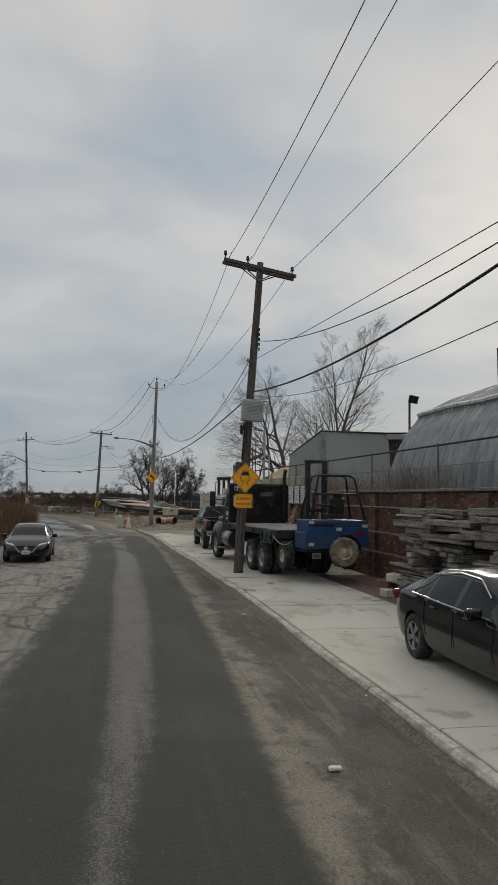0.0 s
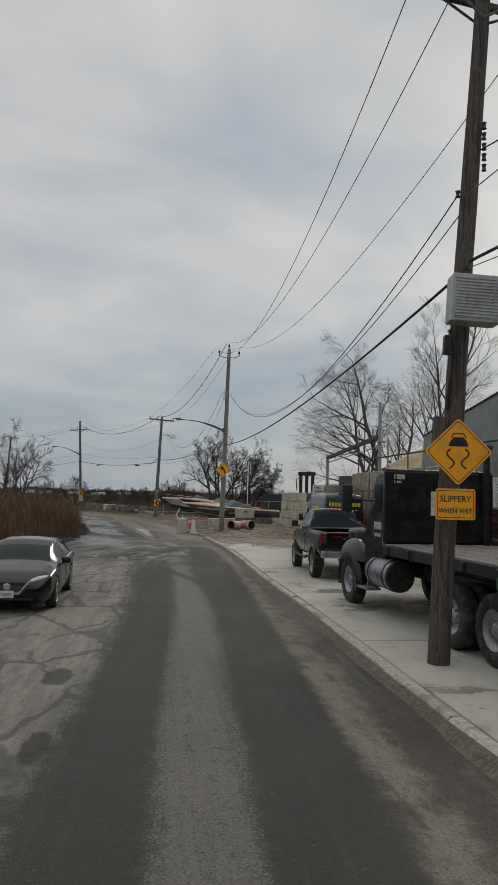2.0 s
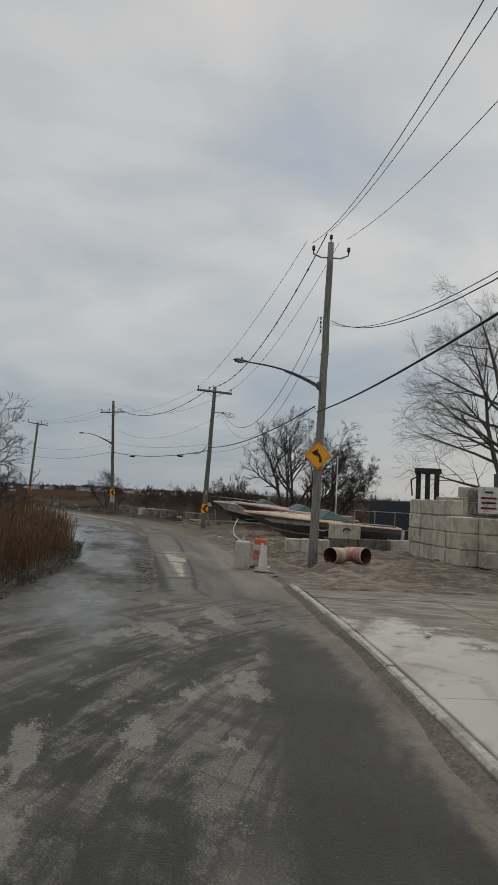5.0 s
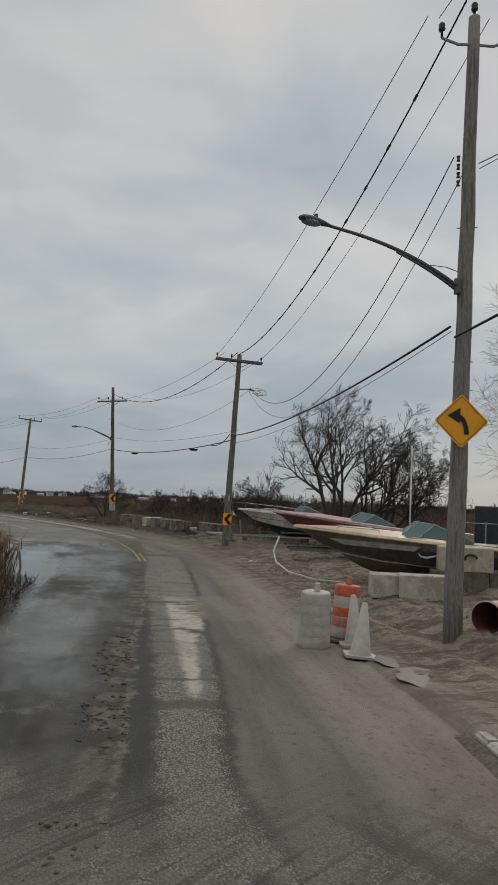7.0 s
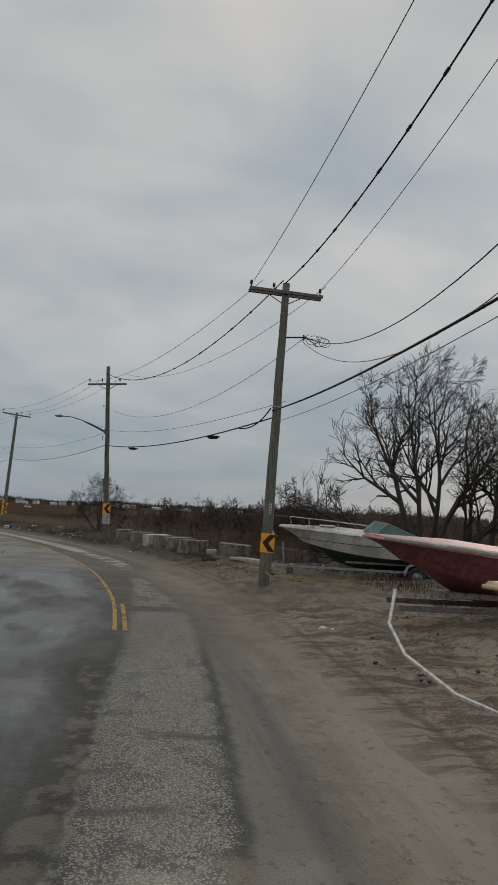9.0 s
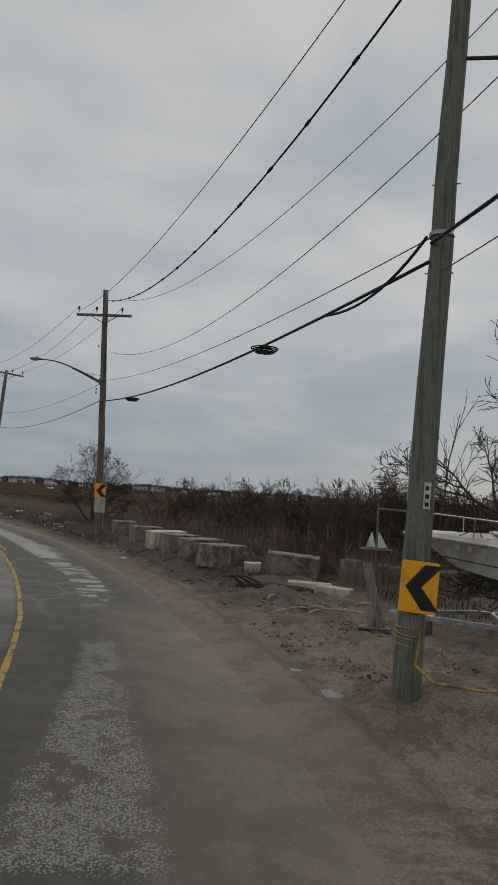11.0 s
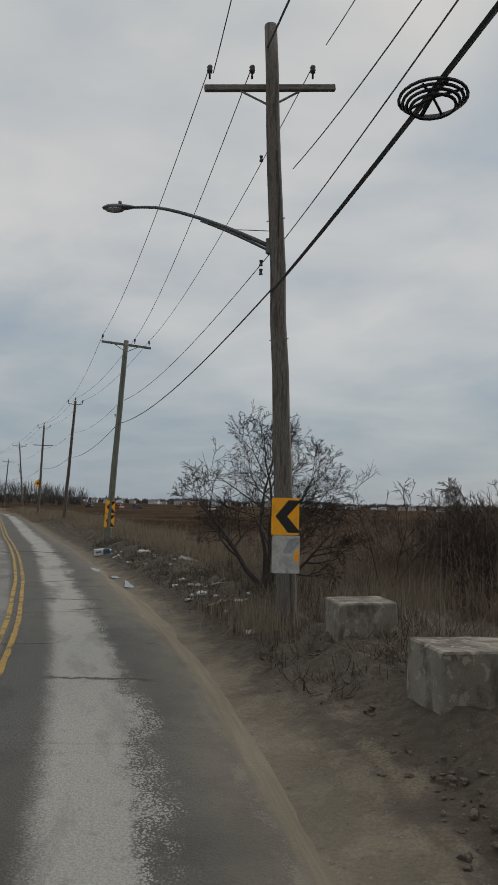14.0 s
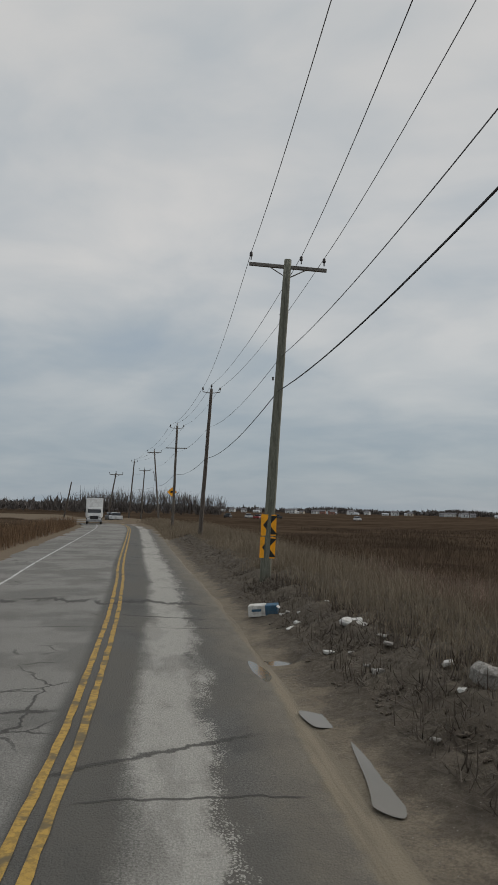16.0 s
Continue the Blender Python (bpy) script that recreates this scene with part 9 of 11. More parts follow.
def windscreen_frame(parent, x0, x1, w, z, h, mat=None):
    """A raked boat windscreen of three panes."""
    pts = [(x0 + 0.5, -w, z), (x0, -w * 0.45, z), (x0, w * 0.45, z), (x0 + 0.5, w, z)]
    top = [(x0 + 0.95, -w * 0.9, z + h * 0.9), (x0 + 0.55, -w * 0.4, z + h), (x0 + 0.55, w * 0.4, z + h), (x0 + 0.95, w * 0.9, z + h * 0.9)]
    tail = [(x1, -w * 1.02, z), (x1, w * 1.02, z)]
    quads = [(pts[0], pts[1], top[1], top[0]), (pts[1], pts[2], top[2], top[1]), (pts[2], pts[3], top[3], top[2])]
    for q in quads:
        bm = bmesh.new()
        bm.faces.new([bm.verts.new(p) for p in q])
        part("windscreen_pane", bm, SCREEN, parent)
    for s, t in ((pts[0], tail[0]), (pts[3], tail[1])):
        tp = top[0] if s is pts[0] else top[3]
        bm = bmesh.new()
        bm.faces.new([bm.verts.new(p) for p in (s, tp, t)])
        part("windscreen_pane", bm, SCREEN, parent)
    for a, b in zip(pts, top):
        part("windscreen_bar", tube_mesh([a, b], 0.018, 5), GALV, parent)
    part("windscreen_rail", tube_mesh([tail[0], top[0], top[1], top[2], top[3], tail[1]], 0.02, 5), GALV, parent)


# cream and black speedboat
b1 = thing("speedboat", "faded cream and black speedboat resting on the dirt", "boat", "laid-up boats", at=pose(-13.25, 76.75, 1.62, 0, 1.5, 9) )
hull(b1, 7.5, 2.35, 1.05, 0.26, CREAM, DARK_HULL, worn("grey_brown_bottom", (0.17, 0.146, 0.118), (0.25, 0.217, 0.178), 1.3, 0.6, bump=0.1, dirt=0.6),
     worn("grey_brown_topside", (0.115, 0.102, 0.090), (0.165, 0.148, 0.130), 1.3, 0.45, bump=0.05, dirt=0.5))
windscreen_frame(b1, 3.1, 5.2, 0.92, 0.22, 0.45)
for s in (-1, 1):
    part("tan_flash", plate_mesh([(0.7, 0.02), (3.4, -0.02), (3.2, -0.16), (1.2, -0.14)], 0, 0.012, pose(0.25, s * 0.92, 0.02, 90, 0, 16 * s)), TAN_HULL, b1)
    part("side_vent", plate_mesh([(0, 0), (1.0, -0.02), (1.12, -0.16), (0.16, -0.14)], 0, 0.02, pose(2.6, s * 1.19, -0.05, 90, 0, 4 * s)), BLACK_PAINT, b1)
    part("grab_rail", tube_mesh([(1.2, s * 0.62, 0.30), (1.25, s * 0.62, 0.38), (2.4, s * 0.8, 0.36), (2.45, s * 0.8, 0.28)], 0.014, 6), CHROME, b1)
    part("swoosh", tube_mesh([(3.55, s * 1.20, -0.22), (3.62, s * 1.205, -0.30), (3.78, s * 1.205, -0.33), (3.98, s * 1.21, -0.28), (4.12, s * 1.21, -0.22)], [0.012, 0.03, 0.034, 0.026, 0.01], 6), WHITE_PAINT, b1, "white painted curl")
    part("strake", tube_mesh([(1.3, s * 0.50, -0.40), (2.6, s * 0.86, -0.55), (4.2, s * 0.97, -0.62), (7.3, s * 0.97, -0.62)], 0.022, 6), TAN_HULL, b1)
    for k in range(4):
        part("name_bar", box_mesh((4.3 + 0.28 * k, s * 1.185, -0.32), (0.16, 0.015, 0.2)), WHITE_PAINT, b1, "plain bar in place of the boat's name")
part("cockpit", box_mesh((6.0, 0, 0.06), (2.5, 1.9, 0.12), bevel=0.02), BLACK_PAINT, b1, "dark open cockpit")
part("seat", box_mesh((5.0, 0.45, 0.24), (0.5, 0.5, 0.4), bevel=0.08, seg=2), TAN_HULL, b1)
part("seat", box_mesh((5.0, -0.45, 0.24), (0.5, 0.5, 0.4), bevel=0.08, seg=2), TAN_HULL, b1)
part("outdrive", box_mesh((7.65, 0, -0.5), (0.35, 0.3, 0.9), bevel=0.06, seg=2), WHITE_PAINT, b1)
for x in (2.6, 5.6):
    cr = thing("timber_cradle", "rough timber blocks under the boat's keel", "cradle", "boat supports", at=pose(-13.25 + x * 0.988, 76.75 + x * 0.156, 0.3, 0, 0, 9))
    part("beam", box_mesh((0, 0, 0.06), (0.3, 1.6, 0.18), bevel=0.015), SLABS, cr)
    part("beam", box_mesh((0, 0.4, 0.2), (0.25, 0.4, 0.16), bevel=0.015), SLABS, cr)

# red and white speedboat behind it
b2 = thing("speedboat", "speedboat with a faded red and white deck and maroon hull", "boat", "laid-up boats", at=pose(-15.3, 83.9, 1.98, 0, 4, 14))
hull(b2, 7.2, 2.3, 1.0, 0.22, RED_STRIPE, MAROON, MAROON, MAROON)
windscreen_frame(b2, 3.0, 4.8, 0.88, 0.2, 0.4)
for s in (-1, 1):
    part("white_flash", tube_mesh([(0.3, s * 0.34, 0.24), (2.0, s * 0.95, 0.20), (6.5, s * 1.14, 0.05)], 0.05, 6), WHITE_HULL, b2)
tr2 = thing("boat_trailer", "rusty steel boat trailer under the red boat", "trailer", at=pose(-15.3, 83.9, 0.3, 0, 0, 14))
for s in (-1, 1):
    part("side_beam", box_mesh((3.4, s * 0.7, 0.45), (5.6, 0.08, 0.12)), PIPE, tr2)
    wheel(tr2, s * 1.0, 0, 0.32, 0.32, 0.2, GALV)
for ch in list(tr2.children):
    if ch.name.startswith("wheel"):
        s = 1 if ch.matrix_basis.translation.x > 0 else -1
        ch.matrix_basis = pose(4.6, s * 1.0, 0.32, -90 * s, 0, 0)
part("cross_beam", box_mesh((4.6, 0, 0.42), (0.1, 2.0, 0.1)), PIPE, tr2)
part("bunk", box_mesh((3.2, 0, 0.72), (3.4, 0.9, 0.12)), SLABS, tr2)

# white motorboat on its trailer by the pole
A_AT = pose(-19.35, 94.4, 1.82, 0, 1.0, 8)
b3 = thing("motorboat", "chalky white motorboat with green bottom on a trailer", "boat", "laid-up boats", at=A_AT)
hull(b3, 7.4, 2.45, 1.1, 0.30, WHITE_HULL, WHITE_HULL, GREEN_BOTTOM, WHITE_HULL)
windscreen_frame(b3, 2.9, 5.0, 0.95, 0.2, 0.5)
for s in (-1, 1):
    part("bow_rail", tube_mesh([(0.35, s * 0.18, 0.34), (0.3, s * 0.2, 0.68), (1.6, s * 0.85, 0.62), (3.2, s * 1.1, 0.52), (3.3, s * 1.1, 0.2)], 0.014, 6), CHROME, b3)
    for x in (1.0, 2.1):
        part("rail_stanchion", tube_mesh([(x, s * (0.3 + 0.28 * x), 0.3), (x, s * (0.32 + 0.3 * x), 0.64)], 0.011, 5), CHROME, b3)
    for k in range(6):
        part("mark_bar", box_mesh((0.75 + 0.2 * k + 0.1 * (k > 2), s * (0.47 + 0.11 * k), 0.14 - 0.01 * k), (0.075, 0.012, 0.075), (0, 0, s * 28)), GREY_PAINT, b3, "plain bar in place of hull marks")
    part("dark_line", tube_mesh([(0.3, s * 0.25, -0.02), (1.4, s * 0.78, -0.12), (3.0, s * 1.08, -0.2), (7.3, s * 1.2, -0.26)], 0.012, 5), BLACK_PAINT, b3)
part("hatch", box_mesh((1.7, 0, 0.42), (0.6, 0.6, 0.05), bevel=0.02), WHITE_PAINT, b3)
part("cockpit", box_mesh((5.6, 0, 0.05), (2.6, 1.9, 0.12), bevel=0.02), BLACK_PAINT, b3)
tr3 = thing("boat_trailer", "galvanised boat trailer under the white motorboat", "trailer", at=pose(-19.35, 94.4, 0.28, 0, 0, 8))
for s in (-1, 1):
    part("side_beam", tube_mesh([(-0.3, 0, 0.4), (1.2, s * 0.75, 0.42), (6.4, s * 0.8, 0.42)], 0.055, 4), GALV, tr3)
    part("bunk_board", box_mesh((4.2, s * 0.55, 0.66), (3.6, 0.14, 0.08)), SLABS, tr3)
    part("mudguard", tube_mesh([(4.9 + 0.42 * math.cos(a), s * 1.12, 0.34 + 0.42 * math.sin(a)) for a in (k * math.pi / 10 for k in range(11))], 0.06, 4), GALV, tr3)
    wheel(tr3, s * 1.1, 0, 0.32, 0.32, 0.2, GALV)
for ch in list(tr3.children):
    if ch.name.startswith("wheel"):
        s = 1 if ch.matrix_basis.translation.x > 0 else -1
        ch.matrix_basis = pose(4.9, s * 1.12, 0.30, -90 * s, 0, 0)
for x in (0.4, 1.6, 3.4, 5.6):
    part("cross_beam", box_mesh((x, 0, 0.4), (0.08, 1.5 if x > 1 else 0.6, 0.1)), GALV, tr3)
part("winch_post", tube_mesh([(0.15, 0, 0.4), (0.05, 0, 1.25)], 0.05, 6), GALV, tr3)
part("jockey_stand", box_mesh((0.35, 0.25, 0.05), (0.25, 0.3, 0.5), bevel=0.02), OLD_BLOCK, tr3)

# loose strap from the dark boat to the ground
st = part("strap", tube_mesh([(-14.55, 81.0, 1.35), (-14.6, 80.2, 0.85), (-14.3, 79.2, 0.55), (-13.6, 77.6, 0.40), (-12.6, 76.2, 0.36), (-11.6, 75.7, 0.37)], [0.036, 0.034, 0.032, 0.03, 0.03, 0.028], 4), STRAP)
tagged(st, "pale webbing strap trailing from the boats onto the dirt", "strap")
mast = part("white_mast", tube_mesh([(-9.85, 89.6, 0.1), (-9.85, 89.6, 5.6)], 0.035, 8), WHITE_PAINT)
tagged(mast, "thin white mast standing behind the boats", "mast")

# concrete blocks in front of the boats
def lone_block(c, size, yaw, mat, seed, label="pale concrete block lying on the dirt", tilt=(0, 0)):
    rnd = random.Random(seed)
    bm = box_mesh((0, 0, 0), size, bevel=0.022)
    bmesh.ops.subdivide_edges(bm, edges=[e for e in bm.edges if e.calc_length() > 0.3], cuts=2, use_grid_fill=True)
    for v in bm.verts:
        v.co += Vector((noise.noise(v.co * 3 + Vector((seed, 0, 0))), noise.noise(v.co * 3 + Vector((0, seed, 0))), noise.noise(v.co * 3 + Vector((0, 0, seed))))) * 0.014
    ob = part("concrete_block", bm, mat)
    ob.matrix_basis = pose(c[0], c[1], c[2] + size[2] / 2, tilt[0], tilt[1], yaw)
    return tagged(ob, label, "concrete block", "concrete blocks")


DARK_BLOCK = block_material("dark_block", (0.20, 0.18, 0.15), (0.05, 0.045, 0.04), 0.6)
PALE_BLOCK = block_material("chalky_block", (0.60, 0.545, 0.435), (0.22, 0.185, 0.135), 0.45)
lone_block((-10.35, 74.35, 0.22), (0.95, 0.75, 0.62), 12, PALE_BLOCK, 1)
lone_block((-9.45, 74.2, 0.2), (1.25, 0.75, 0.68), 6, PALE_BLOCK, 2)
lone_block((-8.45, 75.9, 0.28), (1.5, 0.75, 0.62), 8, DARK_BLOCK, 3, "dark concrete block lying on the dirt")
lone_block((-8.3, 75.9, 0.9), (1.45, 0.72, 0.68), 7, BLOCK, 4, "tan concrete block with a hook mark on another block")
lone_block((-6.95, 76.3, 0.3), (1.5, 0.75, 0.62), 8, DARK_BLOCK, 5, "dark concrete block lying on the dirt")
lone_block((-5.55, 76.9, 0.32), (1.6, 0.75, 0.62), 10, BLOCK, 6)
hook = part("lifting_hook", tube_mesh([(-8.15 + 0.16 * math.cos(a), 75.50, 1.28 + 0.11 * math.sin(a)) for a in (k * 0.45 for k in range(9))], 0.03, 6), BLACK_PAINT)
tagged(hook, "bent black lifting hook cast into a concrete block", "hook")

# blocks along the marsh
ROW = [((-25.35, 101.9), (1.25, 0.95), 62, OLD_BLOCK, 0.40), ((-26.55, 103.3), (1.2, 0.9), 50, OLD_BLOCK, 0.42), ((-27.75, 104.6), (1.25, 0.9), 48, OLD_BLOCK, 0.42), ((-28.95, 106.1), (1.3, 0.9), 46, PALE_BLOCK, 0.40), ((-30.45, 107.6), (1.15, 0.85), 42, OLD_BLOCK, 0.42),
       ((-32.75, 110.3), (0.95, 0.8), 40, OLD_BLOCK, 0.42), ((-22.95, 101.1), (1.5, 0.5), 8, OLD_BLOCK, 0.36), ((-24.15, 101.2), (0.5, 0.4), 18, PALE_BLOCK, 0.2), ((-20.75, 101.0), (1.65, 0.55), -8, OLD_BLOCK, 0.32), ((-18.9, 100.8), (1.3, 0.6), 4, OLD_BLOCK, 0.3)]
for k, ((x, y), (w, d), yaw, mat, z) in enumerate(ROW):
    lone_block((x, y, z - 0.03), (w, d, 0.68 if k not in (7,) else 0.5), yaw, mat, 20 + k, "stained weathered concrete block at the edge of the marsh" if mat is OLD_BLOCK else "whitish concrete block at the edge of the marsh", tilt=((4 if k == 6 else 0), (3 if k in (6, 8) else (-1.5 if k % 2 else 1))))

# traffic barrels and cones
ORANGE = worn("faded_orange_plastic", (0.50, 0.10, 0.045), (0.60, 0.15, 0.075), 3, 0.6, bump=0.1, grime=(0.40, 0.30, 0.24), dirt=0.6)
PINK = worn("sun_bleached_pink_plastic", (0.46, 0.17, 0.14), (0.56, 0.26, 0.21), 3, 0.65, bump=0.1, grime=(0.35, 0.28, 0.23), dirt=0.7)
BARREL_WHITE = worn("dirty_white_plastic", (0.45, 0.42, 0.365), (0.53, 0.495, 0.435), 1.2, 0.65, bump=0.05, grime=(0.34, 0.30, 0.245), dirt=0.6)


DIRTY_RUBBER = worn("mud_caked_rubber", (0.10, 0.088, 0.072), (0.16, 0.142, 0.118), 4, 0.9, bump=0.3, dirt=0.5)


def barrel(at, label, cols, r=0.30, h=0.98, cap=True, base=True):
    ob = thing("traffic_barrel", label, "traffic barrel", "traffic barrels", at=at)
    z = 0.08
    steps = len(cols)
    for k, mt in enumerate(cols):
        f0, f1 = k / steps, (k + 1) / steps
        r0, r1 = r * (1 - 0.10 * f0), r * (1 - 0.10 * f1)
        z0, z1 = z + (h - z) * f0, z + (h - z) * f1
        part("band", lathe_mesh([(r0 * 0.985, z0), (r0 * 1.005, z0 + 0.02), (r1 * 1.005, z1 - 0.02), (r1 * 0.985, z1)], 28), mt, ob, smooth=True)
        if k:
            part("ring", lathe_mesh([(r0 * 0.99, z0 - 0.012), (r0 * 1.02, z0), (r0 * 0.99, z0 + 0.012)], 28), BARREL_WHITE, ob, smooth=True)
    part("top", lathe_mesh([(r * 0.89, h - 0.002), (r * 0.86, h + 0.022), (r * 0.80, h + 0.03), (0, h + 0.035)], 24), cols[-1], ob, smooth=True)
    if cap:
        part("handle", lathe_mesh([(0.06, h + 0.04), (0.05, h + 0.16), (0.055, h + 0.18), (0, h + 0.2)], 12, Matrix.Translation((0.02, 0, 0))), cols[-1], ob)
    if base:
        part("rubber_base", lathe_mesh([(r * 1.32, 0), (r * 1.30, 0.04), (r * 1.02, 0.07), (0, 0.07)], 24), DIRTY_RUBBER, ob)
    return ob


W, O, P = BARREL_WHITE, ORANGE, PINK
barrel(pose(-11.5, 68.2, ground_z(-11.5, 68.2) + 0.005, 3, 0, 20), "dirty white plastic traffic barrel standing in the dirt", (W, W, W, W, W), 0.30, 1.05)
barrel(pose(-11.02, 69.0, ground_z(-11.02, 69.0) - 0.03, -2, 3, 0), "orange and white traffic barrel with a torn top", (W, P, O, W, O), 0.28, 1.05)
for k, (x, y, tl) in enumerate(((-10.78, 68.6, (2, -3)), (-10.6, 67.55, (-2, 4)))):
    cn = thing("traffic_cone", "dirty whitish traffic cone on a flat base", "traffic cone", "traffic cones", at=pose(x, y, ground_z(x, y) - 0.01, *tl, 12))
    part("cone", lathe_mesh([(0.21, 0.03), (0.18, 0.08), (0.05, 0.92), (0.035, 0.93), (0, 0.93)], 20), W, cn, smooth=True)
    part("base", plate_mesh(round_rect(0.56, 0.56, 0.08), 0, 0.045), W, cn)
for k, (x, y, yaw, cols) in enumerate(((-8.08, 69.7, 150, (P, W, P)), (-7.42, 70.22, 229, (P, P, W, P)))):
    ob = thing("traffic_barrel", "faded pink and white traffic barrel lying on its side", "traffic barrel", "traffic barrels", at=pose(x, y, ground_z(x, y) + 0.30, 90, 0, yaw))
    r = 0.34
    for j, mt in enumerate(cols):
        z0, z1 = -0.5 + 1.0 * j / len(cols), -0.5 + 1.0 * (j + 1) / len(cols)
        part("band", lathe_mesh([(r * (0.86 - 0.16 * z0), z0), (r * (0.86 - 0.16 * z1), z1)], 24), mt, ob, smooth=True)
    part("inner", lathe_mesh([(r * 0.9, -0.5), (r * 0.72, 0.45), (0, 0.45)], 24), MAROON, ob)
    part("rim", lathe_mesh([(r * 0.9, -0.52), (r * 0.97, -0.5), (r * 0.94, -0.46)], 24), W, ob)

# garden ornament: two little sails on a post, beside a leaning post
orn = thing("sailboat_ornament", "small weathered sailboat ornament on a thin post", "ornament", at=pose(-20.05, 95.5, 0.25))
part("post", tube_mesh([(0, 0, 0), (0, 0, 2.35)], 0.025, 6), PIPE, orn)
part("hull", box_mesh((0, 0, 1.45), (0.62, 0.08, 0.05), bevel=0.01), GREY_WOOD, orn)
part("sail", plate_mesh([(-0.21, 1.49), (-0.02, 1.49), (-0.10, 1.80)], -0.012, 0.012, pose(0, 0, 0, 90, 0, 0)), WHITE_PAINT, orn)
part("sail", plate_mesh([(0.02, 1.49), (0.21, 1.49), (0.03, 1.80)], -0.012, 0.012, pose(0, 0, 0, 90, 0, 0)), WHITE_PAINT, orn)
part("arm", tube_mesh([(0, 0, 2.25), (0.75, 0.05, 2.22)], 0.025, 6), PIPE, orn)
lp = thing("leaning_post", "short pale post leaning on a splayed foot", "post", at=pose(-19.95, 95.0, 0.25))
part("shaft", tube_mesh([(0.12, 0, 0.0), (-0.22, 0.05, 1.2)], 0.085, 10), PALE_POLE, lp)
part("foot", tube_mesh([(-0.1, 0, 0.0), (0.02, 0, 0.45)], 0.07, 8), PALE_POLE, lp)
part("foot_plate", box_mesh((0, 0, 0.03), (0.6, 0.45, 0.05), bevel=0.01), PIPE, lp)
BARK_ROT = worn("rotten_bark", (0.030, 0.025, 0.021), (0.085, 0.07, 0.058), 3.5, 0.95, bump=1.0, stretch=(0.6, 3, 3), dirt=0.5)
lg = thing("log", "dark rotting log lying at the edge of the marsh", "log", at=pose(-22.5, 98.6, 0.30, 0, 0, 6))
part("trunk", tube_mesh([(-1.3, 0.1, 0), (-0.5, 0, 0.06), (0.4, 0.05, 0.02), (1.4, -0.1, -0.02)], [0.10, 0.13, 0.11, 0.05], 10), BARK_ROT, lg, smooth=True)
for k in range(3):
    part("root", tube_mesh([(-1.1 + 0.3 * k, 0.1, 0.05), (-1.4 + 0.2 * k, -0.25, 0.3), (-1.6, -0.4 + 0.2 * k, 0.25)], [0.04, 0.025, 0.008], 6), BARK_ROT, lg)
for k, (x, y, l, yaw) in enumerate(((-22.0, 98.9, 1.1, 10), (-21.3, 98.4, 0.9, -14))):
    lone_block((x, y, 0.24), (l, 0.35, 0.3), yaw, PALE_BLOCK, 50 + k, "broken pale concrete slab half sunk in the dirt")
rope = part("rope", tube_mesh([(-19.1, 91.6, 0.9), (-19.15, 91.55, 0.5), (-18.9, 91.3, 0.36), (-18.3, 91.2, 0.36), (-17.6, 91.6, 0.38), (-16.6, 91.5, 0.38), (-15.0, 92.0, 0.4)], 0.022, 6), YELLOW_LINE)
rope.matrix_basis = P3_FIT
tagged(rope, "faded yellow rope trailing from the pole over the dirt", "rope")

# ---------------------------------------------------------------- bare trees, brush, reeds and grass
def raw_mesh(name, verts, tris, mat, parent=None, smooth=False):
    """A mesh object straight from arrays of places and triangles."""
    me = bpy.data.meshes.new(name)
    verts, tris = np.asarray(verts, np.float32), np.asarray(tris, np.int32)
    me.vertices.add(len(verts))
    me.vertices.foreach_set("co", verts.ravel())
    me.loops.add(tris.size)
    me.loops.foreach_set("vertex_index", tris.ravel())
    me.polygons.add(len(tris))
    me.polygons.foreach_set("loop_start", np.arange(0, tris.size, 3, dtype=np.int32))
    me.update(calc_edges=True)
    me.materials.append(mat)
    if smooth:
        me.shade_smooth()
    ob = new(name, me)
    if parent is not None:
        ob.parent = parent
    return ob


def plant_material(name, tones, rough=0.9):
    """Stalks and twigs, each of its own tone, greyer towards patches."""
    n = Nodes(name, rough)
    pick = n.add("ShaderNodeNewGeometry").outputs["Random Per Island"]
    c = n.ramp(pick, [(k / (len(tones) - 1), t) for k, t in enumerate(tones)])
    patch = n.noise(0.22, 3, 0.5, n.coords("World"))
    c = n.mix(n.math("MULTIPLY", n.step(patch, 0.42, 0.60), 0.35), c, tuple(v * 0.75 for v in tones[0]))
    n.b.inputs["Specular IOR Level"].default_value = 0.05
    return n.done(c)


BARK = worn("dark_bark", (0.040, 0.033, 0.029), (0.085, 0.072, 0.062), 3, 0.95, bump=0.8, stretch=(3, 3, 0.6), dirt=0.4)
GREY_BARK = worn("grey_brown_bark", (0.070, 0.058, 0.050), (0.135, 0.115, 0.10), 3, 0.95, bump=0.8, stretch=(3, 3, 0.6), dirt=0.3)
TWIG_BROWN = plant_material("brown_twigs", [(0.080, 0.060, 0.048), (0.118, 0.092, 0.074), (0.155, 0.123, 0.100)])
TWIG_DARK = plant_material("dark_twigs", [(0.034, 0.028, 0.025), (0.055, 0.045, 0.040), (0.08, 0.066, 0.058)])
REED = plant_material("dry_reed", [(0.105, 0.066, 0.041), (0.175, 0.112, 0.068), (0.25, 0.172, 0.108), (0.135, 0.084, 0.050)])
BRUSH = plant_material("marsh_brush", [(0.14, 0.099, 0.078), (0.22, 0.158, 0.122), (0.31, 0.228, 0.178), (0.175, 0.123, 0.096)])
SEDGE = plant_material("marsh_grass", [(0.056, 0.040, 0.029), (0.090, 0.064, 0.045), (0.125, 0.092, 0.066), (0.066, 0.047, 0.034)])
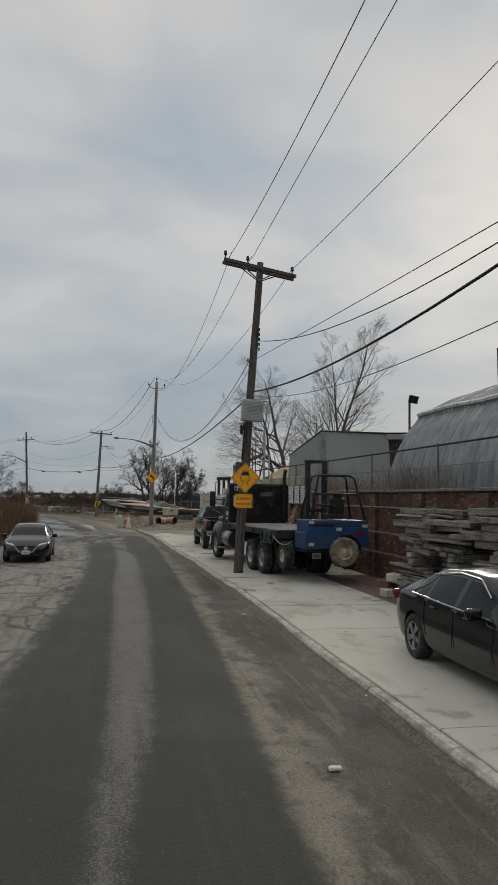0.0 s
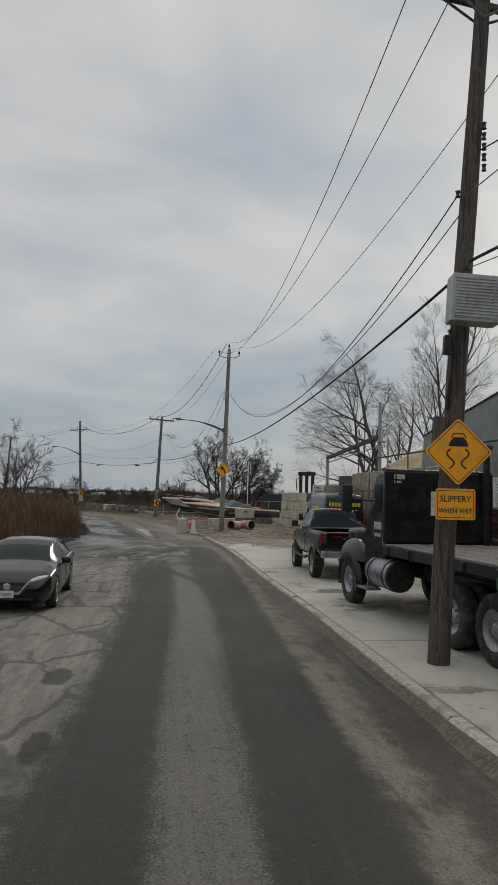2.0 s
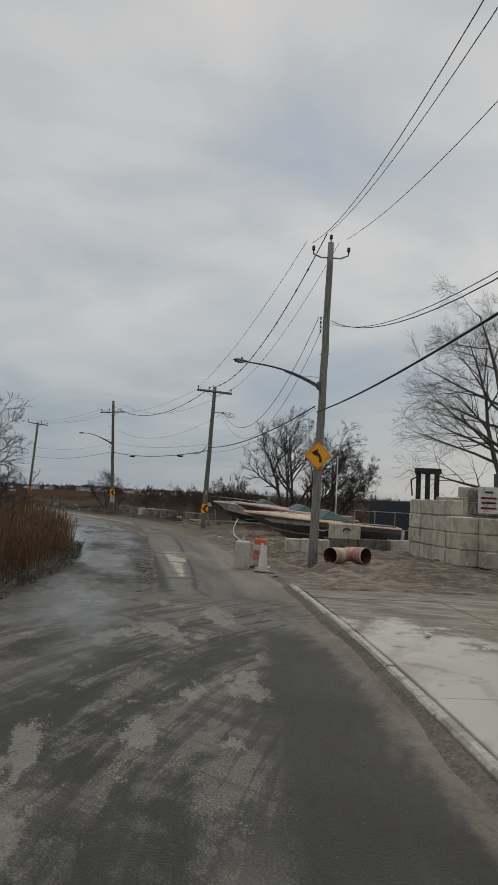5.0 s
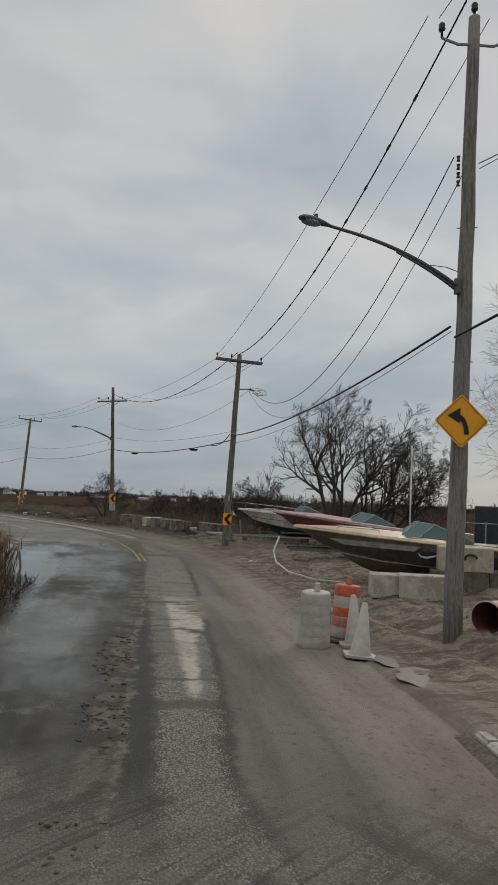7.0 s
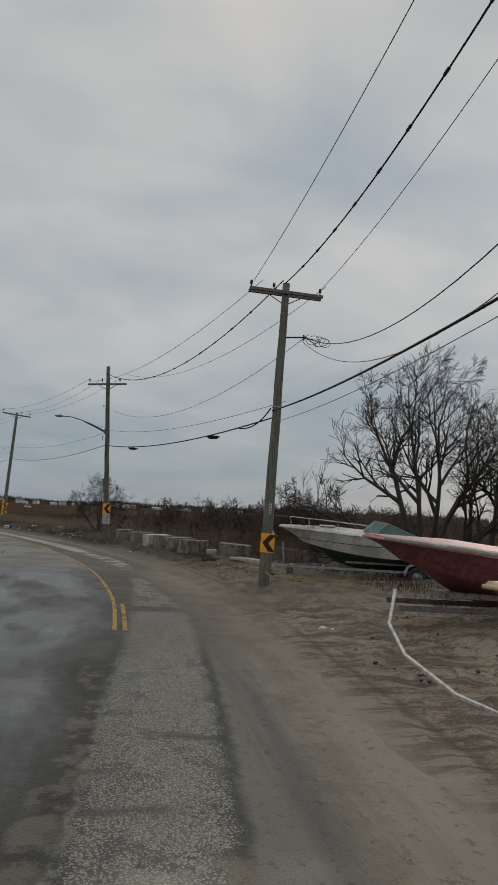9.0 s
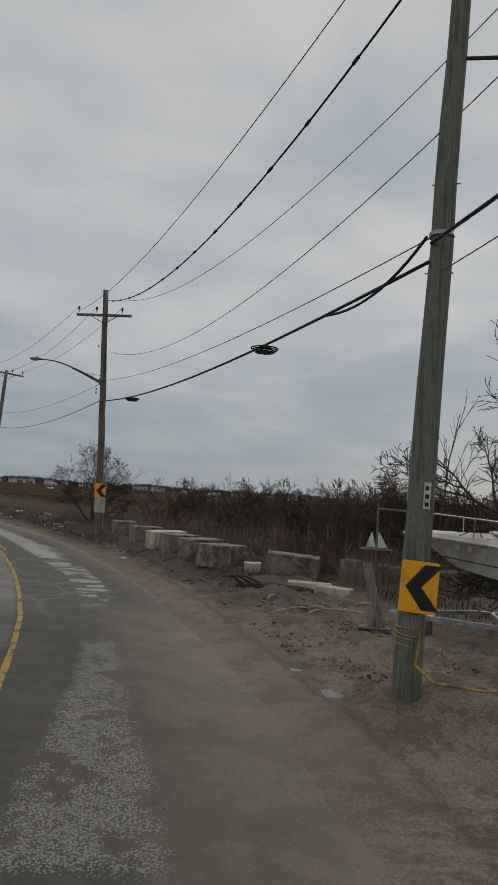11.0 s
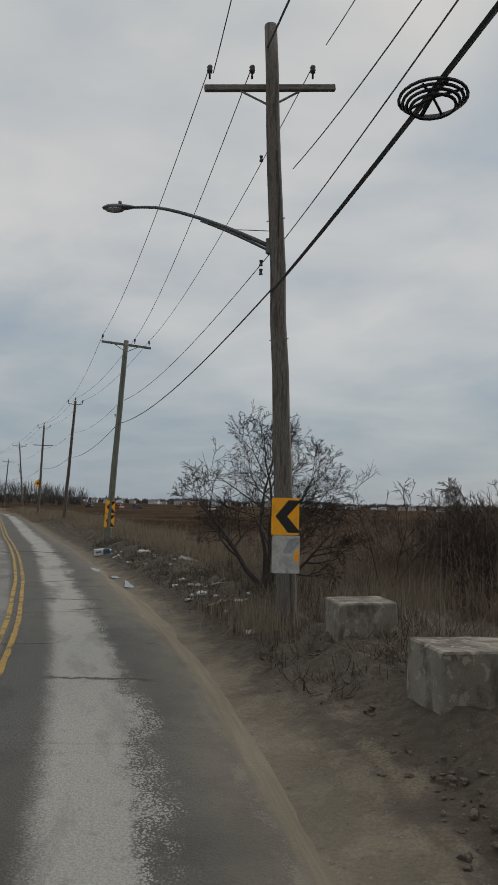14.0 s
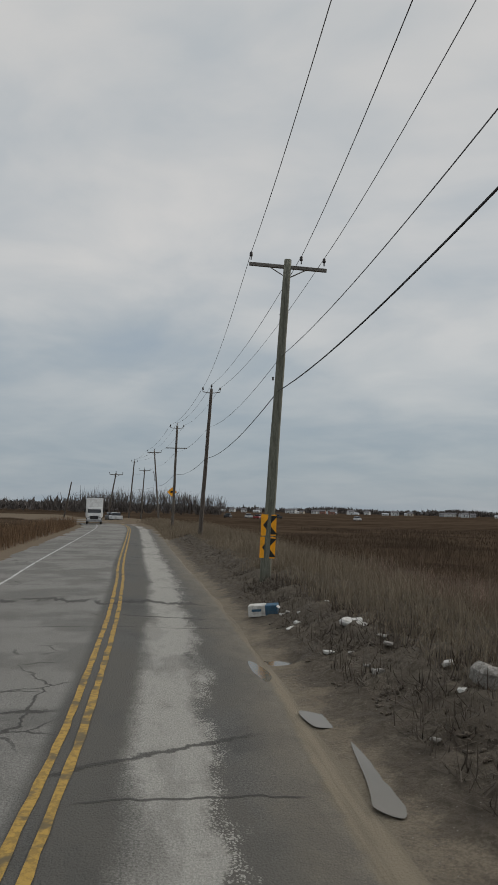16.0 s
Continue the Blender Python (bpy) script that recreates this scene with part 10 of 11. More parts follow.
STRAW = plant_material("dry_straw_grass", [(0.15, 0.118, 0.085), (0.25, 0.205, 0.15), (0.32, 0.27, 0.20), (0.18, 0.145, 0.105)])
DEBRIS = plant_material("dead_twig_litter", [(0.05, 0.041, 0.034), (0.10, 0.083, 0.068), (0.17, 0.145, 0.12), (0.07, 0.056, 0.046)])


class Limbs:
    """Tapered, crooked branches grown from one another."""

    def __init__(self, seed):
        self.rng = random.Random(seed)
        self.parts = {}

    def tube(self, key, pts, radii, sides):
        vs, fs = self.parts.setdefault(key, ([], []))
        base, side = len(vs), None
        for i, p in enumerate(pts):
            t = (pts[min(i + 1, len(pts) - 1)] - pts[max(i - 1, 0)]).normalized()
            side = t.orthogonal().normalized() if side is None else (side - t * side.dot(t)).normalized()
            up = t.cross(side)
            for k in range(sides):
                a = 2 * math.pi * k / sides
                vs.append(p + (side * math.cos(a) + up * math.sin(a)) * radii[i])
        for i in range(len(pts) - 1):
            for k in range(sides):
                a, b = base + i * sides + k, base + i * sides + (k + 1) % sides
                fs.append((a, b, b + sides))
                fs.append((a, b + sides, a + sides))

    def grow(self, p, d, length, radius, level, spec):
        rnd = self.rng
        last = len(spec["kids"])
        n = 7 if level == 0 else (4 if level < last else 2)
        pts, radii, dirs = [p.copy()], [radius], [d.copy()]
        wig, lift = spec["wiggle"] * (1, 1, 0.8, 0.6, 0.5)[level], spec["lift"][min(level, len(spec["lift"]) - 1)]
        for k in range(n):
            d = (d + Vector((rnd.gauss(0, wig), rnd.gauss(0, wig), rnd.gauss(0, wig * 0.7))) + Vector((0, 0, lift))).normalized()
            p = p + d * length / n
            pts.append(p.copy())
            radii.append(max(radius * (1 - 0.88 * (k + 1) / n), spec["thin"]))
            dirs.append(d.copy())
        self.tube("trunk" if level <= spec["trunk"] else "crown", pts, radii, (8, 6, 4, 3, 3, 3)[level])
        if level == last:
            return
        count = spec["kids"][level]
        lo = spec["bare"] if level == 0 else 0.22
        for k in range(count):
            f = lo + (1 - lo) * ((k + rnd.random()) / count) ** 0.85
            i = min(int(f * n), n - 1)
            g = f * n - i
            q = pts[i].lerp(pts[i + 1], g)
            ax = dirs[i + 1]
            ang = radians(spec["angle"][min(level, len(spec["angle"]) - 1)] * rnd.uniform(0.65, 1.25))
            turn = rnd.uniform(0, 2 * math.pi)
            o = ax.orthogonal().normalized()
            o = o * math.cos(turn) + ax.cross(o) * math.sin(turn)
            lean = Vector(spec.get("toward", (0, 0, 0)))
            nd = (ax * math.cos(ang) + o * math.sin(ang) + lean * (0.35 if level == 0 else 0.1)).normalized()
            ratio = spec["ratio"][min(level, len(spec["ratio"]) - 1)]
            ln = length * ratio * (1.15 - 0.75 * f if level == 0 else 1.1 - 0.5 * f) * rnd.uniform(0.75, 1.2)
            rr = min(max(radius * (1 - 0.85 * f) * spec.get("stout", 0.62), spec["thin"]), radius * 0.7)
            self.grow(q, nd, ln, rr, level + 1, spec)


def bare_tree(x, y, height, seed, spec, label, bark, twig, stems=((0, 0, 1, 1),), radius=0.3, name="bare_tree", group=""):
    """stems: direction x, y, z and length share of each trunk."""
    z = ground_z(x, y) - 0.05
    ob = thing(name, label, "tree", group, at=pose(x, y, z))
    g = Limbs(seed)
    for k, (dx, dy, dz, share) in enumerate(stems):
        a = 2.4 * k
        off = Vector((math.cos(a), math.sin(a), 0)) * (radius * 0.5 if len(stems) > 1 else 0)
        g.grow(off, Vector((dx, dy, dz)).normalized(), height * share, radius * (1 if k == 0 else 0.8), 0, spec)
    for key, mat in (("trunk", bark), ("crown", twig)):
        raw_mesh(key, [tuple(v) for v in g.parts[key][0]], g.parts[key][1], mat, ob, smooth=True)
    return ob


TALL = dict(kids=(14, 7, 5, 3), ratio=(0.42, 0.52, 0.6, 0.85), angle=(36, 36, 36, 34), lift=(0.02, 0.10, 0.06, 0.03), wiggle=0.08, thin=0.0075, trunk=1, bare=0.22)
WEEP = dict(kids=(13, 8, 6, 3), ratio=(0.52, 0.54, 0.6, 0.85), angle=(52, 42, 40, 36), lift=(0.02, 0.05, 0.0, -0.04), wiggle=0.10, thin=0.0065, trunk=1, bare=0.2, toward=(-0.6, -0.1, 0.1))
SPREAD = dict(kids=(9, 6, 5, 3), ratio=(0.52, 0.56, 0.6, 0.75), angle=(46, 44, 42, 40), lift=(0.06, 0.07, 0.04, 0.02), wiggle=0.14, thin=0.008, stout=0.95, trunk=1, bare=0.25)
THIN = dict(kids=(10, 3), ratio=(0.30, 0.5), angle=(30, 26), lift=(0.0, 0.10, 0.05), wiggle=0.06, thin=0.006, trunk=0, bare=0.2)
SHRUB = dict(kids=(10, 8, 4), ratio=(0.52, 0.55, 0.6), angle=(50, 46, 40), lift=(0.01, 0.0, -0.02), wiggle=0.14, thin=0.006, trunk=0, bare=0.3)

bare_tree(8.3, 95, 22.5, 3, TALL, "tall bare grey-brown tree with upright branches behind the yard", GREY_BARK, TWIG_BROWN, ((0.0, 0, 1, 1), (0.18, 0.1, 1, 0.86)), 0.34)
bare_tree(4, 98, 18.5, 11, WEEP, "large bare tree with long drooping fine twigs behind the boats", GREY_BARK, TWIG_BROWN, ((-0.10, 0, 1, 1), (-0.38, -0.1, 1, 0.85), (0.16, 0, 1, 0.8)), 0.36)
bare_tree(-13.9, 97.3, 7.6, 7, SPREAD, "dark leafless tree with several crooked trunks beyond the boats", BARK, TWIG_DARK,
          ((-0.50, 0.1, 1, 0.95), (-0.22, 0.2, 1, 1.05), (0.08, -0.2, 1, 1.0), (0.35, 0.2, 1, 1.05), (0.62, 0, 1, 0.95), (-0.75, -0.2, 0.8, 0.75), (0.85, 0.1, 0.7, 0.75)), 0.17)
bare_tree(-11.4, 99.2, 6.6, 8, SPREAD, "dark leafless tree crowded against its neighbour beyond the boats", BARK, TWIG_DARK,
          ((-0.15, 0.1, 1, 1.05), (0.30, 0.1, 1, 1.0), (0.6, -0.1, 0.9, 0.9), (0.8, 0.2, 0.5, 0.7)), 0.15)
bare_tree(-19.05, 99.8, 4.9, 4, THIN, "slim bare sapling with upright pale twigs in the brush", GREY_BARK, TWIG_BROWN, ((0, 0, 1, 1), (-0.12, 0, 1, 0.85), (0.14, 0, 1, 0.75)), 0.045, "sapling")
CROWN = dict(kids=(8, 6, 5, 3), ratio=(0.55, 0.58, 0.6, 0.6), angle=(52, 46, 44, 42), lift=(0.0, 0.06, 0.03, 0.0), wiggle=0.14, thin=0.004, trunk=1, bare=0.42, stout=0.68)
bare_tree(-36.48, 113.98, 3.72, 5, dict(CROWN, kids=(11, 7, 5, 3), angle=(60, 50, 46, 42), thin=0.0045, bare=0.30), "leafless thorny shrub tree growing behind a utility pole", BARK, TWIG_DARK,
          ((-0.16, -0.1, 1, 0.8), (0.10, 0.15, 1, 1.0), (0.28, 0.1, 1, 1.02), (0.48, 0.25, 0.95, 0.9), (0.75, 0.35, 0.8, 0.65)), 0.08, "shrub")
bare_tree(-34.2, 116.0, 2.7, 9, dict(SHRUB, kids=(6, 5, 3), thin=0.005), "low straggling leafless bush near a thorny tree", BARK, TWIG_DARK,
          ((-0.4, -0.2, 0.9, 0.9), (0.2, 0.3, 1, 1.0), (0.6, 0.2, 0.9, 1.0)), 0.03, "shrub")
bare_tree(-23.2, 67.5, 5.6, 6, dict(SPREAD, thin=0.006), "brown leafless roadside tree rising out of reeds", GREY_BARK, TWIG_BROWN,
          ((-0.3, 0, 1, 1.0), (0.1, 0.1, 1, 1.1), (0.5, -0.1, 1, 0.95), (0.8, 0, 0.75, 0.75)), 0.13)
for k, (x, y, h) in enumerate([(-3.5, 101, 2.6), (-7.5, 103, 3.0), (-27.1, 115.0, 3.3), (-32.9, 128.2, 4.0), (-35.4, 127.0, 3.6), (-33.5, 121, 2.6), (-25.2, 118.5, 3.4), (-22.3, 119.5, 3.9), (-24.0, 126, 3.6), (-20.5, 116, 3.2)]):
    bare_tree(x, y, h, 20 + k, dict(SHRUB, kids=(7, 6, 3)), "leafless brown shrub standing among marsh brush", BARK, TWIG_DARK,
              ((-0.5, 0.1, 0.9, 1.0), (0.0, 0.3, 1, 1.1), (0.5, 0, 0.9, 1.0), (0.2, -0.4, 1, 0.9)), 0.05, "shrub", "marsh shrubs")

wild = [bare_tree(x, y, 2.0, 40 + k, dict(SHRUB, kids=(6, 5, 3)), "tangled leafless brown shrub among marsh brush", GREY_BARK, TWIG_BROWN, ((-0.5, 0.1, 0.9, 1.0), (0.0, 0.3, 1, 1.1), (0.5, 0, 0.9, 1.0), (0.2, -0.4, 1, 0.9)), 0.03, "shrub", "marsh shrubs") for k, (x, y) in enumerate(((-25.5, 106.5), (-22.0, 107.5)))]
rnd = random.Random(44)
for k in range(26):
    s, d = along(97) + rnd.uniform(0, 1) * (along(121) - along(97)), rnd.uniform(6.2, 20)
    x, y = road_point(s, d)
    copy_thing(wild[k % 2], pose(x, y, ground_z(x, y) - 0.05, 0, 0, rnd.uniform(0, 360)) @ Matrix.Scale(rnd.uniform(0.75, 1.3), 4))

THICKET = dict(SHRUB, kids=(9, 7, 5), ratio=(0.5, 0.55, 0.62), angle=(42, 44, 40), lift=(0.03, 0.03, 0.0), thin=0.007, bare=0.12)
tall = [bare_tree(x, y, 3.1, 80 + k, THICKET, "tall dense leafless brown bush in the marsh thicket", GREY_BARK, TWIG_BROWN if k else TWIG_DARK, ((-0.35, 0.1, 1, 1.0), (0.0, 0.35, 1, 1.1), (0.4, 0, 1, 1.0), (0.15, -0.4, 1, 0.9), (-0.6, -0.3, 0.9, 0.8), (0.7, 0.3, 0.8, 0.8)), 0.035, "shrub", "marsh shrubs") for k, (x, y) in enumerate(((-19.5, 108.5), (-23.5, 112.5), (-15.5, 106.0)))]
for k in range(96):
    s, d = along(98) + rnd.uniform(0, 1) * (along(114) - along(98)), 7.5 + 20 * rnd.uniform(0, 1) ** 1.4
    x, y = road_point(s, d)
    copy_thing(tall[k % 3], pose(x, y, ground_z(x, y) - 0.05, 0, 0, rnd.uniform(0, 360)) @ Matrix.Scale(rnd.uniform(0.65, 1.1), 4))

bm = bmesh.new()
add_tube(bm, [(0, 0, 0), (0.05, 0, 0.4), (-0.02, 0.02, 0.75), (0.08, 0, 1.0), (0.02, 0, 1.3), (-0.1, 0, 1.62)], (0.05, 0.045, 0.04, 0.035, 0.025, 0.015), 7)
add_tube(bm, [(0.08, 0, 1.0), (0.2, 0.02, 1.12), (0.24, 0.02, 1.3)], (0.03, 0.02, 0.01), 6)
stick = part("bleached_branch", bm, worn("bleached_wood", (0.45, 0.40, 0.33), (0.58, 0.53, 0.46), 5, 0.85, bump=0.5, stretch=(3, 3, 0.6)), smooth=True, at=pose(-16.4, 54.9, 0.0))
tagged(stick, "bleached bare branch standing upright among reeds", "branch")


def blades(name, x, y, z, h, w, lean, mat, label, category, start=None, seed=0, curl=0.35, parent=None):
    """Tapered bent stalks at the places given; lean is how far a tip leans for its height."""
    rng = np.random.default_rng(seed)
    n = len(x)
    yaw, face = rng.uniform(0, 2 * np.pi, n), rng.uniform(0, np.pi, n)
    ln = np.abs(rng.normal(0, 1, n)) * lean
    dx, dy = np.cos(yaw) * ln * h, np.sin(yaw) * ln * h
    wx, wy = np.cos(face) * w / 2, np.sin(face) * w / 2
    rise = np.ones(n) / np.sqrt(1 + ln**2)
    b = np.stack([x, y, z if start is None else z + start], 1)
    m = b + np.stack([dx * curl, dy * curl, h * 0.55 * rise], 1)
    t = b + np.stack([dx, dy, h * rise], 1)
    o = np.stack([wx, wy, np.zeros(n)], 1)
    verts = np.stack([b - o, b + o, m - o * 0.8, m + o * 0.8, t], 1).reshape(-1, 3)
    i = (np.arange(n) * 5)[:, None]
    tris = np.stack([i + [0, 1, 3], i + [0, 3, 2], i + [2, 3, 4]], 1).reshape(-1, 3)
    ob = raw_mesh(name, verts, tris, mat, parent)
    if parent is None:
        tagged(ob, label, category, kind="stuff")
    return ob


def scatter(seed, n, s0, s1, d0, d1, clump=0.5, keep=0.0, scale=0.6):
    """Random places in a stretch of roadside, thinned into clumps."""
    rng = np.random.default_rng(seed)
    s, d = rng.uniform(s0, s1, n), rng.uniform(d0, d1, n)
    p = np.array([road_point(a, b) for a, b in zip(s, d)])
    v = np.array([noise.noise((a * scale, b * scale, seed)) for a, b in p])
    ok = v * clump + rng.uniform(-0.3, 0.3, n) > keep - 0.15
    return s[ok], d[ok], p[ok, 0], p[ok, 1], bank(s[ok], d[ok]), v[ok], rng


# reeds on the far side of the road
s, d, x, y, z, v, rng = scatter(1, 48000, along(44), along(78), -17.5, -7.0, 0.2, -0.2)
edge = np.interp(s, *VERGE)
ok = d < edge + rng.uniform(-0.35, 0.35, len(s))
z = np.maximum(z, 0.0)
swell = np.array([noise.noise((a * 0.35, b * 0.35, 2.0)) for a, b in zip(x, y)])
h = (1.65 + 0.5 * v + 0.9 * swell + rng.uniform(-0.6, 0.6, len(s))) * (0.75 + 0.25 * ease(edge - d, 0, 1.2))
blades("reeds", x[ok], y[ok], z[ok] - 0.05, h[ok], rng.uniform(0.008, 0.022, ok.sum()), 0.32, REED, "tall dry orange-brown reeds beside the road", "reeds", seed=2)
st = rng.uniform(0.35, 0.9, ok.sum()) * h[ok]
blades("reed_plume", x[ok] + rng.normal(0, 0.1, ok.sum()), y[ok] + rng.normal(0, 0.1, ok.sum()), z[ok], rng.uniform(0.2, 0.5, ok.sum()), rng.uniform(0.012, 0.04, ok.sum()), 0.6, REED, "feathery orange-brown leaves and plumes of reeds", "reeds", start=st, seed=3)
s, d, x, y, z, v, rng = scatter(4, 16000, along(44), along(78), -11.0, -6.6, 0.8, 0.0, 1.2)
ok = np.abs(d - np.interp(s, *VERGE) - 0.1) < 0.9
s, d, x, y, z = s[ok], d[ok], x[ok], y[ok], np.full(ok.sum(), 0.03)
blades("verge_litter", x, y, z - 0.01, rng.uniform(0.08, 0.4, len(s)), rng.uniform(0.012, 0.04, len(s)), 1.6, DEBRIS, "dead stalks and trampled twigs along the verge", "twigs", seed=5, curl=0.7)

# grass further along the far side
s, d, x, y, z, v, rng = scatter(6, 36000, along(78), along(176), -40, -9.6, 0.5, -0.1, 0.25)
grow = 0.45 + 0.7 * ease(s, along(105), along(125)) * (0.75 + 0.6 * v)
blades("verge_grass", x, y, z - 0.03, grow * rng.uniform(0.5, 1.15, len(s)), rng.uniform(0.012, 0.03, len(s)), 0.35, SEDGE, "low brown winter grass on the far verge", "grass", seed=7)
s, d, x, y, z, v, rng = scatter(8, 16000, along(118), along(176), -14, -9.3, 0.5, -0.1, 0.35)
blades("verge_reeds", x, y, z - 0.03, rng.uniform(0.6, 1.6, len(s)) * (0.8 + 0.6 * v), rng.uniform(0.01, 0.025, len(s)), 0.25, REED, "brown reeds along the far verge", "reeds", seed=9)

# brush behind the concrete blocks
for seed, count, s0, s1, d0, d1, h0, h1, wide in ((10, 30000, along(95), along(127), 5.0, 17, 0.9, 2.5, 0.012), (12, 18000, along(93), along(122), 16, 40, 1.0, 2.6, 0.018), (13, 6000, along(84), along(97), 13, 40, 0.8, 2.2, 0.018)):
    s, d, x, y, z, v, rng = scatter(seed, count, s0, s1, d0, d1, 0.7, -0.15, 0.30)
    late = 1 - 0.5 * ease(s, along(115), along(127))
    low = 0.55 + 0.85 * ease(d, 4.4, 10.5)
    swell = np.array([noise.noise((a * 0.16, b * 0.16, 8.0)) for a, b in zip(x, y)])
    h = rng.uniform(h0, h1, len(s)) * (0.85 + 0.45 * v + 0.55 * swell) * late * low
    blades("marsh_brush", x, y, z - 0.05, h, rng.uniform(0.5, 1.3, len(s)) * wide, 0.45, BRUSH, "dense dark brown leafless brush and dead reeds", "brush", seed=seed)
    for rep in range(2):
        blades("brush_twigs", x, y, z, rng.uniform(0.25, 0.75, len(s)), rng.uniform(0.4, 1.0, len(s)) * wide, 1.2, BRUSH, "fine tangled brown twigs of leafless brush", "brush", start=rng.uniform(0.35, 1.0, len(s)) * h * 0.95, seed=seed + 50 + rep)

# pale tall stalks among the brush
s, d, x, y, z, v, rng = scatter(15, 5200, along(96), along(126), 5.0, 11, 1.0, 0.12, 0.5)
blades("tall_stalks", x, y, z, rng.uniform(0.9, 2.1, len(s)) * (1 - 0.4 * ease(s, along(112), along(124))), rng.uniform(0.008, 0.016, len(s)), 0.22, STRAW, "thin pale dead stalks standing out of brush", "grass", seed=16)

# open marsh
for seed, count, s0, s1, d0, d1, hh, wide in ((17, 40000, along(118), along(172), 5.0, 30, 0.62, 0.018), (18, 36000, along(112), along(186), 28, 90, 0.6, 0.045), (19, 20000, along(100), along(186), 85, 240, 0.7, 0.12)):
    s, d, x, y, z, v, rng = scatter(seed, count, s0, s1, d0, d1, 0.5, -0.1, 0.12)
    blades("marsh_grass", x, y, z - 0.06, hh * rng.uniform(0.5, 1.2, len(s)) * (0.9 + 0.5 * v), rng.uniform(0.6, 1.2, len(s)) * wide, 0.35, SEDGE, "reddish brown winter marsh grass", "grass", seed=seed)

# dry grass on the bank
s, d, x, y, z, v, rng = scatter(21, 52000, along(110), along(166), 2.1, 6.8, 0.9, -0.10, 0.6)
h = rng.uniform(0.35, 1.1, len(s)) * (0.55 + 0.45 * ease(d, 2.3, 3.4)) * (0.9 + 0.5 * v)
blades("bank_grass", x, y, z - 0.02, h, rng.uniform(0.006, 0.013, len(s)), 0.5, STRAW, "thin pale dry grass along the bank", "grass", seed=22)
s, d, x, y, z, v, rng = scatter(23, 9000, along(150), along(186), 0.2, 4, 0.6, -0.1, 0.4)
blades("bank_grass", x, y, z - 0.02, rng.uniform(0.3, 0.8, len(s)), rng.uniform(0.01, 0.03, len(s)), 0.35, STRAW, "thin pale dry grass beside the road", "grass", seed=24)

# twig litter on the shoulder and under the blocks
s, d, x, y, z, v, rng = scatter(25, 18000, along(98), along(124), 2.0, 4.6, 1.0, 0.02, 0.8)
k = rng.random(len(s)) < 0.35 + 0.65 * ease(d, 1.6, 2.8)
blades("twig_litter", x[k], y[k], z[k] - 0.01, rng.uniform(0.08, 0.42, k.sum()), rng.uniform(0.006, 0.02, k.sum()), 1.5, DEBRIS, "dead twigs and stalks lying over the shoulder", "twigs", seed=26, curl=0.7)
s, d, x, y, z, v, rng = scatter(27, 16000, along(112), along(152), 1.2, 3.4, 1.1, 0.1, 0.9)
blades("twig_litter", x, y, z - 0.01, rng.uniform(0.05, 0.25, len(s)), rng.uniform(0.006, 0.016, len(s)), 1.4, DEBRIS, "broken stalks lying along the muddy bank", "twigs", seed=28, curl=0.7)
for seed, mat, tone, count in ((34, STRAW, "bleached dead stalks tangled at the feet of concrete blocks", 5200), (35, DEBRIS, "dark dead twigs tangled at the feet of concrete blocks", 5200)):
    s, d, x, y, z, v, rng = scatter(seed, count, along(101), along(116), 2.2, 4.2, 1.2, 0.10, 0.9)
    blades("dead_tangle", x, y, z + rng.uniform(0, 0.12, len(s)), rng.uniform(0.2, 0.75, len(s)), rng.uniform(0.006, 0.014, len(s)), 1.3, mat, tone, "twigs", seed=seed + 60, curl=0.6)
s, d, x, y, z, v, rng = scatter(36, 9000, 148, 178, 0.9, 2.7, 1.1, 0.06, 0.9)
blades("twig_litter", x, y, z + 0.03, rng.uniform(0.06, 0.34, len(s)), rng.uniform(0.008, 0.024, len(s)), 1.4, DEBRIS, "broken stalks and twigs over the churned bank", "twigs", seed=97, curl=0.7)
# grass under and behind the boats
s, d, x, y, z, v, rng = scatter(29, 22000, along(78), along(96), 5.0, 16, 0.9, 0.0, 0.5)
blades("yard_grass", x, y, z, rng.uniform(0.08, 0.35, len(s)), rng.uniform(0.008, 0.02, len(s)), 0.7, SEDGE, "short dead grass round the boats", "grass", seed=30)

# brush above the brick wall
rng = np.random.default_rng(31)
yy = rng.uniform(14, 62, 15000)
off = rng.uniform(0.8, 3.4, 15000)
xy = np.array([wall_line(a, b) for a, b in zip(yy, off)])
v = np.array([noise.noise((a * 0.4, b * 0.4, 3)) for a, b in xy[:, :2]])
h = (3.1 + 0.9 * v + rng.uniform(-0.6, 0.8, len(v)))
k = rng.random(len(v)) < 0.5 + 0.7 * v
blades("wall_brush", xy[k, 0], xy[k, 1], np.full(k.sum(), 0.4), h[k], rng.uniform(0.01, 0.022, k.sum()), 0.16, BRUSH, "reddish brown leafless brush behind the brick wall", "brush", seed=32)
blades("brush_twigs", xy[k, 0], xy[k, 1], np.full(k.sum(), 0.4), rng.uniform(0.3, 0.7, k.sum()), rng.uniform(0.008, 0.016, k.sum()), 0.7, BRUSH, "fine reddish twigs above the brick wall", "brush", start=h[k] * rng.uniform(0.55, 0.9, k.sum()), seed=33)
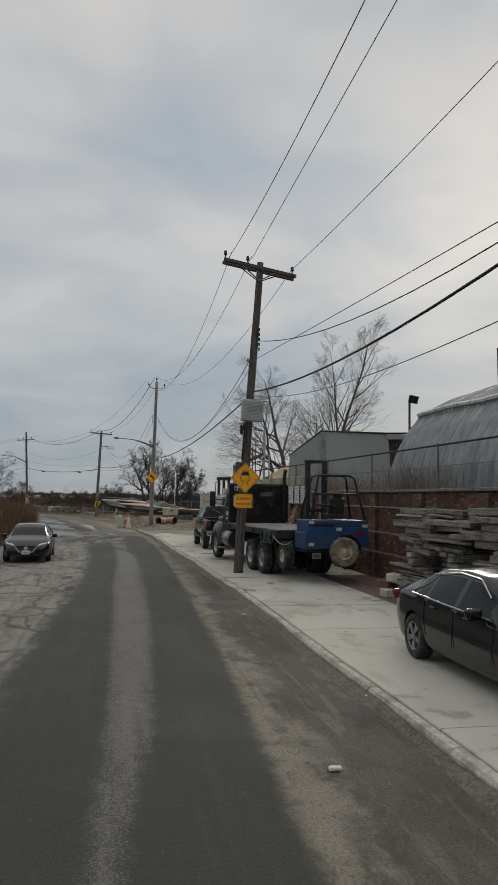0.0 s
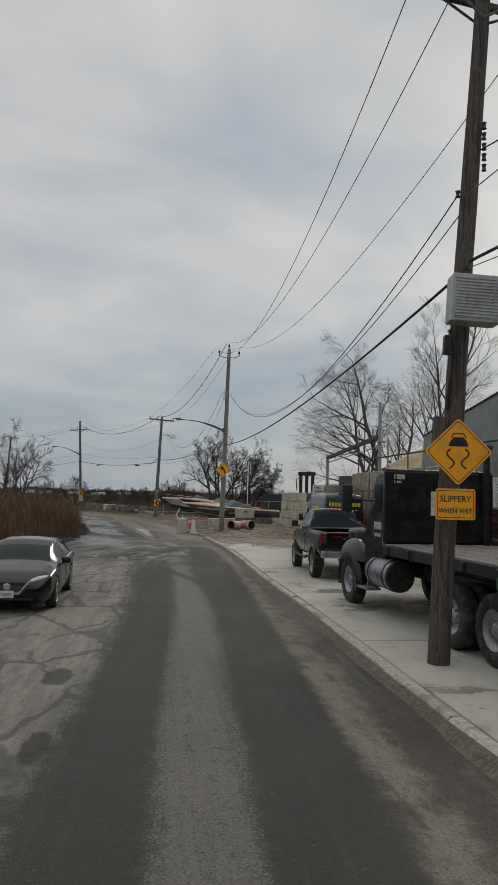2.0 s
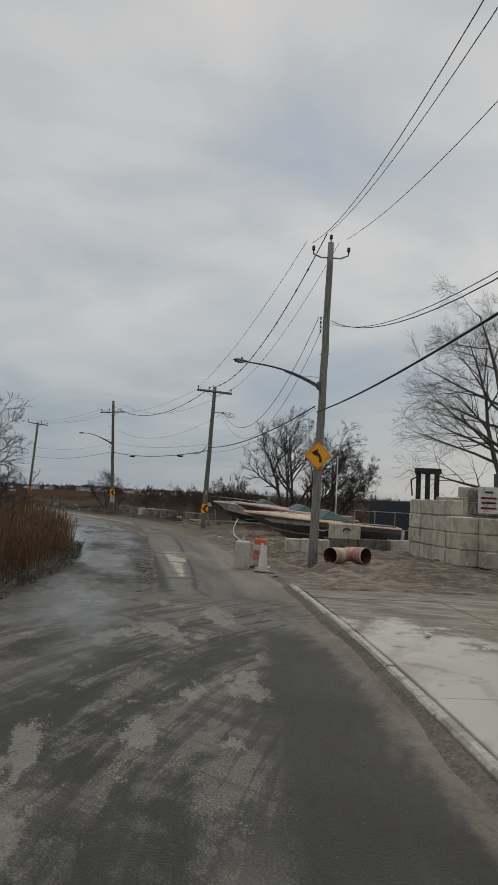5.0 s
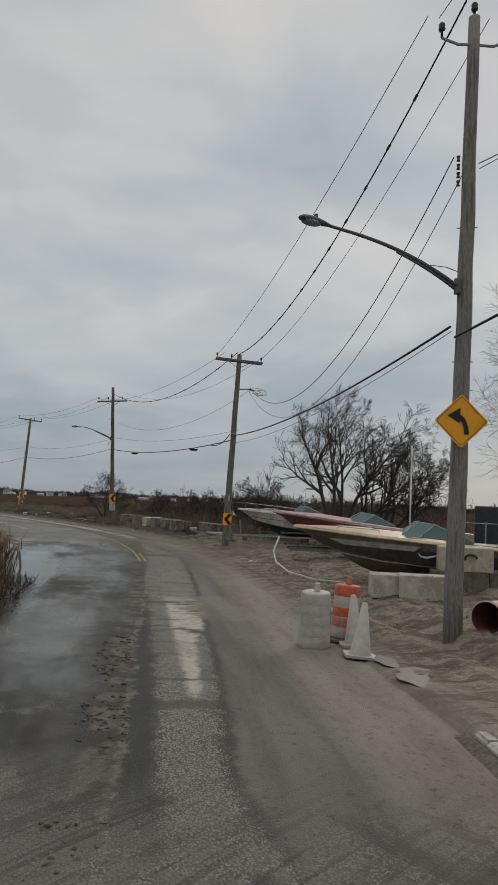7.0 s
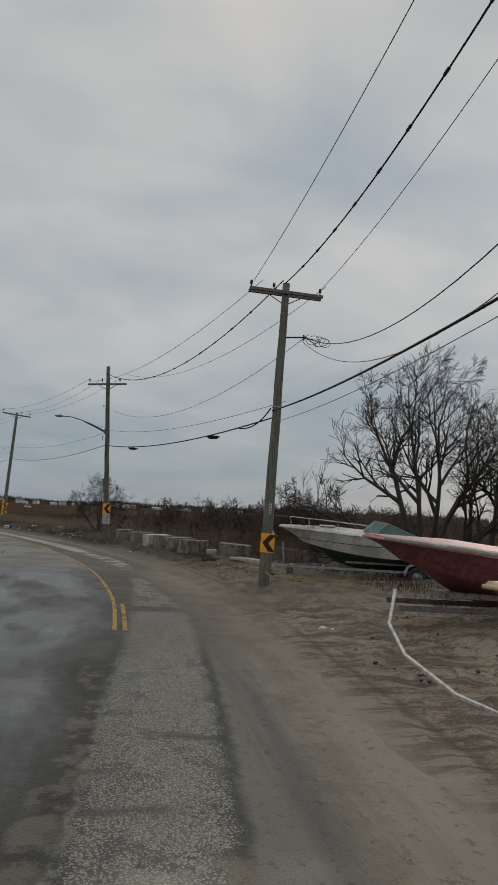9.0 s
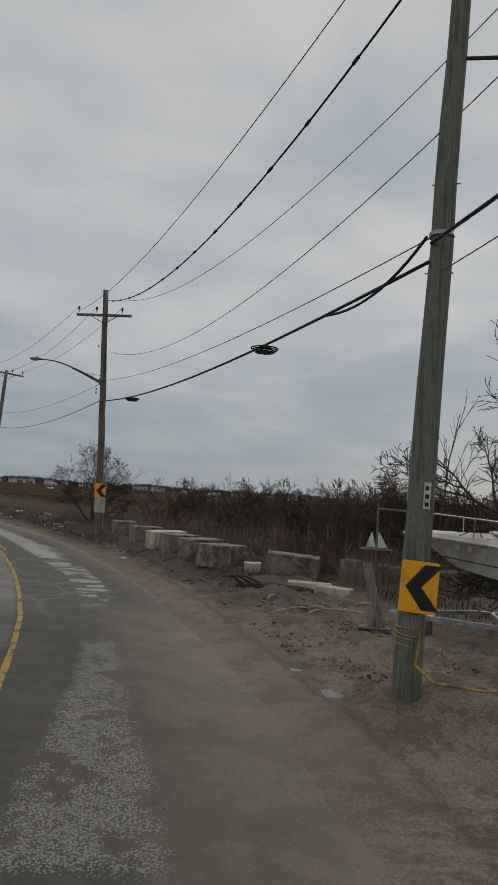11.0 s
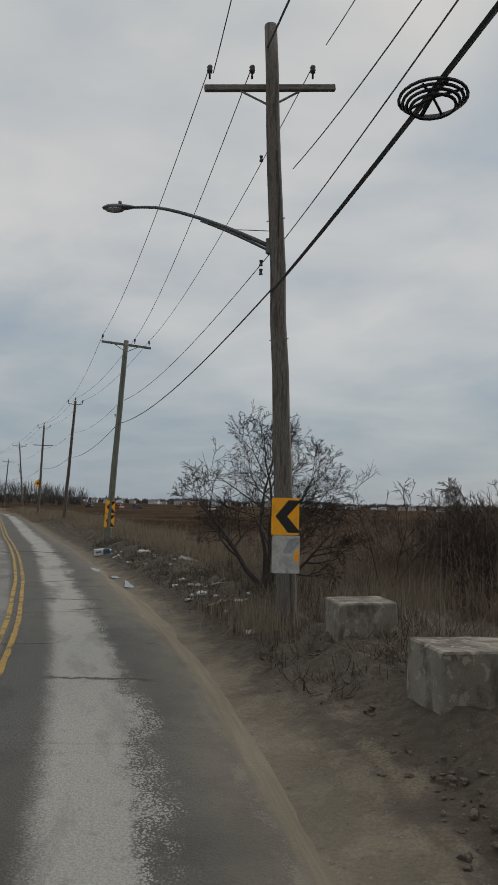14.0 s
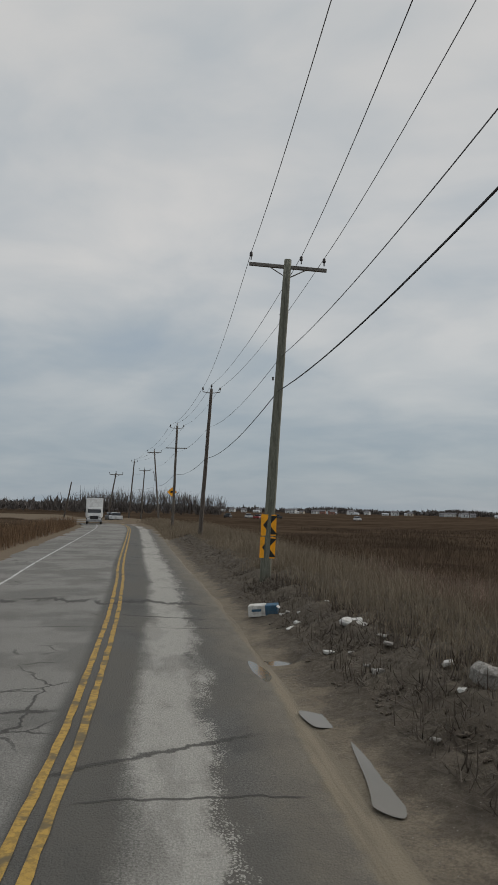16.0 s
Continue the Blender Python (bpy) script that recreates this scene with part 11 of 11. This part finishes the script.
# tufts at the feet of the poles
for k, (x0, y0) in enumerate(((-36.3, 112.6), (-35.2, 111.5), (-34.3, 110.8), (-55.6, 131.2))):
    rng = np.random.default_rng(60 + k)
    a, r = rng.uniform(0, 6.283, 420), np.abs(rng.normal(0, 0.45, 420)) + 0.12
    blades("grass_tuft", x0 + np.cos(a) * r, y0 + np.sin(a) * r, np.full(420, ground_z(x0, y0)), rng.uniform(0.15, 0.7, 420), rng.uniform(0.006, 0.014, 420), 0.4, STRAW, "tuft of dry grass at a pole's foot", "grass", seed=70 + k)

# ---------------------------------------------------------------- the distance
FAR_WOOD = plant_material("far_bare_wood", [(0.095, 0.084, 0.078), (0.14, 0.124, 0.115), (0.185, 0.165, 0.152), (0.115, 0.10, 0.093)])


def far_wood(name, a, b, deep, trees, h0, h1, wide, label, seed):
    """A strip of bare trees from plan place a to b: each a stem with a rounded fan of branches."""
    rng = np.random.default_rng(seed)
    a, b = np.array(a, float), np.array(b, float)
    n = np.array([-(b - a)[1], (b - a)[0]]) / np.linalg.norm(b - a)
    t = rng.uniform(0, 1, trees)
    p = a + (b - a) * t[:, None] + n * rng.uniform(-deep / 2, deep / 2, trees)[:, None]
    swell = np.array([noise.noise((q * np.linalg.norm(b - a) / 60, seed, 0)) for q in t])
    top = (h0 + (h1 - h0) * np.clip(0.5 + 0.7 * swell + rng.normal(0, 0.16, trees), 0, 1))
    fan = 15
    k = np.repeat(np.arange(trees), fan)
    up = rng.uniform(0.05, 0.55, len(k))
    out = rng.normal(0, 0.10, (len(k), 2)) * top[k][:, None]
    x, y = p[k, 0] + out[:, 0], p[k, 1] + out[:, 1]
    return blades(name, x, y, np.full(len(k), -0.6), top[k] * rng.uniform(0.25, 0.48, len(k)), rng.uniform(0.5, 1.4, len(k)) * wide, 0.5, FAR_WOOD, label, "wood", start=up * top[k], seed=seed + 1, curl=0.45)


far_wood("far_wood", (-1500, 240), (-640, 640), 60, 1500, 3, 9, 1.1, "dark strip of bare winter trees along the horizon", 101)
far_wood("far_wood", (-700, 640), (-250, 800), 60, 1000, 3, 9, 1.0, "dark strip of bare winter trees along the horizon", 103)
far_wood("far_wood", (-270, 790), (300, 800), 60, 1000, 3, 9, 1.0, "dark strip of bare winter trees along the horizon", 105)
far_wood("far_wood", (-60, 420), (120, 400), 30, 300, 3, 8, 0.5, "bare trees far behind the yard", 107)
far_wood("far_wood", (-285, 288), (-240, 333), 16, 170, 6, 13, 0.16, "stand of tall bare trees beside the far road", 109)
far_wood("far_wood", (-285, 288), (-240, 333), 16, 110, 3, 7, 0.3, "low thicket under the tall trees", 110)
far_wood("far_wood", (-560, 330), (-275, 300), 40, 500, 4, 9, 0.5, "bare trees beyond the far road", 111)
far_wood("far_wood", (-700, 120), (-300, 190), 40, 600, 3, 9, 0.5, "dark line of bare trees beyond the marsh", 113)
rng = np.random.default_rng(115)
for k in range(9):
    x0, y0 = -40 + k * 9 + rng.uniform(-3, 3), 172 + rng.uniform(-8, 12)
    n = 130
    a, r = rng.uniform(0, 6.283, n), np.abs(rng.normal(0, 1.6, n))
    blades("far_bush", x0 + np.cos(a) * r, y0 + np.sin(a) * r, np.full(n, -0.6), rng.uniform(1.5, 4.6, n) * (1 - 0.12 * r), rng.uniform(0.05, 0.12, n), 0.3, TWIG_DARK, "bare grey bush far out in the marsh", "bush", seed=120 + k)

# houses across the marsh
HOUSE_WALLS = [worn("white_siding", (0.58, 0.58, 0.57), (0.68, 0.68, 0.67), 0.6, 0.8, dirt=0.2), worn("grey_siding", (0.36, 0.36, 0.37), (0.44, 0.44, 0.45), 0.6, 0.8, dirt=0.2),
               worn("tan_siding", (0.42, 0.37, 0.31), (0.50, 0.45, 0.38), 0.6, 0.8, dirt=0.2), worn("brick_red_siding", (0.24, 0.12, 0.09), (0.30, 0.16, 0.12), 0.6, 0.85, dirt=0.2)]
HOUSE_ROOF = worn("grey_shingle_roof", (0.13, 0.125, 0.13), (0.20, 0.195, 0.20), 0.8, 0.9, dirt=0.3)
PALE_ROOF = worn("pale_roof", (0.40, 0.41, 0.43), (0.50, 0.51, 0.53), 0.8, 0.8, dirt=0.3)
DARK_GLASS = worn("dark_window", (0.03, 0.035, 0.04), (0.05, 0.055, 0.06), 2, 0.2, bump=0.0, dirt=0.1)


def house(w, deep, h, ridge, wall, roof, label):
    ob = thing("house", label, "house", "houses across the marsh")
    bm = bmesh.new()
    vs = [bm.verts.new(p) for p in ((-w / 2, -deep / 2, 0), (w / 2, -deep / 2, 0), (w / 2, deep / 2, 0), (-w / 2, deep / 2, 0), (-w / 2, -deep / 2, h), (w / 2, -deep / 2, h), (w / 2, deep / 2, h), (-w / 2, deep / 2, h), (-w / 2, 0, h + ridge), (w / 2, 0, h + ridge))]
    for f in ((0, 1, 5, 4), (2, 3, 7, 6), (1, 2, 6, 9, 5), (3, 0, 4, 8, 7), (4, 5, 9, 8), (6, 7, 8, 9), (3, 2, 1, 0)):
        bm.faces.new([vs[i] for i in f])
    part("wall", bm, wall, ob)
    bm = bmesh.new()
    for sg in (-1, 1):
        a = math.degrees(math.atan2(ridge, deep / 2))
        ln = math.hypot(ridge, deep / 2) + 0.5
        add_box(bm, (0, sg * deep / 4 * 1.08, h + ridge / 2 + 0.05), (w + 0.8, ln, 0.22), (-sg * a, 0, 0))
    part("roof", bm, roof, ob)
    for x in (-w * 0.28, w * 0.28):
        for z in ((h * 0.3, h * 0.74) if h > 4.5 else (h * 0.55,)):
            part("window", box_mesh((x, -deep / 2, z), (1.3, 0.12, 1.4), bevel=0.02), DARK_GLASS, ob)
    part("door", box_mesh((0, -deep / 2, 1.05), (1.1, 0.12, 2.1), bevel=0.02), DARK_GLASS, ob)
    return ob


kinds = [house(11, 8, 5.2, 2.6, HOUSE_WALLS[0], HOUSE_ROOF, "small white two-storey house with a grey roof far off"),
         house(14, 8, 3.2, 2.2, HOUSE_WALLS[0], PALE_ROOF, "low white house with a pale roof far off"),
         house(10, 8, 5.4, 2.4, HOUSE_WALLS[1], HOUSE_ROOF, "small grey two-storey house far off"),
         house(12, 9, 5.0, 2.8, HOUSE_WALLS[2], HOUSE_ROOF, "small tan two-storey house far off"),
         house(12, 9, 5.2, 3.2, HOUSE_WALLS[3], HOUSE_ROOF, "small brick house with a grey roof far off")]
rnd = random.Random(77)
first = set()
for a, b, count in (((-900, 330), (-640, 468), 24), ((-640, 468), (-437, 640), 34), ((-437, 640), (-294, 720), 26), ((-294, 690), (-60, 740), 26)):
    for k in range(count):
        f = (k + rnd.uniform(0.1, 0.9)) / count
        x, y = a[0] + (b[0] - a[0]) * f + rnd.uniform(-25, 25), a[1] + (b[1] - a[1]) * f + rnd.uniform(-25, 25)
        j = rnd.choice((0, 0, 1, 1, 2, 3, 3, 4) if k % 3 else (0, 1))
        m = pose(x, y, -0.6, 0, 0, math.degrees(math.atan2(-(x + 25), y - 95)) + rnd.uniform(-35, 35)) @ Matrix.Scale(rnd.uniform(0.55, 0.75), 4)
        if j in first:
            copy_thing(kinds[j], m)
        else:
            first.add(j)
            kinds[j].matrix_basis = m


# the box truck that waits far along the road, and cars beside the far bend
TRUCK_WHITE = worn("truck_white_paint", (0.66, 0.66, 0.65), (0.74, 0.74, 0.73), 1.5, 0.45, bump=0.03, grime=(0.4, 0.38, 0.35), dirt=0.3)
bt = thing("box_truck", "white box truck standing far along the road", "truck", at=pose(-121.5, 174.2, 0.0, 0, 0, 52))
part("box", box_mesh((0, 3.6, 2.35), (2.4, 5.6, 2.7), bevel=0.04), TRUCK_WHITE, bt)
part("cab", box_mesh((0, -0.2, 1.55), (2.1, 1.9, 1.7), bevel=0.18, seg=2), TRUCK_WHITE, bt)
part("bonnet", box_mesh((0, -1.5, 1.05), (1.9, 1.3, 0.9), bevel=0.18, seg=2), TRUCK_WHITE, bt)
part("windscreen", box_mesh((0, -1.16, 1.95), (1.8, 0.06, 0.7), (-14, 0, 0), bevel=0.02), DARK_GLASS, bt)
part("grille", box_mesh((0, -2.16, 0.95), (1.2, 0.05, 0.45), bevel=0.01), BLACK_PAINT, bt)
part("bumper", box_mesh((0, -2.2, 0.55), (2.1, 0.16, 0.28), bevel=0.03), GREY_PAINT, bt)
for sx in (-1, 1):
    part("headlight", box_mesh((sx * 0.78, -2.17, 0.98), (0.26, 0.05, 0.22), bevel=0.02), CHROME, bt)
    part("mirror", box_mesh((sx * 1.3, -0.9, 1.9), (0.2, 0.08, 0.45), bevel=0.02), BLACK_PAINT, bt)
    for wy in (-1.3, 4.6):
        wheel(bt, sx * 0.95, wy, 0.46, 0.46, 0.28, STEEL_WHEEL)
CAR_TONES = [worn("parked_white", (0.6, 0.6, 0.6), (0.68, 0.68, 0.68), 2, 0.4, bump=0.02), worn("parked_dark", (0.03, 0.032, 0.036), (0.05, 0.052, 0.056), 2, 0.4, bump=0.02), worn("parked_red", (0.22, 0.03, 0.03), (0.28, 0.05, 0.05), 2, 0.4, bump=0.02)]
for k, (x, y, tone, yaw) in enumerate(((-185, 274, 1, 30), (-180.5, 278.5, 0, 50), (-174, 284, 1, 70), (-168, 268, 2, 20), (-150, 292, 0, 40), (-139, 192.5, 0, 60), (-143, 194.8, 1, 62))):
    c = thing("parked_car", ("white", "dark", "red")[tone] + " car parked far off beside the marsh", "car", "far parked cars", at=pose(x, y, -0.25 if k < 5 else 0.0, 0, 0, yaw))
    part("body", box_mesh((0, 0, 0.62), (1.8, 4.3, 0.62), bevel=0.16, seg=2), CAR_TONES[tone], c)
    part("cabin", box_mesh((0, 0.2, 1.15), (1.5, 2.1, 0.55), bevel=0.2, seg=2), DARK_GLASS, c)
    part("roof", box_mesh((0, 0.2, 1.43), (1.3, 1.5, 0.06), bevel=0.02), CAR_TONES[tone], c)
    for sx in (-1, 1):
        for wy in (-1.35, 1.35):
            wheel(c, sx * 0.8, wy, 0.32, 0.32, 0.2, STEEL_WHEEL)

# ---------------------------------------------------------------- litter and small things
PAPER = worn("dirty_paper", (0.52, 0.51, 0.48), (0.66, 0.65, 0.62), 9, 0.9, bump=0.2, grime=(0.30, 0.27, 0.22), dirt=0.5)
CARTON_BLUE = worn("carton_blue", (0.03, 0.09, 0.15), (0.05, 0.12, 0.19), 6, 0.7, bump=0.05, dirt=0.3)
ROCK = worn("grey_rock", (0.22, 0.205, 0.185), (0.36, 0.34, 0.31), 5, 0.95, bump=0.9, grime=(0.10, 0.09, 0.075), dirt=0.6)
SOIL = worn("turned_soil", (0.085, 0.069, 0.053), (0.165, 0.135, 0.104), 8, 0.95, bump=1.0, grime=(0.03, 0.025, 0.02), dirt=0.6)
BRICK_RED = worn("broken_brick", (0.24, 0.10, 0.07), (0.32, 0.15, 0.11), 8, 0.9, bump=0.5, dirt=0.5)


def on_ground(x, y, lift=0.0):
    return ground_z(x, y) + 0.012 + lift


def crumple(name, size, mat, at, seed, label, category, group=""):
    """A crumpled or broken lump: a cut box pushed about by noise."""
    bm = box_mesh((0, 0, 0), size, bevel=min(size) * 0.2)
    bmesh.ops.subdivide_edges(bm, edges=bm.edges, cuts=2, use_grid_fill=True)
    k = max(size)
    for v in bm.verts:
        q = v.co * (2.2 / k)
        v.co += Vector((noise.noise(q + Vector((seed, 0, 0))), noise.noise(q + Vector((0, seed, 0))), noise.noise(q + Vector((0, 0, seed))))) * k * 0.16
    ob = part(name, bm, mat, at=at)
    return tagged(ob, label, category, group)


# the carton by the marsh road
cx, cy = -49.9, 124.0
ctn = thing("carton", "crushed white and blue drinks carton on the bank", "carton", at=pose(cx, cy, on_ground(cx, cy), 4, -6, 30))
part("box", box_mesh((-0.1, 0, 0.14), (0.42, 0.3, 0.27), bevel=0.012), PAPER, ctn)
part("blue_end", box_mesh((0.26, 0, 0.135), (0.30, 0.306, 0.262), bevel=0.012), CARTON_BLUE, ctn, "printed dark blue end")
part("open_flap", box_mesh((0.43, -0.12, 0.22), (0.1, 0.2, 0.01), (0, 35, 0)), PAPER, ctn)
part("print_bar", box_mesh((-0.1, -0.151, 0.16), (0.24, 0.006, 0.06)), CARTON_BLUE, ctn, "plain bar in place of print")
crumple("plastic_bag", (0.55, 0.4, 0.16), PAPER, pose(-46.4, 122.6, on_ground(-46.4, 122.6, 0.06), 5, 8, 20), 3, "crumpled white plastic bag caught in dry grass", "bag")
crumple("rock", (0.7, 0.5, 0.42), ROCK, pose(-42.46, 119.85, on_ground(-42.46, 119.85, -0.02), 0, 10, 40), 5, "pale grey rock half hidden in dry grass", "rock")
for k, (x, y, sx, sy, sz) in enumerate(((-38.54, 114.71, 0.36, 0.2, 0.12), (-36.7, 113.38, 0.26, 0.2, 0.09), (-40.55, 116.73, 0.24, 0.14, 0.07), (-38.35, 116.21, 0.2, 0.15, 0.06), (-37.9, 114.3, 0.2, 0.12, 0.05), (-39.3, 115.7, 0.22, 0.12, 0.06), (-35.3, 111.4, 0.16, 0.1, 0.05),  (-29.7, 104.2, 0.22, 0.14, 0.06), (2.9, 18.2, 0.14, 0.10, 0.03), (3.6, 14.4, 0.12, 0.09, 0.03), (2.2, 15.6, 0.13, 0.08, 0.03), (0.9, 24.8, 0.09, 0.06, 0.02), (-11.5, 72.2, 0.28, 0.2, 0.1), (-5.3, 56.6, 0.18, 0.12, 0.05), (-16.1, 83.7, 0.34, 0.16, 0.05))):
    z = on_ground(x, y, 0.02) if road_sd(np.array([x]), np.array([y]))[1][0] > 0 else 0.02
    crumple("litter", (sx, sy, sz), PAPER, pose(x, y, z, 0, 0, 37 * k), 11 + k, "scrap of crumpled dirty paper on the roadside", "litter", "paper scraps")
rnd = random.Random(57)
for k in range(30):
    x, y = road_point(rnd.uniform(152, 172), rnd.uniform(0.95, 2.5))
    crumple("litter", (rnd.uniform(0.08, 0.22), rnd.uniform(0.06, 0.14), rnd.uniform(0.03, 0.07)), ROCK if k % 3 == 2 else PAPER, pose(x, y, on_ground(x, y, 0.06), rnd.uniform(-15, 15), rnd.uniform(-15, 15), rnd.uniform(0, 360)), 70 + k, "small scrap of dirty litter on the churned bank", "litter", "scraps on the bank")
for (x, y, x1, y1, r) in ((-37.41, 113.56, -38.0, 116.3, 0.035), (-35.19, 111.04, -34.8, 111.7, 0.022), (-37.6, 113.4, -36.9, 114.3, 0.025), (-38.9, 115.3, -38.2, 115.6, 0.02)):
    turn = math.atan2(y1 - y, x1 - x)
    ln = math.hypot(x1 - x, y1 - y)
    bm = tube_mesh([(0, 0, 0), (ln * 0.3, 0.05, 0.10), (ln * 0.6, -0.04, 0.16), (ln, 0.05, 0.12)], [r, r * 0.9, r * 0.7, r * 0.35], 6)
    add_tube(bm, [(ln * 0.45, 0, 0.13), (ln * 0.6, 0.16, 0.22), (ln * 0.72, 0.3, 0.24)], [r * 0.6, r * 0.45, r * 0.2], 5)
    add_tube(bm, [(ln * 0.25, 0.03, 0.08), (ln * 0.32, -0.14, 0.18)], [r * 0.55, r * 0.2], 5)
    tagged(part("fallen_branch", bm, bpy.data.materials["bleached_wood"], at=pose(x, y, on_ground(x, y, 0.03), 0, 0, math.degrees(turn))), "bleached forked branch lying on the muddy bank", "branch", "fallen branches")
for k, (x, y) in enumerate(((-20.6, 96.6), (-21.2, 96.9), (-20.9, 97.3), (-21.6, 96.4), (-20.2, 97.0), (-22.6, 97.4))):
    crumple("rubble", (0.24, 0.12, 0.08), BRICK_RED if k % 3 == 0 else ROCK, pose(x, y, on_ground(x, y, 0.02), 0, 8, 50 * k), 40 + k, "broken brick or stone lying in the dirt", "rubble", "rubble")
rnd = random.Random(91)
for k in range(9):
    x, y = -20.9 + rnd.uniform(-1.3, 1.2), 97.0 + rnd.uniform(-1.5, 0.8)
    a, ln = rnd.uniform(0, 6.28), rnd.uniform(0.25, 0.7)
    bm = tube_mesh([(-ln / 2, 0, 0), (0, 0.03, 0.02), (ln / 2, -0.02, 0)], [0.02, 0.022, 0.014], 5)
    tagged(part("broken_stick", bm, worn("pale_stick", (0.32, 0.28, 0.22), (0.46, 0.41, 0.34), 5, 0.9, bump=0.4) if k == 0 else bpy.data.materials["pale_stick"], at=pose(x, y, on_ground(x, y, 0.04), 0, rnd.uniform(-8, 8), math.degrees(a))), "pale broken stick lying in the dirt", "stick", "broken sticks")
# clods of turned soil heaped along the shoulder
clods, rng = [], np.random.default_rng(93)
vs, fs = [], []
ico = bmesh.new()
bmesh.ops.create_icosphere(ico, subdivisions=1, radius=1)
iv, jf = np.array([v.co[:] for v in ico.verts]), np.array([[v.index for v in f.verts] for f in ico.faces])
ico.free()
for (s0, s1, d0, d1, count, big) in ((along(98), along(152), 1.3, 3.3, 9000, 0.05), (along(90), along(99), 1.2, 3.6, 1800, 0.036), (along(69), along(84), 1.3, 5.5, 1500, 0.040), (along(45), along(77), -9.6, -7.2, 700, 0.05), (along(60.5), along(69), -4.5, -3.9, 900, 0.04), (along(104), along(150), 0.95, 1.7, 2600, 0.055), (148, 186, 0.7, 2.4, 3800, 0.045)):
    ss, dd = rng.uniform(s0, s1, count), rng.uniform(d0, d1, count)
    ok = np.array([noise.noise((a * 0.7, b * 1.3, 6.0)) for a, b in zip(ss, dd)]) + rng.uniform(-0.25, 0.25, count) > 0.02
    for a, b in zip(ss[ok], dd[ok]):
        x, y = road_point(a, b)
        r = big * rng.uniform(0.25, 1.0) ** 1.6
        z = float(bank(np.array([a]), np.array([b]))[0]) if b > 0 else (0.04 if b < -6 else -0.005)
        sc = rng.uniform(0.5, 1.5, 3) * r * np.array([1, 1, 0.55])
        vs.append(iv * sc * rng.uniform(0.4, 1.5, (len(iv), 1)) + np.array([x, y, z + r * 0.25 + 0.01]))
        fs.append(jf + 12 * len(fs))
heap = raw_mesh("soil_clods", np.vstack(vs), np.vstack(fs), SOIL)
tagged(heap, "dark clods of turned soil along the road's shoulder", "soil", kind="stuff")
